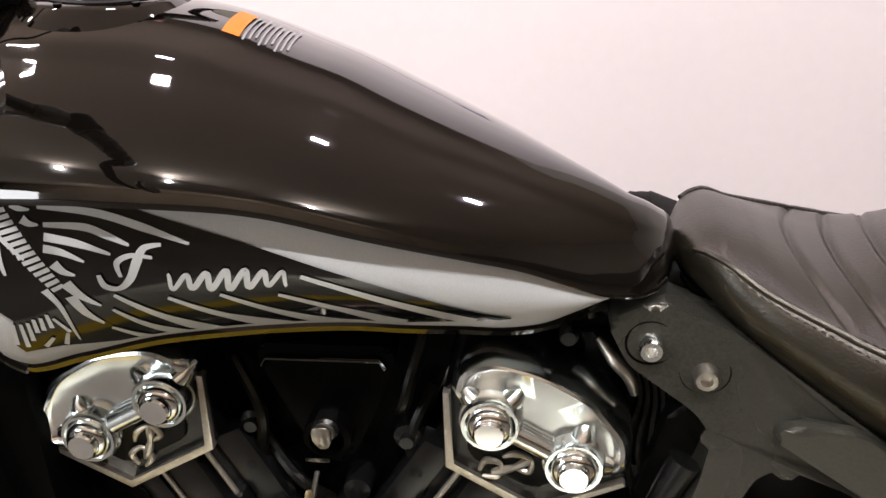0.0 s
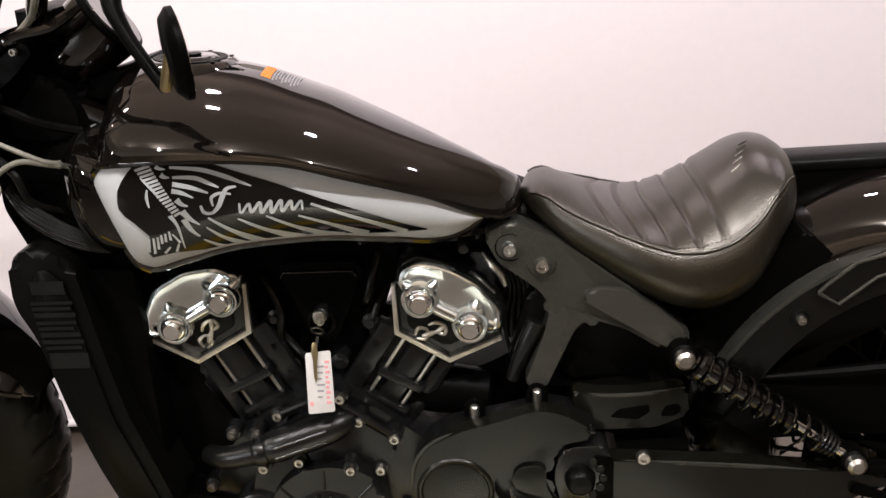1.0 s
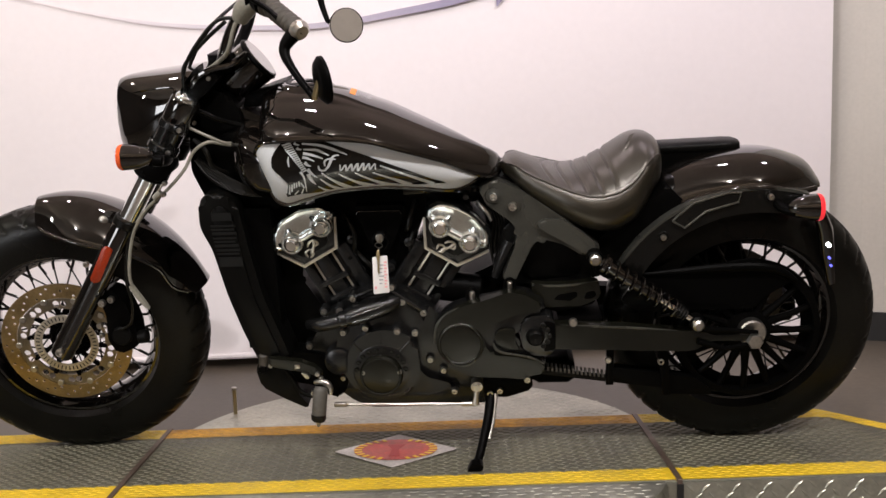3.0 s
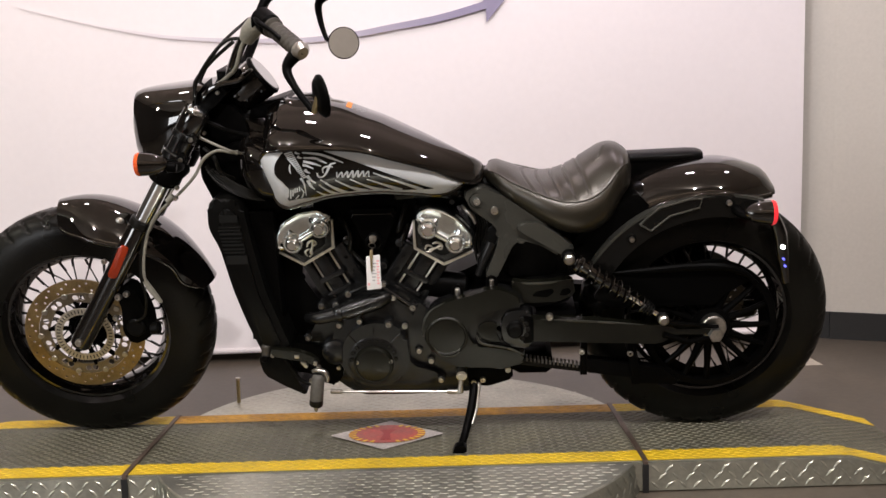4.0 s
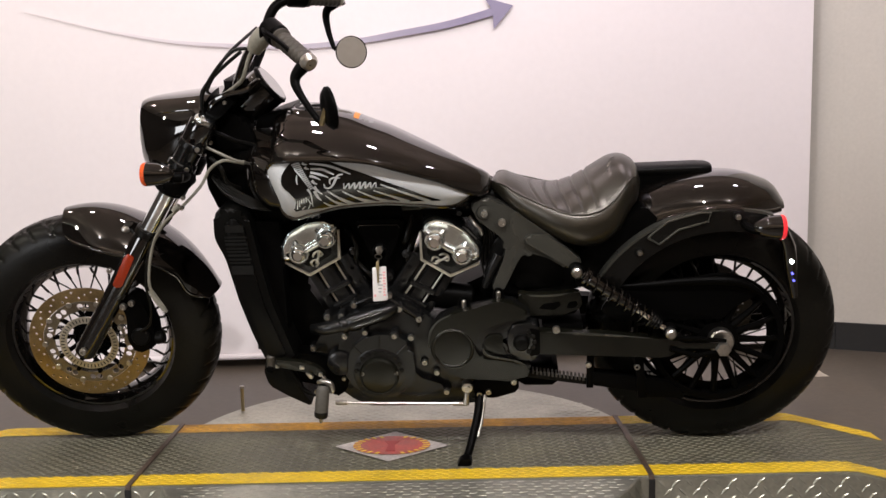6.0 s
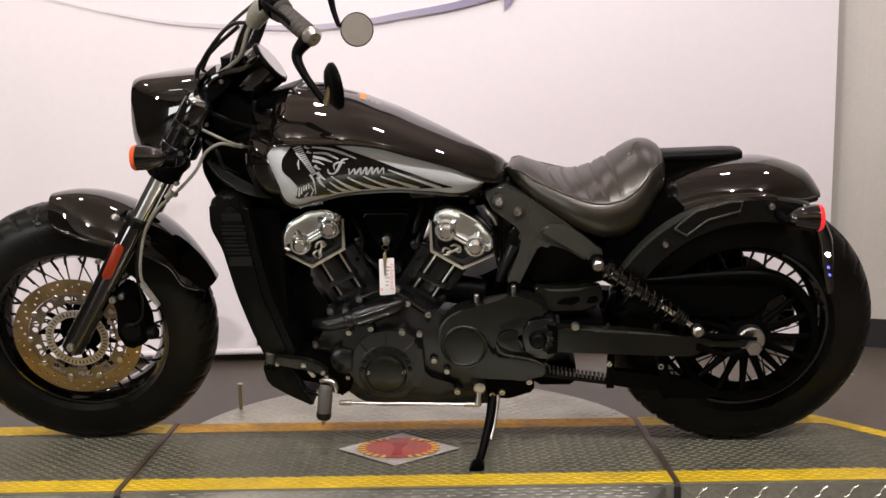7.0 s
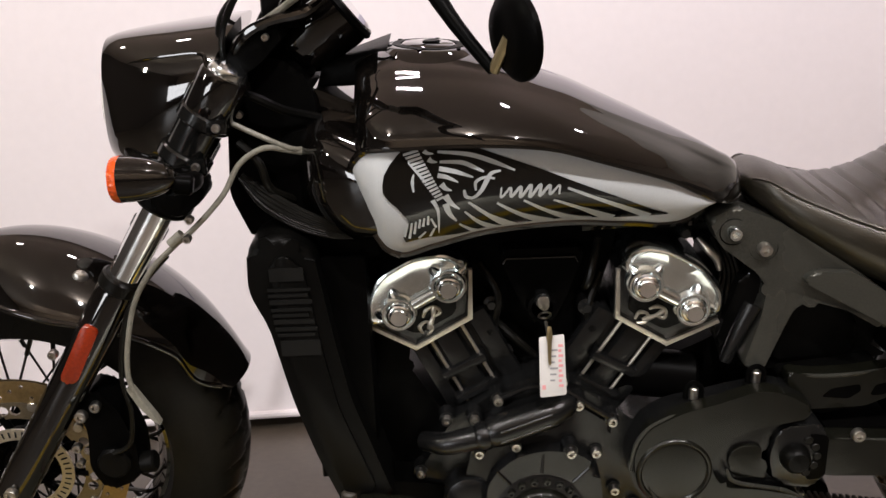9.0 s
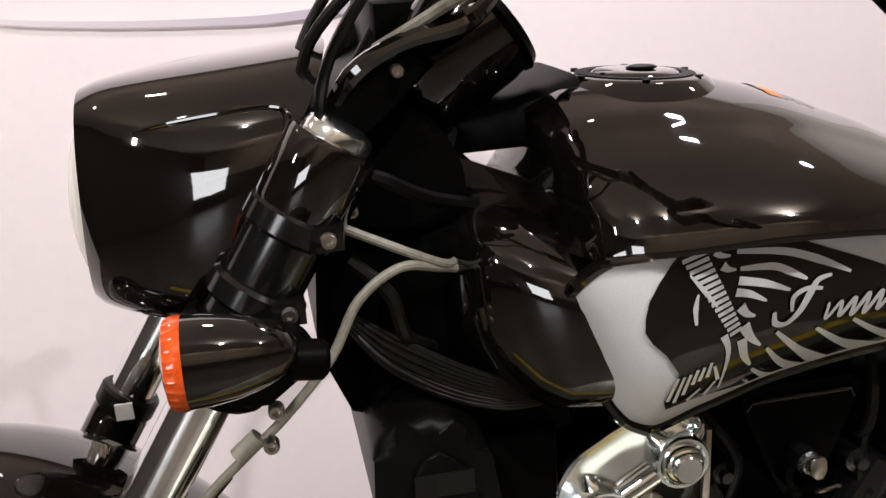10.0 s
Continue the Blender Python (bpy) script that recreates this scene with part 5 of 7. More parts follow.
    part("graphic_mark", bm, DECAL_SILVER, TANK)


tank_graphic()


def surface_z(x, y):
    """The tank shell's height at x along and y across."""
    T, S, off = tank_top(x), tank_crease(x), ridge(x)
    return S + (T - S) * tank_dome(min(abs(y + off) / (tank_wide(x) - off), 1))


def tank_cap():
    c = Vector((-0.178, -0.042, surface_z(-0.178, -0.042) - 0.0025))
    tilt = Matrix.Rotation(radians(3), 4, "Y")

    def ring(profile, name, material, label=""):
        bm = bmesh.new()
        rings = []
        for k in range(49):
            a = 2 * math.pi * k / 48
            rings.append([c + tilt @ Vector((r * math.cos(a), r * math.sin(a), z)) for r, z in profile])
        loft(rings, closed=False, caps=False, bm=bm)
        return part(name, bm, material, TANK, label)

    ring([(0.0, 0.003), (0.052, 0.003), (0.056, 0.001), (0.063, -0.005), (0.073, -0.014), (0.088, -0.032)], "cap_flange", PAINT, "gloss black filler flange")
    ring([(0.036, 0.0028), (0.037, 0.0042), (0.046, 0.0042), (0.0475, 0.0028)], "cap_ring", MATTE, "black filler ring")
    ring([(0.0, 0.0065), (0.016, 0.0065), (0.031, 0.0058), (0.034, 0.004), (0.0345, 0.002)], "filler_cap", PAINT, "gloss black filler cap")
    for k in range(6):
        bm = bmesh.new()
        a = 2 * math.pi * k / 6 + 0.3
        p = c + tilt @ Vector((0.0515 * math.cos(a), 0.0515 * math.sin(a), 0.003))
        rod(p, p + Vector((0, 0, 0.0012)), 0.003, 10, bm=bm)
        part("cap_screw", bm, MATTE, TANK)
    p = c + Vector((0.004, -0.004, 0.006))
    part("cap_lock", rod(p, p + Vector((0, 0, 0.003)), 0.012, 16, bevel=0.002), MATTE, TANK)


tank_cap()


def warning_label():
    """The small warning label on top of the tank: an orange block and lines of print."""
    def patch(x0, x1, w0, w1, lift, bm):
        rows = []
        for i in range(5):
            x = x0 + (x1 - x0) * i / 4
            rows.append([bm.verts.new((x, w0 + (w1 - w0) * k / 4, surface_z(x, w0 + (w1 - w0) * k / 4) + lift)) for k in range(5)])
        for a, b in zip(rows, rows[1:]):
            for k in range(4):
                bm.faces.new((a[k], a[k + 1], b[k + 1], b[k]))
        return bm

    part("label_block", patch(-0.082, -0.070, -0.078, -0.030, 0.0012, bmesh.new()), ORANGE, TANK, "orange warning block")
    bm = bmesh.new()
    for k in range(9):
        patch(-0.068 + k * 0.0036, -0.0665 + k * 0.0036, -0.080 + 0.004 * (k % 3), -0.030 - 0.006 * (k % 2), 0.0012, bm)
    part("label_text", bm, INK_GREY, TANK, "lines of grey print")


warning_label()

# ---- neck cover in front of the tank
rings = []
for t in np.linspace(0, 1, 10):
    x = -0.322 + 0.085 * t
    top = 0.880 + 0.026 * t
    w = 0.036 + 0.034 * t
    lo = 0.848 + 0.006 * t
    rings.append(oval((x, (top + lo) / 2), w, (top - lo) / 2, 0.30, 0.35, 32))
part("neck_cover", loft(rings), MATTE, BIKE, "black neck cover")
part("neck_ledge", prism(round_outline([(-0.375, 0.868), (-0.355, 0.866), (-0.262, 0.826), (-0.262, 0.806), (-0.38, 0.842)], 0.006), -0.062, 0.062, 0.008, seg=3), PAINT, BIKE, "gloss black sloping neck ledge")
nk = part("frame_cover", prism(round_outline([(-0.375, 0.80), (-0.31, 0.815), (-0.285, 0.80), (-0.255, 0.69), (-0.235, 0.645), (-0.275, 0.625), (-0.345, 0.64), (-0.39, 0.69), (-0.40, 0.75)], 0.02), -0.095, 0.095, 0.02, seg=4), MATTE, BIKE, "black frame casting below the neck")
for k in range(9):
    f = k / 8 - 0.5
    part("wire_strand", tube([(-0.425 + 0.006 * f, -0.098 - 0.004 * (k % 2), 0.752 + 0.006 * f), (-0.396 + 0.010 * f, -0.116 - 0.002 * (k % 2), 0.727 + 0.020 * f), (-0.356 + 0.008 * f, -0.124, 0.702 + 0.024 * f), (-0.318, -0.128, 0.687 + 0.022 * f), (-0.285, -0.118, 0.676 + 0.014 * f)], [0.002, 0.0026, 0.0028, 0.0028, 0.002], 8, smooth=5), RUBBER, nk, "black ribbed wiring strand")

# ---- radiator shroud
sh = part("radiator_shroud", prism(round_outline([(-0.418, 0.676), (-0.375, 0.690), (-0.335, 0.668), (-0.318, 0.55), (-0.300, 0.45), (-0.248, 0.285), (-0.318, 0.270), (-0.352, 0.36), (-0.378, 0.45), (-0.40, 0.56), (-0.422, 0.61)], 0.018), -0.150, 0.150, 0.022, seg=5), PLASTIC, BIKE, "dark grained radiator shroud")
part("shroud_panel", prism(round_outline([(-0.393, 0.648), (-0.372, 0.664), (-0.348, 0.640), (-0.336, 0.545), (-0.318, 0.44), (-0.272, 0.305), (-0.318, 0.30), (-0.352, 0.40), (-0.378, 0.52)], 0.012), -0.154, -0.148, 0.003), PLASTIC, sh)
for x0, x1, z0, z1 in ((a - 0.010, b + 0.004, c, d) for a, b, c, d in [(-0.382, -0.352, 0.626, 0.644), (-0.386, -0.345, 0.612, 0.616), (-0.386, -0.349, 0.604, 0.608), (-0.385, -0.344, 0.594, 0.600), (-0.384, -0.345, 0.584, 0.588), (-0.383, -0.350, 0.576, 0.580), (-0.382, -0.343, 0.566, 0.572),
                                          (-0.381, -0.340, 0.556, 0.561), (-0.379, -0.344, 0.548, 0.552), (-0.376, -0.338, 0.520, 0.542)]):
    part("sticker_line", prism([(x0, z0), (x1, z0), (x1, z1), (x0, z1)], -0.1556, -0.1538, 0), STICKER, sh, "worn grey unreadable print")
# radiator core behind
core = part("radiator", box((-0.355, -0.115, 0.30), (-0.27, 0.115, 0.64), 0.01), MATTE, BIKE, "black radiator core")

# ---- seat
seat_top = smooth_table([0.236, 0.25, 0.268, 0.3, 0.336, 0.375, 0.413, 0.465, 0.5, 0.522, 0.55, 0.573, 0.59, 0.601], [0.7, 0.7175, 0.724, 0.7158, 0.6975, 0.6889, 0.6965, 0.723, 0.7473, 0.7603, 0.7654, 0.7577, 0.7404, 0.7085])
seat_pipe = smooth_table([0.236, 0.25, 0.268, 0.297, 0.34, 0.377, 0.437, 0.48, 0.502, 0.53, 0.555, 0.58, 0.601], [0.695, 0.711, 0.713, 0.6985, 0.6825, 0.6696, 0.6561, 0.6617, 0.6706, 0.6929, 0.7214, 0.731, 0.6969])
seat_low = smooth_table([0.236, 0.25, 0.302, 0.377, 0.42, 0.453, 0.5, 0.537, 0.575, 0.601], [0.692, 0.686, 0.6472, 0.6005, 0.5824, 0.575, 0.5811, 0.6047, 0.6574, 0.6782])
seat_wide = smooth_table([0.236, 0.245, 0.262, 0.297, 0.34, 0.377, 0.437, 0.502, 0.54, 0.57, 0.59, 0.601], [0.0122, 0.0403, 0.0663, 0.0948, 0.1176, 0.1348, 0.1511, 0.1478, 0.133, 0.1026, 0.065, 0.01])
GROOVES = (0.333, 0.368, 0.402, 0.434, 0.466)


def seat_point(x, s):
    """The seat's skin: s runs from the middle (0) over the stitched line (0.6) to the lower edge (1)."""
    T, P, B, W = seat_top(x), seat_pipe(x), seat_low(x), seat_wide(x)
    T = max(T, P + 0.004)
    if s <= 0.6:
        t = s / 0.6
        w = W * 0.93 * t
        z = T + (P - T) * t ** 2.3
        for g in GROOVES:
            d = (x - g - 0.026 * t * t) / 0.0034
            z -= 0.0052 * math.exp(-d * d) * min(1, (1.02 - t) * 6)
            z += 0.0012 * math.exp(-((d / 3.6) ** 2)) * min(1, (1.02 - t) * 6)
        return w, z
    t = (s - 0.6) / 0.4
    w = W * (0.93 + 0.20 * math.sin(min(t * 2.6, math.pi) * 0.62) - 0.30 * t ** 2.2)
    z = P + (B - P) * t - 0.0007 * math.exp(-((t / 0.06) ** 2))
    return w, z


def seat():
    rings = []
    n = 320
    for i in range(n + 1):
        x = 0.236 + (0.601 - 0.236) * i / n
        half = [seat_point(x, k / 26) for k in range(27)]
        ring = [(x, -w, z) for w, z in half] + [(x, w, z) for w, z in reversed(half)][:-1]
        rings.append(ring)
    s = part("seat", loft(rings), LEATHER, BIKE, "black leather solo seat with stitched grooves", sharp=70)
    for side in (-1, 1):
        pts = []
        for x in np.linspace(0.252, 0.578, 50):
            w, z = seat_point(x, 0.6)
            pts.append((x, side * (w + 0.0005), z + 0.0008))
        part("piping", tube(pts, 0.0022, 6), LEATHER, s)
        bm = bmesh.new()
        for q in (0.575, 0.632):
            pts = []
            for x in np.arange(0.256, 0.572, 0.0028):
                w, z = seat_point(x, q)
                pts.append(Vector((x, side * (w + 0.0004), z + 0.0006)))
            for a, b in zip(pts[::2], pts[1::2]):
                rod(a, b, 0.0007, 5, bm=bm)
        part("stitching", bm, THREAD, s, "dark thread stitching")
    base = [(x, seat_low(x) - 0.001) for x in np.linspace(0.245, 0.592, 16)] + [(x, seat_low(x) - 0.013) for x in np.linspace(0.585, 0.255, 16)]
    part("seat_base", prism(base, -0.045, 0.045, 0.002), MATTE, s)
    s.location.z = -0.005
    # the plain pressed mark on the back of the seat
    bm = bmesh.new()
    for k in range(5):
        a, b = (0.506 + 0.0045 * k, -0.066 + 0.011 * k), (0.517 + 0.0045 * k, -0.062 + 0.011 * k)
        pp = []
        for x, w in (a, b):
            t = (abs(w) / (seat_wide(x) * 0.93))
            pp.append((x, w, seat_top(x) + (seat_pipe(x) - seat_top(x)) * t ** 2.3 + 0.0004))
        rod(pp[0], pp[1], 0.0012, 6, bm=bm)
    part("pressed_mark", bm, LEATHER, s)


seat()
# the rolled pad behind the seat
part("rear_pad", loft([oval((x, 0.716 + 0.004 * math.sin((x - 0.58) * 12)), 0.034 * k, 0.013 * k, 0.0, 0.7, 24) for x, k in ((0.56, 0.9), (0.575, 1), (0.74, 1), (0.765, 0.97), (0.777, 0.7))]), PLASTIC, BIKE, "black rear mounting pad").location = (0, 0.03, 0)

part("pad_bracket", prism(round_outline([(0.562, 0.715), (0.775, 0.712), (0.772, 0.700), (0.70, 0.690), (0.62, 0.660), (0.565, 0.640)], 0.006), 0.000, 0.055, 0.004), MATTE, BIKE, "black pad bracket on the fender")

# ---- engine


def shift(pts, dx=0.0, dz=0.0, k=1.0):
    cx, cz = sum(p[0] for p in pts) / len(pts), sum(p[1] for p in pts) / len(pts)
    return [(cx + (x - cx) * k + dx, cz + (z - cz) * k + dz) for x, z in pts]


def cylinder_head(name, outer, cover, bolts, mark_at, mark_turn, label):
    """A five-sided head: machined rim, dark face, chrome rocker cover and two round cover bolts."""
    h = part(name, prism(round_outline(outer, 0.004), -0.088, 0.088, 0.004), ENGINE, BIKE, label)
    # machined rim as a raised frame round the lower edges
    n = len(outer)
    chain = [Vector(outer[i % n]) for i in (*RIM, RIM[-1] + 1)]
    mid = Vector((sum(p[0] for p in outer) / n, sum(p[1] for p in outer) / n))
    inside = []
    for i, p in enumerate(chain):
        d0 = (chain[i] - chain[i - 1]).normalized() if i else (chain[1] - chain[0]).normalized()
        d1 = (chain[i + 1] - chain[i]).normalized() if i < len(chain) - 1 else d0
        nn = Vector((-(d0 + d1).y, (d0 + d1).x)).normalized()
        if nn.dot(mid - p) < 0:
            nn = -nn
        inside.append(p + nn * 0.0058 / max(0.5, abs(Vector((-d0.y, d0.x)).dot(nn))))
    ring = [(p.x, p.y) for p in chain] + [(p.x, p.y) for p in reversed(inside)]
    part("machined_rim", prism(ring, -0.0945, -0.084, 0.0012), MACHINED, h, "bare machined rim")
    # sunken face, stepped inwards
    part("head_face", prism(round_outline(shift(outer, 0, 0.003, 0.70), 0.006), -0.0915, -0.086, 0.0035), PLASTIC, h)
    rc = part("rocker_cover", pillow(round_outline(cover, 0.016, 6), 0.06, -0.108, ((1.0, 0.0), (1.0, 0.80), (0.985, 0.87), (0.95, 0.925), (0.90, 0.955), (0.85, 0.962), (0.815, 0.94), (0.77, 0.932), (0.3, 0.93))), POLISHED, BIKE, "polished alloy rocker cover")
    for x, z in bolts:
        bm = revolve([(0.00002, -0.122), (0.011, -0.122), (0.0125, -0.1205), (0.013, -0.116), (0.0155, -0.115), (0.0175, -0.112), (0.018, -0.096)], (x, 0, z), 28)
        part("cover_bolt", bm, CHROME, rc, "round chrome cover bolt")
        bm = revolve([(0.0175, -0.104), (0.020, -0.110), (0.0225, -0.110), (0.025, -0.104), (0.026, -0.085)], (x, 0, z), 32)
        part("bolt_boss", bm, POLISHED, rc)
    (x0, z0), (x1, z1) = bolts
    d = Vector((x1 - x0, 0, z1 - z0)).normalized()
    u = Vector((-d.z, 0, d.x))
    if u.z < 0:
        u = -u
    for (x, z), sg in ((bolts[0], -1), (bolts[1], 1)):
        c = Vector((x, -0.0985, z))
        for v in (u + d * sg * -0.25, u * 0.35 + d * sg):
            v = v.normalized()
            part("cover_rib", tube([c + v * 0.014, c + v * 0.026 + Vector((0, 0.003, 0)), c + v * 0.036 + Vector((0, 0.014, 0))], [0.0105, 0.009, 0.006], 12), POLISHED, rc)
    c0, c1 = Vector((x0, -0.0995, z0)) + d * 0.018, Vector((x1, -0.0995, z1)) - d * 0.018
    part("cover_rib", tube([c0, c1], 0.0095, 12), POLISHED, rc)
    # the plain emblem
    bm = bmesh.new()
    mx, mz = mark_at
    for pts, r in (([(-0.010, -0.014), (-0.012, -0.006), (-0.004, -0.002), (0.0, -0.010), (-0.006, -0.016)], 0.0018), ([(-0.004, -0.010), (0.003, 0.002), (0.006, 0.014)], 0.0024), ([(-0.007, 0.003), (-0.003, 0.010), (0.006, 0.013), (0.011, 0.006), (0.004, 0.002)], 0.0018)):
        q = []
        for x, z in [(x * 1.38, z * 1.38) for x, z in pts]:
            ca, sa = math.cos(mark_turn), math.sin(mark_turn)
            q.append((mx + x * ca - z * sa, -0.0932, mz + x * sa + z * ca))
        tube(q, [r * 0.9, r * 1.8, r * 1.1, r * 1.7, r * 0.8], 8, bm, smooth=5)
    part("emblem", bm, MACHINED, h, "pale metal emblem drawn as a plain scroll")
    return h


RIM = (1, 2, 3)
cylinder_head("front_head", [(-0.285, 0.575), (-0.276, 0.527), (-0.211, 0.490), (-0.132, 0.535), (-0.131, 0.608), (-0.20, 0.615)],
              [(-0.284, 0.566), (-0.281, 0.532), (-0.262, 0.530), (-0.225, 0.548), (-0.168, 0.575), (-0.135, 0.600), (-0.136, 0.626), (-0.162, 0.640), (-0.212, 0.634), (-0.262, 0.605)], [(-0.232, 0.552), (-0.164, 0.590)], (-0.190, 0.537), 0.15, "black front cylinder head with a machined rim")
cylinder_head("rear_head", [(0.085, 0.618), (0.063, 0.600), (0.063, 0.528), (0.136, 0.483), (0.208, 0.516), (0.190, 0.580)],
              [(0.066, 0.605), (0.072, 0.628), (0.098, 0.638), (0.138, 0.628), (0.185, 0.600), (0.214, 0.560), (0.212, 0.528), (0.192, 0.522), (0.150, 0.555), (0.105, 0.582), (0.080, 0.590)], [(0.101, 0.581), (0.166, 0.543)], (0.114, 0.531), -0.75, "black rear cylinder head with a machined rim")


def cylinder(name, top, base, label):
    """A cylinder of the V: a ribbed block with two bare machined edges, each in two lengths."""
    t0, t1 = Vector((top[0][0], 0, top[0][1])), Vector((top[1][0], 0, top[1][1]))
    b0, b1 = Vector((base[0][0], 0, base[0][1])), Vector((base[1][0], 0, base[1][1]))
    blk = part(name, prism([(p.x, p.z) for p in (t0, t1, b1, b0)], -0.066, 0.07, 0.006), ENGINE, BIKE, label)

    def at(u, v, w):
        p = (t0 * (1 - u) + t1 * u) * (1 - v) + (b0 * (1 - u) + b1 * u) * v
        return (p.x, w, p.z)

    for u0, u1, w in ((-0.10, 0.13, -0.075), (0.27, 0.60, -0.082), (0.80, 1.10, -0.075)):
        q = [at(u0, 0.0, 0), at(u1, 0.0, 0), at(u1, 1.0, 0), at(u0, 1.0, 0)]
        part("cylinder_rib", prism([(p[0], p[2]) for p in q], w, -0.05, 0.007), ENGINE, blk)
    for v in (0.42, 0.72):
        q = [at(0.1, v, 0), at(0.78, v, 0), at(0.78, v + 0.1, 0), at(0.1, v + 0.1, 0)]
        part("cylinder_step", prism([(p[0], p[2]) for p in q], -0.088, -0.06, 0.004), ENGINE, blk)
    for u in (0.215, 0.70):
        for v0, v1 in ((0.0, 0.46), (0.50, 0.86)):
            part("machined_edge", rod(at(u, v0, -0.0765), at(u, v1, -0.0765), 0.0026, 8), MACHINED, blk, "bare machined edge")


cylinder("front_cylinder", [(-0.214, 0.496), (-0.124, 0.540)], [(-0.152, 0.372), (-0.062, 0.418)], "black front cylinder with bright machined edges")
cylinder("rear_cylinder", [(0.142, 0.488), (0.052, 0.535)], [(0.062, 0.368), (-0.025, 0.418)], "black rear cylinder with bright machined edges")

# crankcase in stepped layers
CASE = part("crankcase", prism(round_outline([(-0.215, 0.30), (-0.165, 0.385), (-0.10, 0.43), (-0.03, 0.455), (0.03, 0.425), (0.09, 0.375), (0.20, 0.34), (0.30, 0.30), (0.27, 0.20), (0.15, 0.165), (0.05, 0.150), (-0.11, 0.150), (-0.17, 0.20), (-0.215, 0.24)], 0.012), -0.105, 0.115, 0.01), ENGINE, BIKE, "black V-twin crankcase")
part("case_cover", prism(round_outline([(-0.13, 0.385), (-0.075, 0.425), (-0.02, 0.440), (0.02, 0.405), (0.062, 0.375), (0.040, 0.33), (0.03, 0.26), (0.055, 0.225), (0.118, 0.205), (0.105, 0.175), (0.05, 0.165), (-0.09, 0.165), (-0.135, 0.235), (-0.15, 0.30)], 0.012), -0.125, -0.10, 0.008), ENGINE, CASE)
part("case_rib", tube([(-0.10, -0.126, 0.428), (-0.06, -0.128, 0.446), (-0.02, -0.128, 0.447), (0.065, -0.128, 0.385)], 0.005, 8), ENGINE, CASE)
# clutch cover: a fan-shaped boss with ribs, a bolt circle and a round lid
part("clutch_housing", prism(round_outline([(-0.125, 0.240), (-0.118, 0.310), (-0.085, 0.345), (-0.040, 0.358), (0.010, 0.350), (0.038, 0.325), (0.046, 0.245), (0.02, 0.195), (-0.04, 0.180), (-0.10, 0.195)], 0.02), -0.150, -0.11, 0.012, seg=4), ENGINE, CASE, "ribbed black clutch housing")
for a in (48, 90, 132):
    ca, sa = math.cos(radians(a)), math.sin(radians(a))
    part("housing_rib", rod((-0.043 + 0.066 * ca, -0.151, 0.256 + 0.066 * sa), (-0.041 + 0.096 * ca, -0.149, 0.260 + 0.090 * sa), 0.0022, 6), ENGINE, CASE)
part("clutch_recess", revolve([(0.00002, -0.152), (0.061, -0.152), (0.065, -0.150), (0.067, -0.146), (0.067, -0.14)], (-0.045, 0, 0.254), 48), ENGINE, CASE)
part("clutch_lid", revolve([(0.00002, -0.166), (0.041, -0.166), (0.045, -0.164), (0.049, -0.158), (0.050, -0.150)], (-0.045, 0, 0.248), 48), SATIN, CASE, "worn satin black clutch lid")
part("clutch_lid_ring", revolve([(0.042, -0.1662), (0.043, -0.1680), (0.0455, -0.1680), (0.0475, -0.1645)], (-0.045, 0, 0.248), 48), SATIN, CASE)
for k in range(10):
    a = radians(8 + k * 18.2)
    part("clutch_bolt", bolt(-0.045 + 0.0575 * math.cos(a), 0.252 + 0.0575 * math.sin(a), -0.152, 0.0052, 0.006), SATIN, CASE)
for dx in (-0.0405, 0.0435):
    part("lid_screw", bolt(-0.045 + dx, 0.258, -0.160, 0.005, 0.007), STEEL, CASE)
part("gear_bulge", revolve([(0.00002, -0.138), (0.022, -0.138), (0.032, -0.132), (0.036, -0.12), (0.036, -0.1)], (-0.145, 0, 0.270), 32), ENGINE, CASE)
part("lower_bulge", loft([oval((x, z), k * 0.4, k, 0.0, 0.8, 20) for x, z, k in ((0.03, 0.235, 0.03), (0.07, 0.215, 0.042), (0.12, 0.195, 0.03))]), ENGINE, CASE)
part("sump", prism(round_outline([(-0.12, 0.19), (0.22, 0.19), (0.20, 0.135), (0.05, 0.128), (-0.08, 0.128), (-0.13, 0.15)], 0.012), -0.085, 0.10, 0.01), ENGINE, CASE, "black sump")
for x, z, w in ((-0.173, 0.388, -0.108), (-0.134, 0.397, -0.126), (-0.101, 0.426, -0.124), (-0.077, 0.356, -0.130), (-0.129, 0.345, -0.127), (-0.213, 0.303, -0.108), (-0.013, 0.451, -0.124), (0.010, 0.416, -0.126), (0.057, 0.388, -0.126), (-0.003, 0.355, -0.150), (0.035, 0.340, -0.128), (0.066, 0.264, -0.110), (0.096, 0.236, -0.110), (0.120, 0.190, -0.126)):
    part("case_bolt", bolt(x, z, w, 0.0072, 0.010), STEEL, CASE, "bright case bolt")
    part("bolt_pad", revolve([(0.0075, w), (0.0105, w + 0.001), (0.012, w + 0.02)], (x, 0, z), 16), ENGINE, CASE)
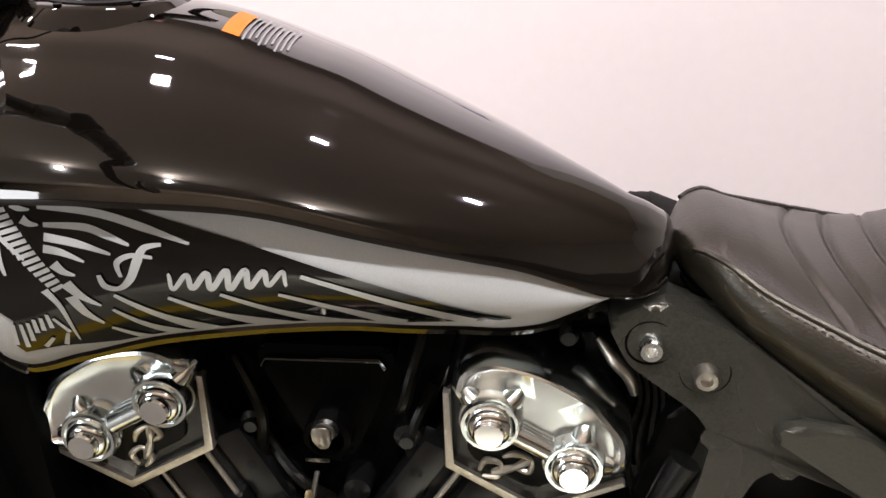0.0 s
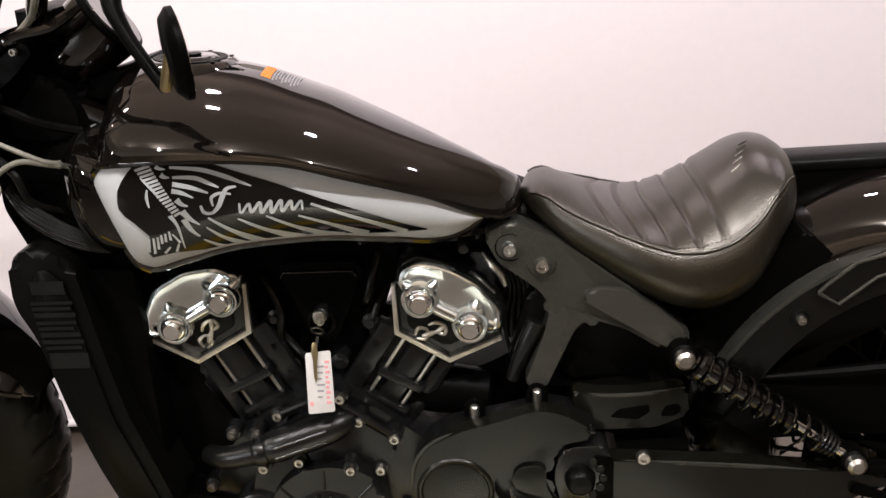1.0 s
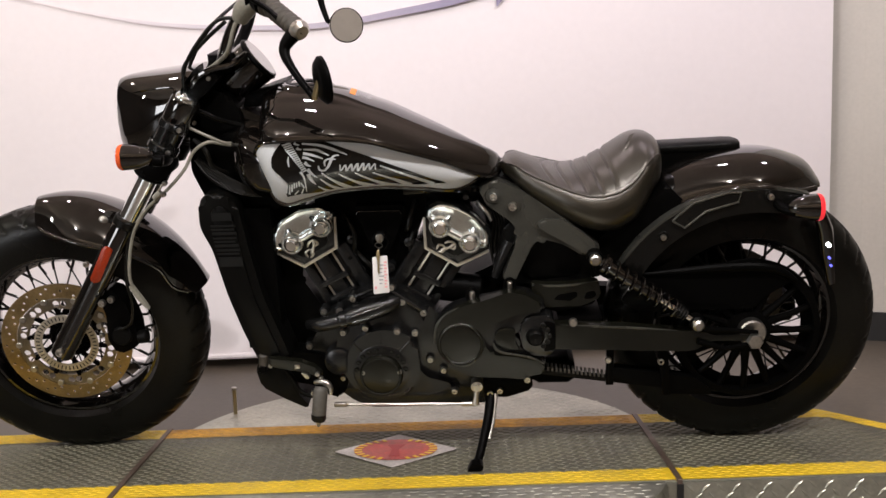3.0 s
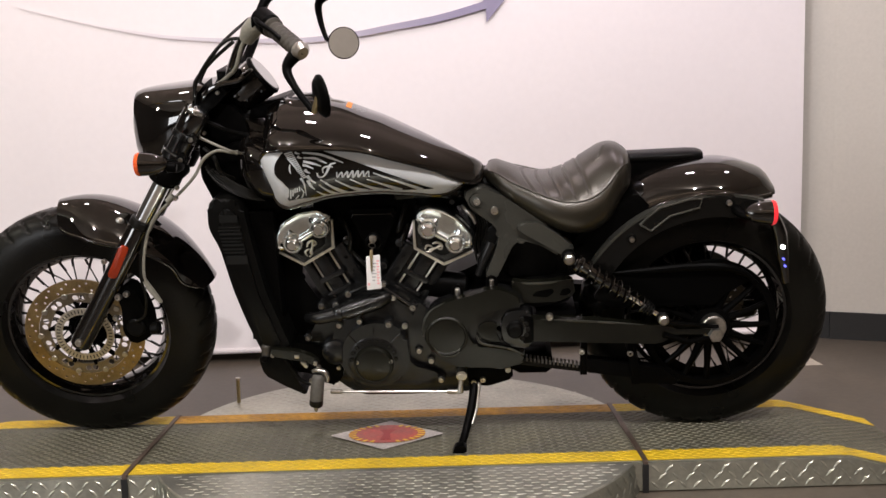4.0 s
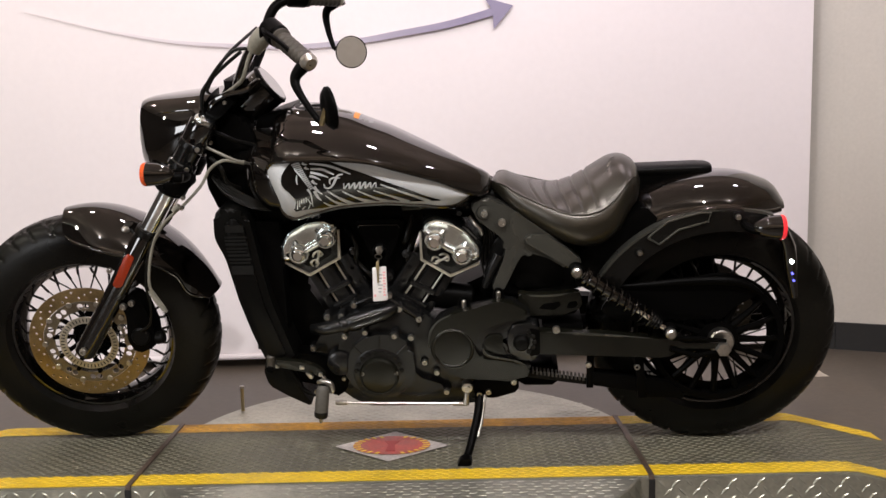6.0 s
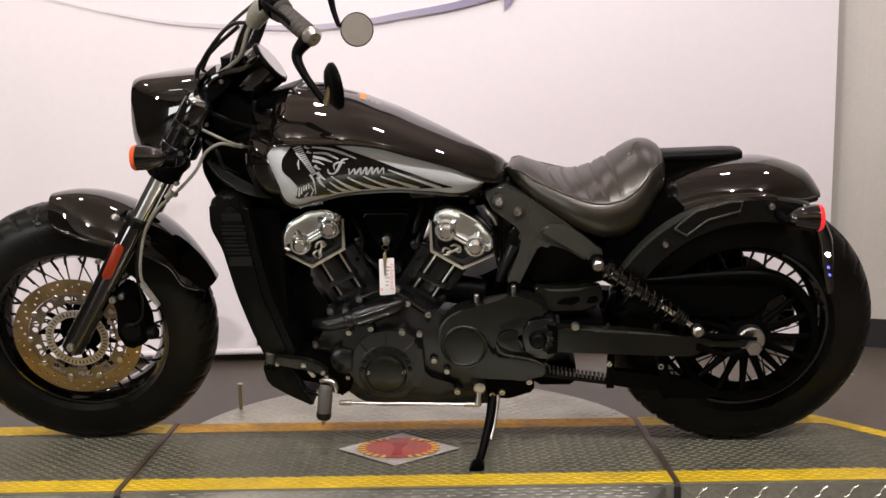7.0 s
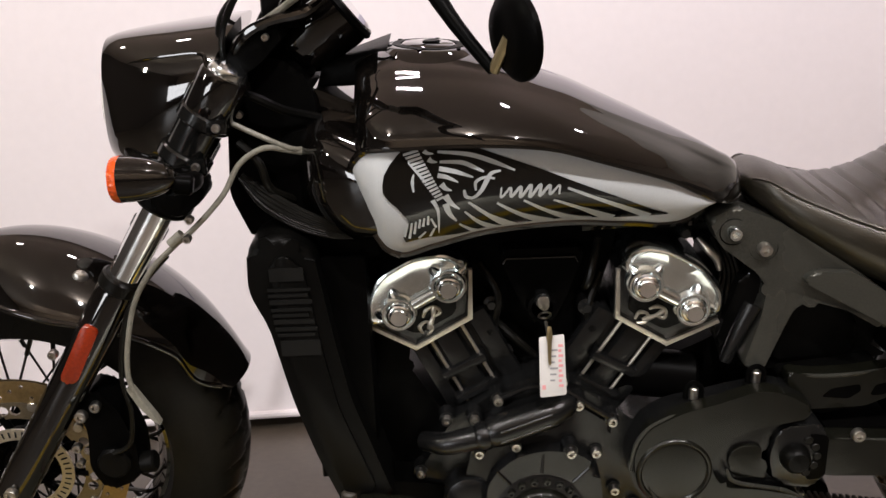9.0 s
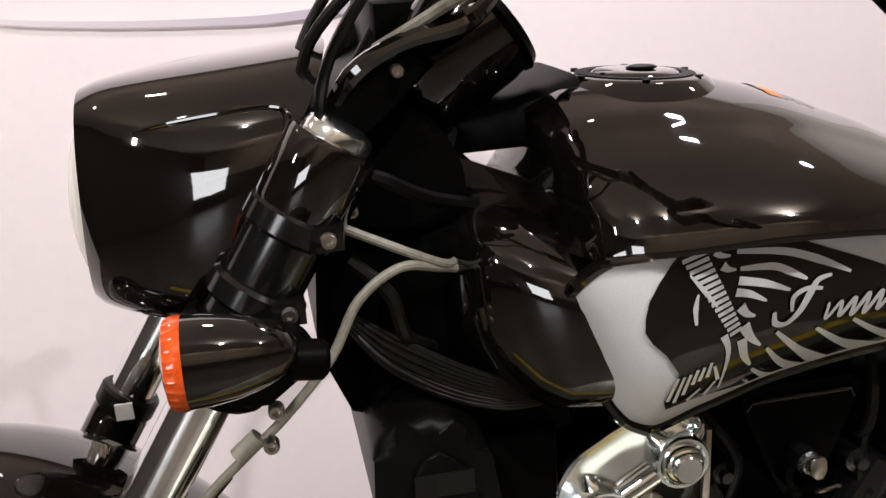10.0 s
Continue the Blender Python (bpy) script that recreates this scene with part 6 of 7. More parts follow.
# coolant pipe and its housing
part("coolant_pipe", tube([(-0.205, -0.120, 0.362), (-0.175, -0.146, 0.372), (-0.125, -0.150, 0.384), (-0.11, -0.150, 0.388)], [0.014, 0.0165, 0.017, 0.017], 16, smooth=4), ENGINE, CASE, "dark metal coolant pipe")
part("coolant_collar", tube([(-0.132, -0.150, 0.382), (-0.128, -0.150, 0.383), (-0.118, -0.150, 0.386), (-0.114, -0.150, 0.387)], [0.018, 0.0205, 0.0205, 0.018], 18), ENGINE, CASE)
part("coolant_housing", tube([(-0.115, -0.146, 0.386), (-0.10, -0.146, 0.391), (-0.03, -0.140, 0.412), (0.0, -0.125, 0.42)], [0.019, 0.0235, 0.022, 0.014], 18, smooth=4), ENGINE, CASE, "ribbed black coolant housing")
for k in (-1, 1):
    part("housing_rib", rod((-0.10, -0.168, 0.391 + k * 0.008), (-0.03, -0.161, 0.412 + k * 0.008), 0.0022, 6), ENGINE, CASE)
# between the cylinders: throttle body, ignition lock, hanging key and tag
air = part("intake_cover", prism(round_outline([(-0.090, 0.626), (0.020, 0.626), (0.022, 0.612), (-0.004, 0.545), (-0.022, 0.51), (-0.045, 0.51), (-0.064, 0.545), (-0.092, 0.612)], 0.008), -0.070, 0.06, 0.006), MATTE, BIKE, "black tapered intake cover")
part("cover_edge", tube([(-0.088, -0.072, 0.606), (-0.084, -0.073, 0.614), (0.010, -0.073, 0.614), (0.014, -0.072, 0.606)], 0.0022, 8), PAINT, air)
part("ignition_lock", revolve([(0.00002, -0.092), (0.009, -0.092), (0.0115, -0.089), (0.0115, -0.07)], (-0.036, 0, 0.556), 24), ENGINE, air, "worn ignition lock")
part("lock_face", revolve([(0.0060, -0.0925), (0.0065, -0.0940), (0.0085, -0.0940), (0.0092, -0.0920)], (-0.036, 0, 0.556), 24), STEEL, air)
part("lock_ring", revolve([(0.015, -0.088), (0.020, -0.086), (0.021, -0.07)], (-0.036, 0, 0.545), 24), MATTE, air)
for x, z, r in ((-0.105, 0.545, 0.011), (-0.108, 0.505, 0.010), (0.028, 0.535, 0.012), (0.035, 0.505, 0.011), (-0.088, 0.47, 0.013), (0.02, 0.47, 0.013), (-0.02, 0.475, 0.012)):
    part("hose_fitting", revolve([(0.00002, -0.075), (r * 0.5, -0.075), (r * 0.5, -0.068), (r, -0.066), (r * 1.15, -0.04)], (x, 0, z), 16), ENGINE, air)
part("plug_lead", tube([(0.045, -0.05, 0.63), (0.035, -0.07, 0.60), (0.028, -0.075, 0.575), (0.022, -0.07, 0.565)], [0.005, 0.006, 0.006, 0.004], 10, smooth=5), RUBBER, air, "black plug lead")
for pts in ([(-0.12, -0.05, 0.60), (-0.095, -0.07, 0.56), (-0.10, -0.06, 0.50), (-0.07, -0.05, 0.45)], [(0.05, -0.05, 0.58), (0.03, -0.065, 0.53), (0.04, -0.06, 0.47), (0.01, -0.05, 0.44)], [(-0.11, -0.04, 0.52), (-0.07, -0.07, 0.49), (-0.045, -0.06, 0.46)]):
    part("hose", tube(pts, 0.0055, 8, smooth=6), RUBBER, air)

KEY = thing("key_tag", "white hanging key tag with red print on a ring", "key tag")
KEY.parent = None
KEY.matrix_world = Matrix.Translation((0, 0.2, 0)) @ Matrix.Rotation(radians(12), 4, "X") @ Matrix.Identity(4)
bm = bmesh.new()
ringp = [(-0.036 + 0.008 * math.cos(a), -0.118 - 0.012 * math.sin(a), 0.548 + 0.010 * math.sin(a)) for a in np.linspace(0, 2 * math.pi, 25)]
tube(ringp, 0.0014, 6, bm)
part("key_ring", bm, STEEL, KEY, "thin steel ring")
part("key_bow", prism(round_outline([(-0.044, 0.568), (-0.029, 0.569), (-0.028, 0.552), (-0.034, 0.546), (-0.043, 0.552)], 0.005), -0.1035, -0.100, 0.001), STEEL, KEY, "worn steel key")
part("key_blade", rod((-0.0355, -0.124, 0.541), (-0.0345, -0.153, 0.531), 0.0022, 8), STEEL, KEY)
key = prism(round_outline([(-0.0365, 0.548), (-0.0315, 0.548), (-0.0300, 0.534), (-0.0315, 0.526), (-0.0325, 0.498), (-0.0345, 0.494), (-0.0365, 0.500), (-0.0370, 0.526), (-0.0385, 0.534)], 0.002), -0.1560, -0.1545, 0.0004)
bmesh.ops.rotate(key, verts=key.verts, cent=(0, -0.150, 0.545), matrix=Matrix.Rotation(radians(-12), 3, "X"))
part("key_shank", key, GOLD, KEY, "worn brass key")
card = part("card", prism(round_outline([(-0.0475, 0.484), (-0.0145, 0.487), (-0.0125, 0.405), (-0.0475, 0.402)], 0.003), -0.1080, -0.1065, 0.0004), LABEL, KEY, "white plastic tag")
for k in range(9):
    part("print_line", box((-0.0225, -0.1086, 0.416 + k * 0.0068), (-0.0165 - 0.002 * (k % 2), -0.1079, 0.4195 + k * 0.0068), 0), INK_RED, KEY, "red print")
for k in range(6):
    part("print_line", box((-0.034, -0.1086, 0.424 + k * 0.0082), (-0.0275 + 0.002 * (k % 3), -0.1079, 0.4265 + k * 0.0082), 0), INK_GREY, KEY, "grey print")
part("print_mark", box((-0.0445, -0.1086, 0.413), (-0.0400, -0.1079, 0.419), 0), INK_RED, KEY)

# the tag hangs plumb although the machine leans
for o in KEY.children:
    if o.name.split(".")[0] in ("card", "print_line", "print_mark"):
        o.data.transform(Matrix.Translation((0, -0.153, 0.535)) @ Matrix.Rotation(radians(-12), 4, "X") @ Matrix.Translation((0, 0.107, -0.486)))

# dark masses deep between the cylinders and the frame
part("airbox", prism(round_outline([(-0.19, 0.665), (0.075, 0.672), (0.065, 0.60), (0.03, 0.50), (0.0, 0.44), (-0.07, 0.44), (-0.10, 0.50), (-0.15, 0.56), (-0.18, 0.60)], 0.01), -0.040, 0.07, 0.006), MATTE, BIKE, "black airbox")
part("front_frame", prism(round_outline([(-0.32, 0.66), (-0.235, 0.655), (-0.20, 0.62), (-0.225, 0.45), (-0.17, 0.36), (-0.20, 0.24), (-0.31, 0.26)], 0.01), -0.060, 0.09, 0.006), MATTE, BIKE, "black front frame casting")
part("rear_frame", prism(round_outline([(0.12, 0.672), (0.25, 0.68), (0.33, 0.60), (0.34, 0.42), (0.30, 0.36), (0.15, 0.38), (0.12, 0.42), (0.20, 0.455), (0.235, 0.475), (0.205, 0.50), (0.215, 0.58), (0.16, 0.645)], 0.01), -0.030, 0.08, 0.006), MATTE, BIKE, "black rear frame casting")
part("starter_motor", rod((0.06, -0.04, 0.425), (0.19, -0.04, 0.405), 0.036, 24, bevel=0.006), MATTE, BIKE, "black starter motor")

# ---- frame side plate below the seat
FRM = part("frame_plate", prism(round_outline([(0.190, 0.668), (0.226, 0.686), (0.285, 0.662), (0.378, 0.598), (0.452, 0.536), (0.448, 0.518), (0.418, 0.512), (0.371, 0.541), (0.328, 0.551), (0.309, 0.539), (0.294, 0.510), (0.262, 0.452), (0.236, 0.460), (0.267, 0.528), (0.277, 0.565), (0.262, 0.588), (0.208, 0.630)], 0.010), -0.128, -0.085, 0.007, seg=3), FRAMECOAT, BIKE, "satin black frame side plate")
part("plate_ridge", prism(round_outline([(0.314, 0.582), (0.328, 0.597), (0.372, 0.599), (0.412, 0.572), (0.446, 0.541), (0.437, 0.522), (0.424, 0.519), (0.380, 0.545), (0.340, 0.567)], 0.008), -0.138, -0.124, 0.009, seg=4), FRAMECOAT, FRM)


def narrow(ob):
    """Draws the plate's upper end in towards the tank."""
    for v in ob.data.vertices:
        f = min(max((0.42 - v.co.x) / 0.16, 0), 1)
        f = f * f * (3 - 2 * f) * min(max((v.co.z - 0.44) / 0.12, 0), 1)
        v.co.y += 0.046 * f
        v.co.z -= 0.006 * f
        v.co.x -= 0.003 * f


for o in (FRM, *FRM.children):
    narrow(o)
for x, z, m in ((0.224, 0.650, POLISHED), (0.266, 0.626, STEEL)):
    narrow(part("plate_bolt_well", revolve([(0.010, -0.1275), (0.0165, -0.1275), (0.019, -0.129), (0.0195, -0.126)], (x, 0, z), 24), MATTE, FRM))
    narrow(part("plate_bolt", bolt(x, z, -0.126, 0.0096, 0.016), m, FRM, "bright frame bolt"))
part("frame_plate", prism(round_outline([(0.190, 0.668), (0.226, 0.686), (0.285, 0.662), (0.378, 0.598), (0.452, 0.536), (0.418, 0.512), (0.318, 0.560), (0.248, 0.455), (0.226, 0.462), (0.268, 0.553), (0.208, 0.630)], 0.010), 0.085, 0.128, 0.007), MATTE, BIKE, "satin black frame side plate")
inn = part("side_cover", prism(round_outline([(0.245, 0.57), (0.33, 0.60), (0.43, 0.54), (0.45, 0.50), (0.47, 0.44), (0.33, 0.42), (0.24, 0.43), (0.215, 0.47)], 0.012), -0.058, 0.09, 0.008), PLASTIC, BIKE, "dark plastic side cover")
part("cover_step", prism(round_outline([(0.285, 0.50), (0.31, 0.532), (0.35, 0.535), (0.41, 0.505), (0.415, 0.45), (0.29, 0.44)], 0.014), -0.064, -0.056, 0.004), PLASTIC, inn)
part("under_seat", prism(round_outline([(0.21, 0.69), (0.26, 0.69), (0.36, 0.61), (0.46, 0.57), (0.58, 0.62), (0.60, 0.56), (0.52, 0.47), (0.30, 0.50), (0.20, 0.62)], 0.01), -0.030, 0.05, 0.006), MATTE, BIKE, "black under-seat tray")
part("tail_frame", prism(round_outline([(0.45, 0.54), (0.52, 0.60), (0.60, 0.66), (0.64, 0.62), (0.56, 0.52), (0.50, 0.44), (0.44, 0.46)], 0.01), -0.095, 0.095, 0.006), MATTE, BIKE)
part("backbone", tube([(-0.36, 0, 0.80), (-0.2, 0, 0.70), (0.05, 0, 0.66), (0.25, 0, 0.655)], 0.045, 14, smooth=4), MATTE, BIKE)
part("cross_frame", tube([(0.02, -0.055, 0.655), (0.10, -0.055, 0.660), (0.16, -0.045, 0.655), (0.20, -0.03, 0.655)], [0.012, 0.014, 0.014, 0.012], 10, smooth=4), PAINT, FRM)
part("frame_lug", revolve([(0.00002, -0.074), (0.006, -0.074), (0.0075, -0.071), (0.0075, -0.03)], (0.160, 0, 0.640), 20), ENGINE, FRM, "dark frame lug")
part("coil_hose", tube([(0.185, -0.040, 0.622), (0.198, -0.052, 0.608), (0.209, -0.054, 0.596), (0.215, -0.052, 0.578)], [0.004, 0.006, 0.006, 0.004], 12, smooth=4), STEEL, FRM, "bright braided hose")
for k in range(5):
    part("wiring", tube([(0.20 + 0.008 * k, -0.025 - 0.004 * (k % 2), 0.625 - 0.006 * k), (0.222 + 0.006 * k, -0.034, 0.57), (0.212 + 0.01 * k, -0.04, 0.51), (0.228 + 0.008 * k, -0.05, 0.44)], 0.0035, 6, smooth=5), RUBBER, FRM)
part("brake_pedal_arm", tube([(0.254, -0.085, 0.538), (0.236, -0.09, 0.50), (0.220, -0.09, 0.455)], [0.014, 0.011, 0.009], 12, smooth=4), ENGINE, FRM)

# ---- final drive: pulley cover, pivot, swingarm, belt and guards
PCV = part("pulley_cover", prism(round_outline([(0.076, 0.325), (0.084, 0.362), (0.105, 0.392), (0.135, 0.408), (0.185, 0.418), (0.283, 0.440), (0.330, 0.408), (0.327, 0.390), (0.290, 0.378), (0.262, 0.352), (0.262, 0.315), (0.288, 0.290), (0.328, 0.278), (0.333, 0.255), (0.318, 0.240), (0.276, 0.222), (0.20, 0.236), (0.125, 0.253), (0.092, 0.280)], 0.014), -0.144, -0.10, 0.008, seg=3), ENGINE, BIKE, "satin black drive pulley cover")
part("cover_band", prism(round_outline([(0.083, 0.34), (0.088, 0.365), (0.102, 0.390), (0.147, 0.414), (0.196, 0.427), (0.25, 0.445), (0.285, 0.438), (0.323, 0.414), (0.316, 0.399), (0.249, 0.386), (0.204, 0.365), (0.188, 0.327), (0.207, 0.293), (0.261, 0.288), (0.32, 0.274), (0.332, 0.246), (0.27, 0.234), (0.16, 0.240), (0.111, 0.266), (0.09, 0.30)], 0.018, 6), -0.160, -0.135, 0.0115, seg=4), SATIN, PCV, "raised satin black band")
part("cover_disc", revolve([(0.00002, -0.1612), (0.041, -0.1612), (0.0445, -0.1606), (0.046, -0.158)], (0.139, 0, 0.322), 48), SATIN, PCV)
part("cover_disc_ring", revolve([(0.0445, -0.1605), (0.047, -0.1635), (0.049, -0.1640), (0.051, -0.1630), (0.053, -0.1595)], (0.139, 0, 0.322), 56), SATIN, PCV)
part("cover_pocket", prism(round_outline([(0.218, 0.345), (0.235, 0.354), (0.262, 0.353), (0.262, 0.312), (0.275, 0.300), (0.228, 0.304), (0.216, 0.322)], 0.010), -0.150, -0.140, 0.0045, seg=3), SATIN, PCV)
# paler beads paint the highlights along the cover's rounded edges
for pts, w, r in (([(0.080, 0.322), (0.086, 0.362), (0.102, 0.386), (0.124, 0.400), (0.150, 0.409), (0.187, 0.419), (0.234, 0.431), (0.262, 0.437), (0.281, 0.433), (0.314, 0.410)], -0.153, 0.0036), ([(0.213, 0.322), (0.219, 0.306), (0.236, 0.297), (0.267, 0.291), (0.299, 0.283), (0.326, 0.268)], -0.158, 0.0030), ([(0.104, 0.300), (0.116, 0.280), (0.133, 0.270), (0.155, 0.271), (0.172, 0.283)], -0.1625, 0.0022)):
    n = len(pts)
    part("worn_edge", tube([(x, w, z) for x, z in pts], [r * (0.35 if k in (0, n - 1) else 1.0) for k in range(n)], 8, smooth=4), FRAMECOAT, PCV, "painted highlight along the edge of the cover")
for x, z in ((0.168, 0.424), (0.252, 0.446)):
    part("cover_bolt", rod((x, -0.128, z - 0.006), (x, -0.128, z + 0.012), 0.0065, 12, bevel=0.0015), STEEL, PCV, "bright cover bolt")
    part("bolt_loop", tube([(x - 0.011, -0.128, z - 0.004), (x - 0.010, -0.128, z + 0.012), (x, -0.128, z + 0.019), (x + 0.010, -0.128, z + 0.012), (x + 0.011, -0.128, z - 0.004)], 0.0035, 8, smooth=4), MATTE, PCV)
SWG = part("swingarm", prism(round_outline([(0.335, 0.360), (0.36, 0.358), (0.50, 0.350), (0.645, 0.336), (0.675, 0.340), (0.70, 0.326), (0.80, 0.326), (0.80, 0.310), (0.70, 0.312), (0.665, 0.290), (0.64, 0.288), (0.36, 0.300), (0.335, 0.305)], 0.010), -0.150, -0.118, 0.010, seg=4), SATIN, BIKE, "satin black swingarm")
part("swingarm", prism(round_outline([(0.335, 0.360), (0.645, 0.336), (0.80, 0.335), (0.835, 0.318), (0.80, 0.298), (0.64, 0.288), (0.335, 0.305)], 0.010), 0.110, 0.145, 0.006), MATTE, BIKE, "satin black swingarm")
# a pale bead painted in as the highlight on the swingarm's top edge
part("worn_edge", tube([(0.356, -0.146, 0.357), (0.44, -0.147, 0.352), (0.54, -0.147, 0.345), (0.64, -0.147, 0.335)], [0.001, 0.0034, 0.0034, 0.001], 8, smooth=4), FRAMECOAT, SWG, "painted highlight along the upper edge")
part("pivot_plate", prism(round_outline([(0.283, 0.382), (0.345, 0.385), (0.352, 0.335), (0.345, 0.282), (0.283, 0.29), (0.272, 0.335)], 0.014), -0.152, -0.10, 0.006), ENGINE, SWG)
part("pivot_cap", revolve([(0.00002, -0.172), (0.014, -0.171), (0.019, -0.166), (0.021, -0.155), (0.021, -0.15)], (0.307, 0, 0.335), 28), PLASTIC, SWG, "domed pivot cap")
for k in range(5):
    a = radians(-56 + 28 * k)
    part("pivot_notch", rod((0.307 + 0.031 * math.cos(a), -0.155, 0.335 + 0.031 * math.sin(a)), (0.307 + 0.031 * math.cos(a), -0.150, 0.335 + 0.031 * math.sin(a)), 0.006, 12, bevel=0.001), RUBBER, SWG)
part("pivot_flange", prism(round_outline([(0.325, 0.372), (0.352, 0.366), (0.352, 0.300), (0.325, 0.296), (0.336, 0.335)], 0.006), -0.154, -0.149, 0.002), MATTE, SWG)
part("swing_bolt", bolt(0.391, 0.367, -0.150, 0.0095, 0.01), STEEL, SWG)
for z0, z1, sl in ((0.335, 0.346, 0.0), (0.305, 0.312, 0.0)):
    part("axle_fork", tube([(0.668, -0.152, z0 + 0.008), (0.73, -0.153, z0 + (0.004 if z0 > 0.32 else -0.012)), (0.80, -0.148, 0.318 + (0.012 if z0 > 0.32 else -0.012))], [0.008, 0.0065, 0.005], 8), MATTE, SWG)
# belt and guards
part("drive_belt", tube([(0.16, -0.11, 0.262), (0.333, -0.11, 0.226), (0.50, -0.105, 0.199), (0.76, -0.098, 0.163)], 0.009, 8), RUBBER, BIKE, "black toothed drive belt")
for k in range(16):
    t = k / 15
    x, z = 0.335 + 0.145 * t, 0.238 - 0.023 * t
    part("belt_tooth", box((x, -0.122, z - 0.006), (x + 0.0045, -0.096, z + 0.0035), 0.001), mat("belt_tooth_rubber", (0.05, 0.045, 0.037), 0.6, 0, 0, 0.2, 80), BIKE)
part("belt_guard", tube([(0.535, -0.118, 0.462), (0.62, -0.12, 0.468), (0.72, -0.122, 0.476), (0.80, -0.122, 0.476), (0.85, -0.122, 0.464), (0.885, -0.122, 0.440)], [0.003, 0.008, 0.011, 0.011, 0.009, 0.004], 10, smooth=6), MATTE, BIKE, "curved black belt guard")
part("guard_skirt", prism(round_outline([(0.54, 0.462), (0.72, 0.474), (0.80, 0.475), (0.88, 0.44), (0.815, 0.40), (0.80, 0.375), (0.66, 0.375), (0.55, 0.37), (0.50, 0.40)], 0.01), -0.118, -0.108, 0.002), MATTE, BIKE)
part("lower_guard", prism(round_outline([(0.480, 0.240), (0.60, 0.222), (0.672, 0.210), (0.705, 0.185), (0.715, 0.166), (0.615, 0.170), (0.60, 0.186), (0.485, 0.203)], 0.008), -0.128, -0.10, 0.004), MATTE, BIKE, "black lower belt guard")
part("guard_bracket", box((0.470, -0.128, 0.195), (0.487, -0.11, 0.285), 0.003), MATTE, BIKE)
for x, z in ((0.473, 0.262), (0.592, 0.255)):
    part("guard_bolt", bolt(x, z, -0.128, 0.0075, 0.009), STEEL, BIKE)
part("guard_arm", prism(round_outline([(0.585, 0.29), (0.605, 0.29), (0.62, 0.17), (0.598, 0.17)], 0.004), -0.133, -0.126, 0.002), MATTE, BIKE)
BRK = part("side_bracket", prism(round_outline([(0.300, 0.448), (0.339, 0.441), (0.393, 0.442), (0.451, 0.450), (0.457, 0.410), (0.412, 0.391), (0.339, 0.389), (0.306, 0.389)], 0.008), -0.118, -0.09, 0.006, seg=3), SATIN, BIKE, "satin black side bracket with dark slots")
# the bracket's upper highlight, painted as a paler bead
part("worn_edge", tube([(0.302, -0.115, 0.446), (0.339, -0.116, 0.440), (0.393, -0.116, 0.441), (0.450, -0.115, 0.449)], [0.001, 0.003, 0.003, 0.001], 8, smooth=4), FRAMECOAT, BRK, "painted highlight along the upper edge")
part("bracket_slot", prism(round_outline([(0.350, 0.408), (0.362, 0.420), (0.402, 0.426), (0.404, 0.415), (0.388, 0.404)], 0.004), -0.1186, -0.116, 0), MATTE, BRK)
part("bracket_slot", prism(round_outline([(0.418, 0.408), (0.424, 0.424), (0.442, 0.427), (0.446, 0.416), (0.436, 0.408)], 0.004), -0.1186, -0.116, 0), MATTE, BRK)
part("engine_mount", prism(round_outline([(0.30, 0.43), (0.44, 0.445), (0.45, 0.39), (0.36, 0.37), (0.30, 0.39)], 0.01), -0.10, 0.09, 0.006), PLASTIC, BIKE)
part("exhaust_box", loft([oval((x, 0.195), 0.06, hh, 0.0, 0.5, 20) for x, hh in ((0.30, 0.02), (0.32, 0.035), (0.39, 0.035), (0.405, 0.02))]), MATTE, BIKE, "black exhaust box")
part("swing_cross", box((0.36, -0.12, 0.30), (0.46, 0.115, 0.36), 0.01), MATTE, BIKE)


# ---- shock absorbers
def shock(w):
    a, b = Vector((0.437, w, 0.518)), Vector((0.664, w, 0.358))
    d = b - a
    s = part("shock_absorber", tube([a + d * 0.06, a + d * 0.08, a + d * 0.62, a + d * 0.64], [0.011, 0.014, 0.014, 0.011], 18), PAINT, BIKE, "black coil-over shock absorber")
    part("shock_rod", rod(a + d * 0.6, a + d * 0.97, 0.007, 12), CHROME, s)
    u = d.orthogonal().normalized()
    v = d.normalized().cross(u)
    pts = [a + d * (0.10 + 0.68 * k / 102) + (u * math.cos(k * 2 * math.pi / 12) + v * math.sin(k * 2 * math.pi / 12)) * 0.0210 for k in range(103)]
    part("coil_spring", tube(pts, 0.0024, 8), PAINT, s, "gloss black coil spring")
    for k in range(4):
        part("preload_ring", rod(a + d * (0.785 + 0.028 * k), a + d * (0.803 + 0.028 * k), 0.0205 - 0.0015 * k, 20, bevel=0.002), FORK, s, "dark adjuster ring")
    part("shock_collar", rod(a + d * 0.07, a + d * 0.115, 0.024, 20, bevel=0.003), PAINT, s)
    for p in (a, b):
        part("shock_eye", rod(p + Vector((0, -0.012, 0)), p + Vector((0, 0.02, 0)), 0.017, 22, bevel=0.003), MATTE, s)
        part("shock_bolt", revolve([(0.00002, -0.026), (0.008, -0.026), (0.0125, -0.022), (0.0135, -0.012)], tuple(p), 20), STEEL, s, "bright domed bolt")


shock(-0.150)
shock(0.150)

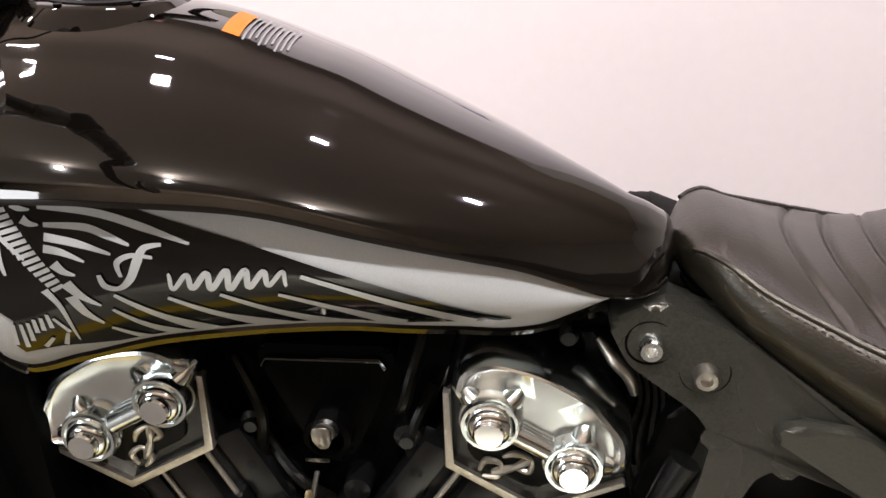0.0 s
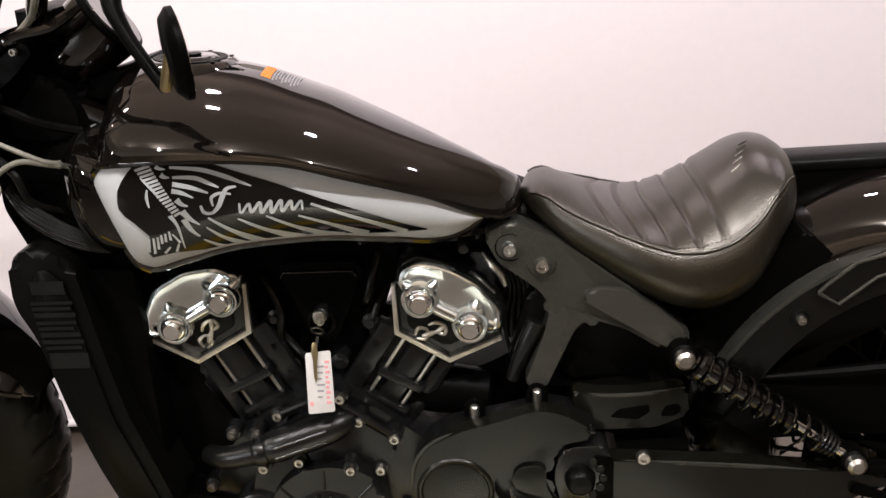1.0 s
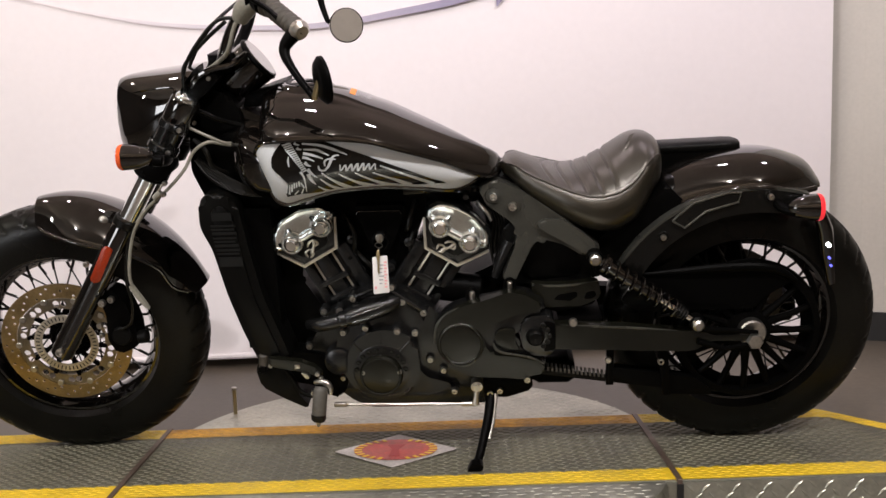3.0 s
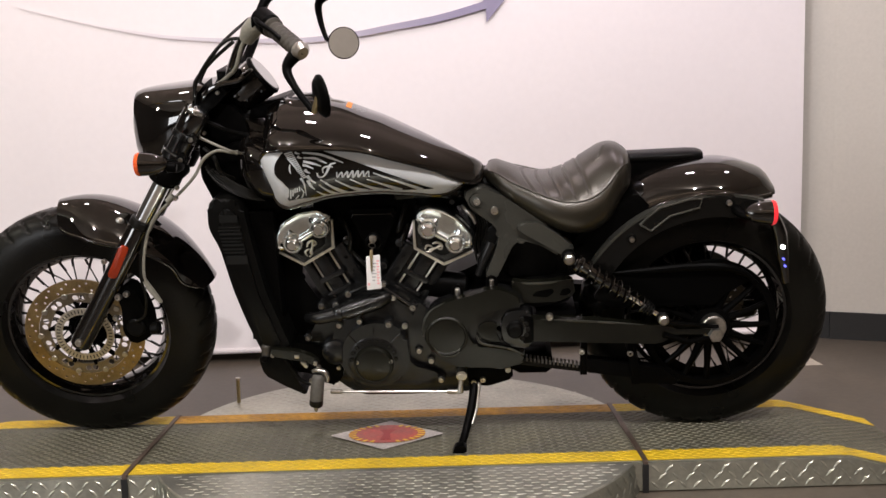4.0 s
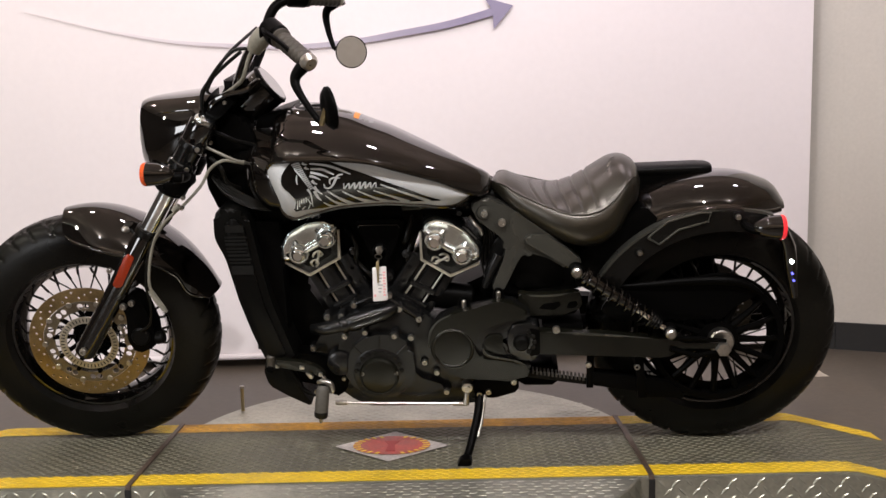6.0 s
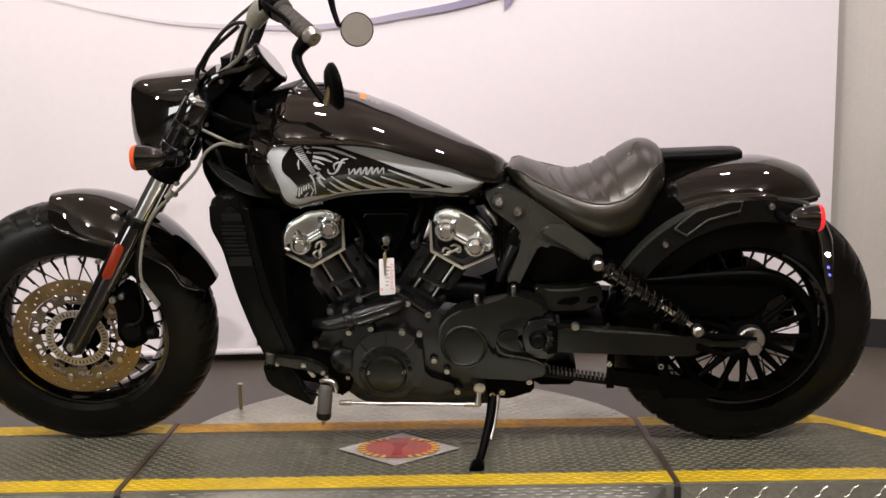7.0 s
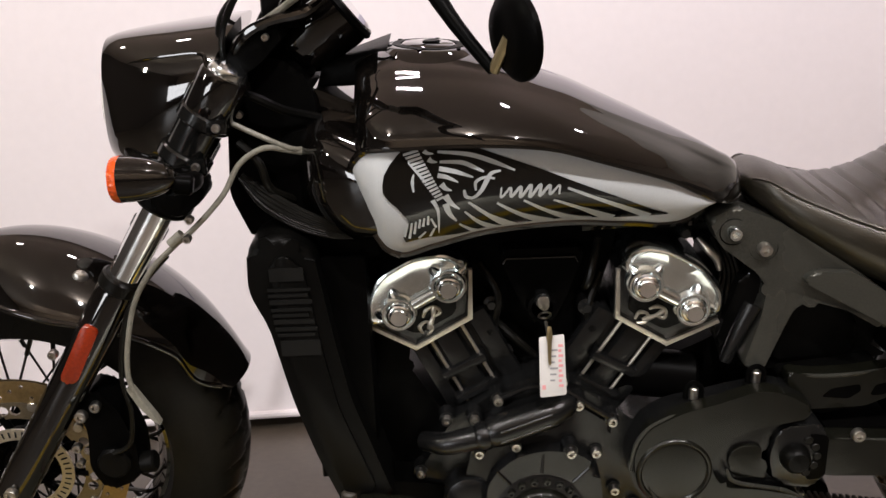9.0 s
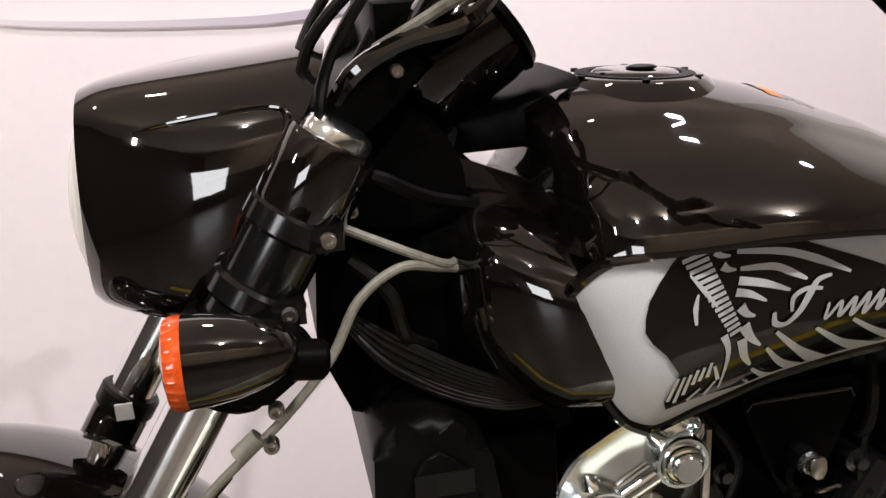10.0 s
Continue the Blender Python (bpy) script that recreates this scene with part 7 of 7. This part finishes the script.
# ---- foot controls and side stand
FTC = part("foot_control", prism(round_outline([(-0.318, 0.300), (-0.262, 0.292), (-0.200, 0.285), (-0.150, 0.270), (-0.128, 0.238), (-0.130, 0.200), (-0.146, 0.172), (-0.170, 0.168), (-0.190, 0.190), (-0.215, 0.205), (-0.262, 0.212), (-0.318, 0.222)], 0.014), -0.112, 0.10, 0.010, seg=3), MATTE, BIKE, "black forward control housing")
part("shin_guard", prism(round_outline([(-0.336, 0.258), (-0.331, 0.236), (-0.326, 0.216), (-0.275, 0.184), (-0.226, 0.159), (-0.221, 0.166), (-0.240, 0.192), (-0.258, 0.235), (-0.282, 0.282), (-0.325, 0.290)], 0.008), -0.142, 0.12, 0.008, seg=3), PLASTIC, FTC)
part("guard_fold", tube([(-0.278, -0.143, 0.278), (-0.254, -0.145, 0.238), (-0.238, -0.145, 0.206), (-0.212, -0.145, 0.192), (-0.190, -0.148, 0.190)], [0.004, 0.006, 0.006, 0.005, 0.004], 10, smooth=4), PLASTIC, FTC)
part("control_boss", tube([(-0.313, -0.150, 0.304), (-0.3135, -0.150, 0.301), (-0.315, -0.150, 0.274), (-0.315, -0.150, 0.272)], [0.008, 0.011, 0.011, 0.008], 18), GRIP, FTC, "dull grey control boss")
part("boss_eye", rod((-0.316, -0.164, 0.270), (-0.316, -0.140, 0.270), 0.0095, 16, bevel=0.002), MATTE, FTC)
part("control_link", prism(round_outline([(-0.300, 0.300), (-0.282, 0.298), (-0.232, 0.292), (-0.196, 0.278), (-0.176, 0.258), (-0.186, 0.250), (-0.214, 0.264), (-0.250, 0.270), (-0.296, 0.280)], 0.007), -0.168, -0.150, 0.006, seg=3), SATIN, FTC, "satin control arm")
part("link_cap", box((-0.2395, -0.1715, 0.274), (-0.2275, -0.166, 0.284), 0.002), STEEL, FTC, "pale square cap")
part("link_lug", prism(round_outline([(-0.226, 0.266), (-0.212, 0.263), (-0.206, 0.252), (-0.214, 0.249)], 0.003), -0.174, -0.160, 0.002), STEEL, FTC, "bright lug")
for x, z, w in ((-0.298, 0.276, -0.150), (-0.188, 0.262, -0.170), (-0.180, 0.252, -0.172), (-0.203, 0.212, -0.165), (-0.194, 0.214, -0.165), (-0.140, 0.222, -0.114)):
    part("control_bolt", bolt(x, z, w, 0.0055, 0.008), STEEL, FTC)
part("foot_peg", tube([(-0.181, -0.185, 0.236), (-0.1815, -0.187, 0.232), (-0.182, -0.189, 0.226), (-0.187, -0.205, 0.176), (-0.1875, -0.2055, 0.174)], [0.011, 0.015, 0.0165, 0.0165, 0.0155], 20), PEG, FTC, "grey rubber foot peg")
part("peg_end", tube([(-0.1872, -0.205, 0.177), (-0.188, -0.207, 0.166), (-0.1885, -0.208, 0.161), (-0.189, -0.2085, 0.159)], [0.0172, 0.0172, 0.014, 0.008], 20), RUBBER, FTC, "black rubber peg end")
part("peg_feeler", tube([(-0.1885, -0.208, 0.161), (-0.189, -0.209, 0.150), (-0.189, -0.209, 0.147)], [0.006, 0.0045, 0.002], 12), STEEL, FTC)
part("peg_bracket", tube([(-0.196, -0.172, 0.240), (-0.180, -0.178, 0.245), (-0.166, -0.180, 0.240), (-0.160, -0.182, 0.228), (-0.161, -0.184, 0.216)], [0.005, 0.007, 0.008, 0.007, 0.005], 12, smooth=4), STEEL, FTC, "bright bent peg bracket")
part("shift_rod", rod((-0.150, -0.150, 0.171), (0.168, -0.150, 0.166), 0.0034, 10), STEEL, FTC, "thin bright shift rod")
for a, b in (((-0.160, -0.150, 0.1715), (-0.130, -0.150, 0.1708)), ((0.135, -0.150, 0.1665), (0.172, -0.150, 0.166))):
    part("rod_end", rod(a, b, 0.0062, 12, bevel=0.0015), STEEL, FTC)
part("shift_lever", tube([(0.168, -0.152, 0.166), (0.170, -0.150, 0.187), (0.172, -0.140, 0.208)], [0.009, 0.006, 0.010], 12), STEEL, FTC, "bright shift lever")
part("shift_hub", revolve([(0.00002, -0.156), (0.008, -0.156), (0.008, -0.150), (0.0135, -0.149), (0.0135, -0.12)], (0.172, 0, 0.208), 18), STEEL, FTC)
STD = part("side_stand", tube([(0.205, -0.105, 0.185), (0.198, -0.150, 0.14), (0.180, -0.205, 0.085), (0.166, -0.245, 0.058)], [0.014, 0.011, 0.010, 0.010], 14, smooth=4), MATTE, BIKE, "black side stand")
part("stand_foot", prism(round_outline([(0.146, 0.052), (0.180, 0.056), (0.184, 0.066), (0.176, 0.076), (0.154, 0.072)], 0.005), -0.262, -0.238, 0.004), MATTE, STD)
part("stand_spring", tube([(0.215, -0.12, 0.175), (0.205, -0.16, 0.12), (0.195, -0.19, 0.095)], 0.006, 10), STEEL, STD)
part("stand_bracket", prism(round_outline([(0.185, 0.215), (0.30, 0.225), (0.302, 0.185), (0.24, 0.165), (0.19, 0.170)], 0.010), -0.12, -0.06, 0.006), MATTE, STD)
for x, z in ((0.202, 0.178), (0.225, 0.185), (0.289, 0.212)):
    part("stand_bolt", bolt(x, z, -0.12, 0.0075, 0.009), STEEL, STD)
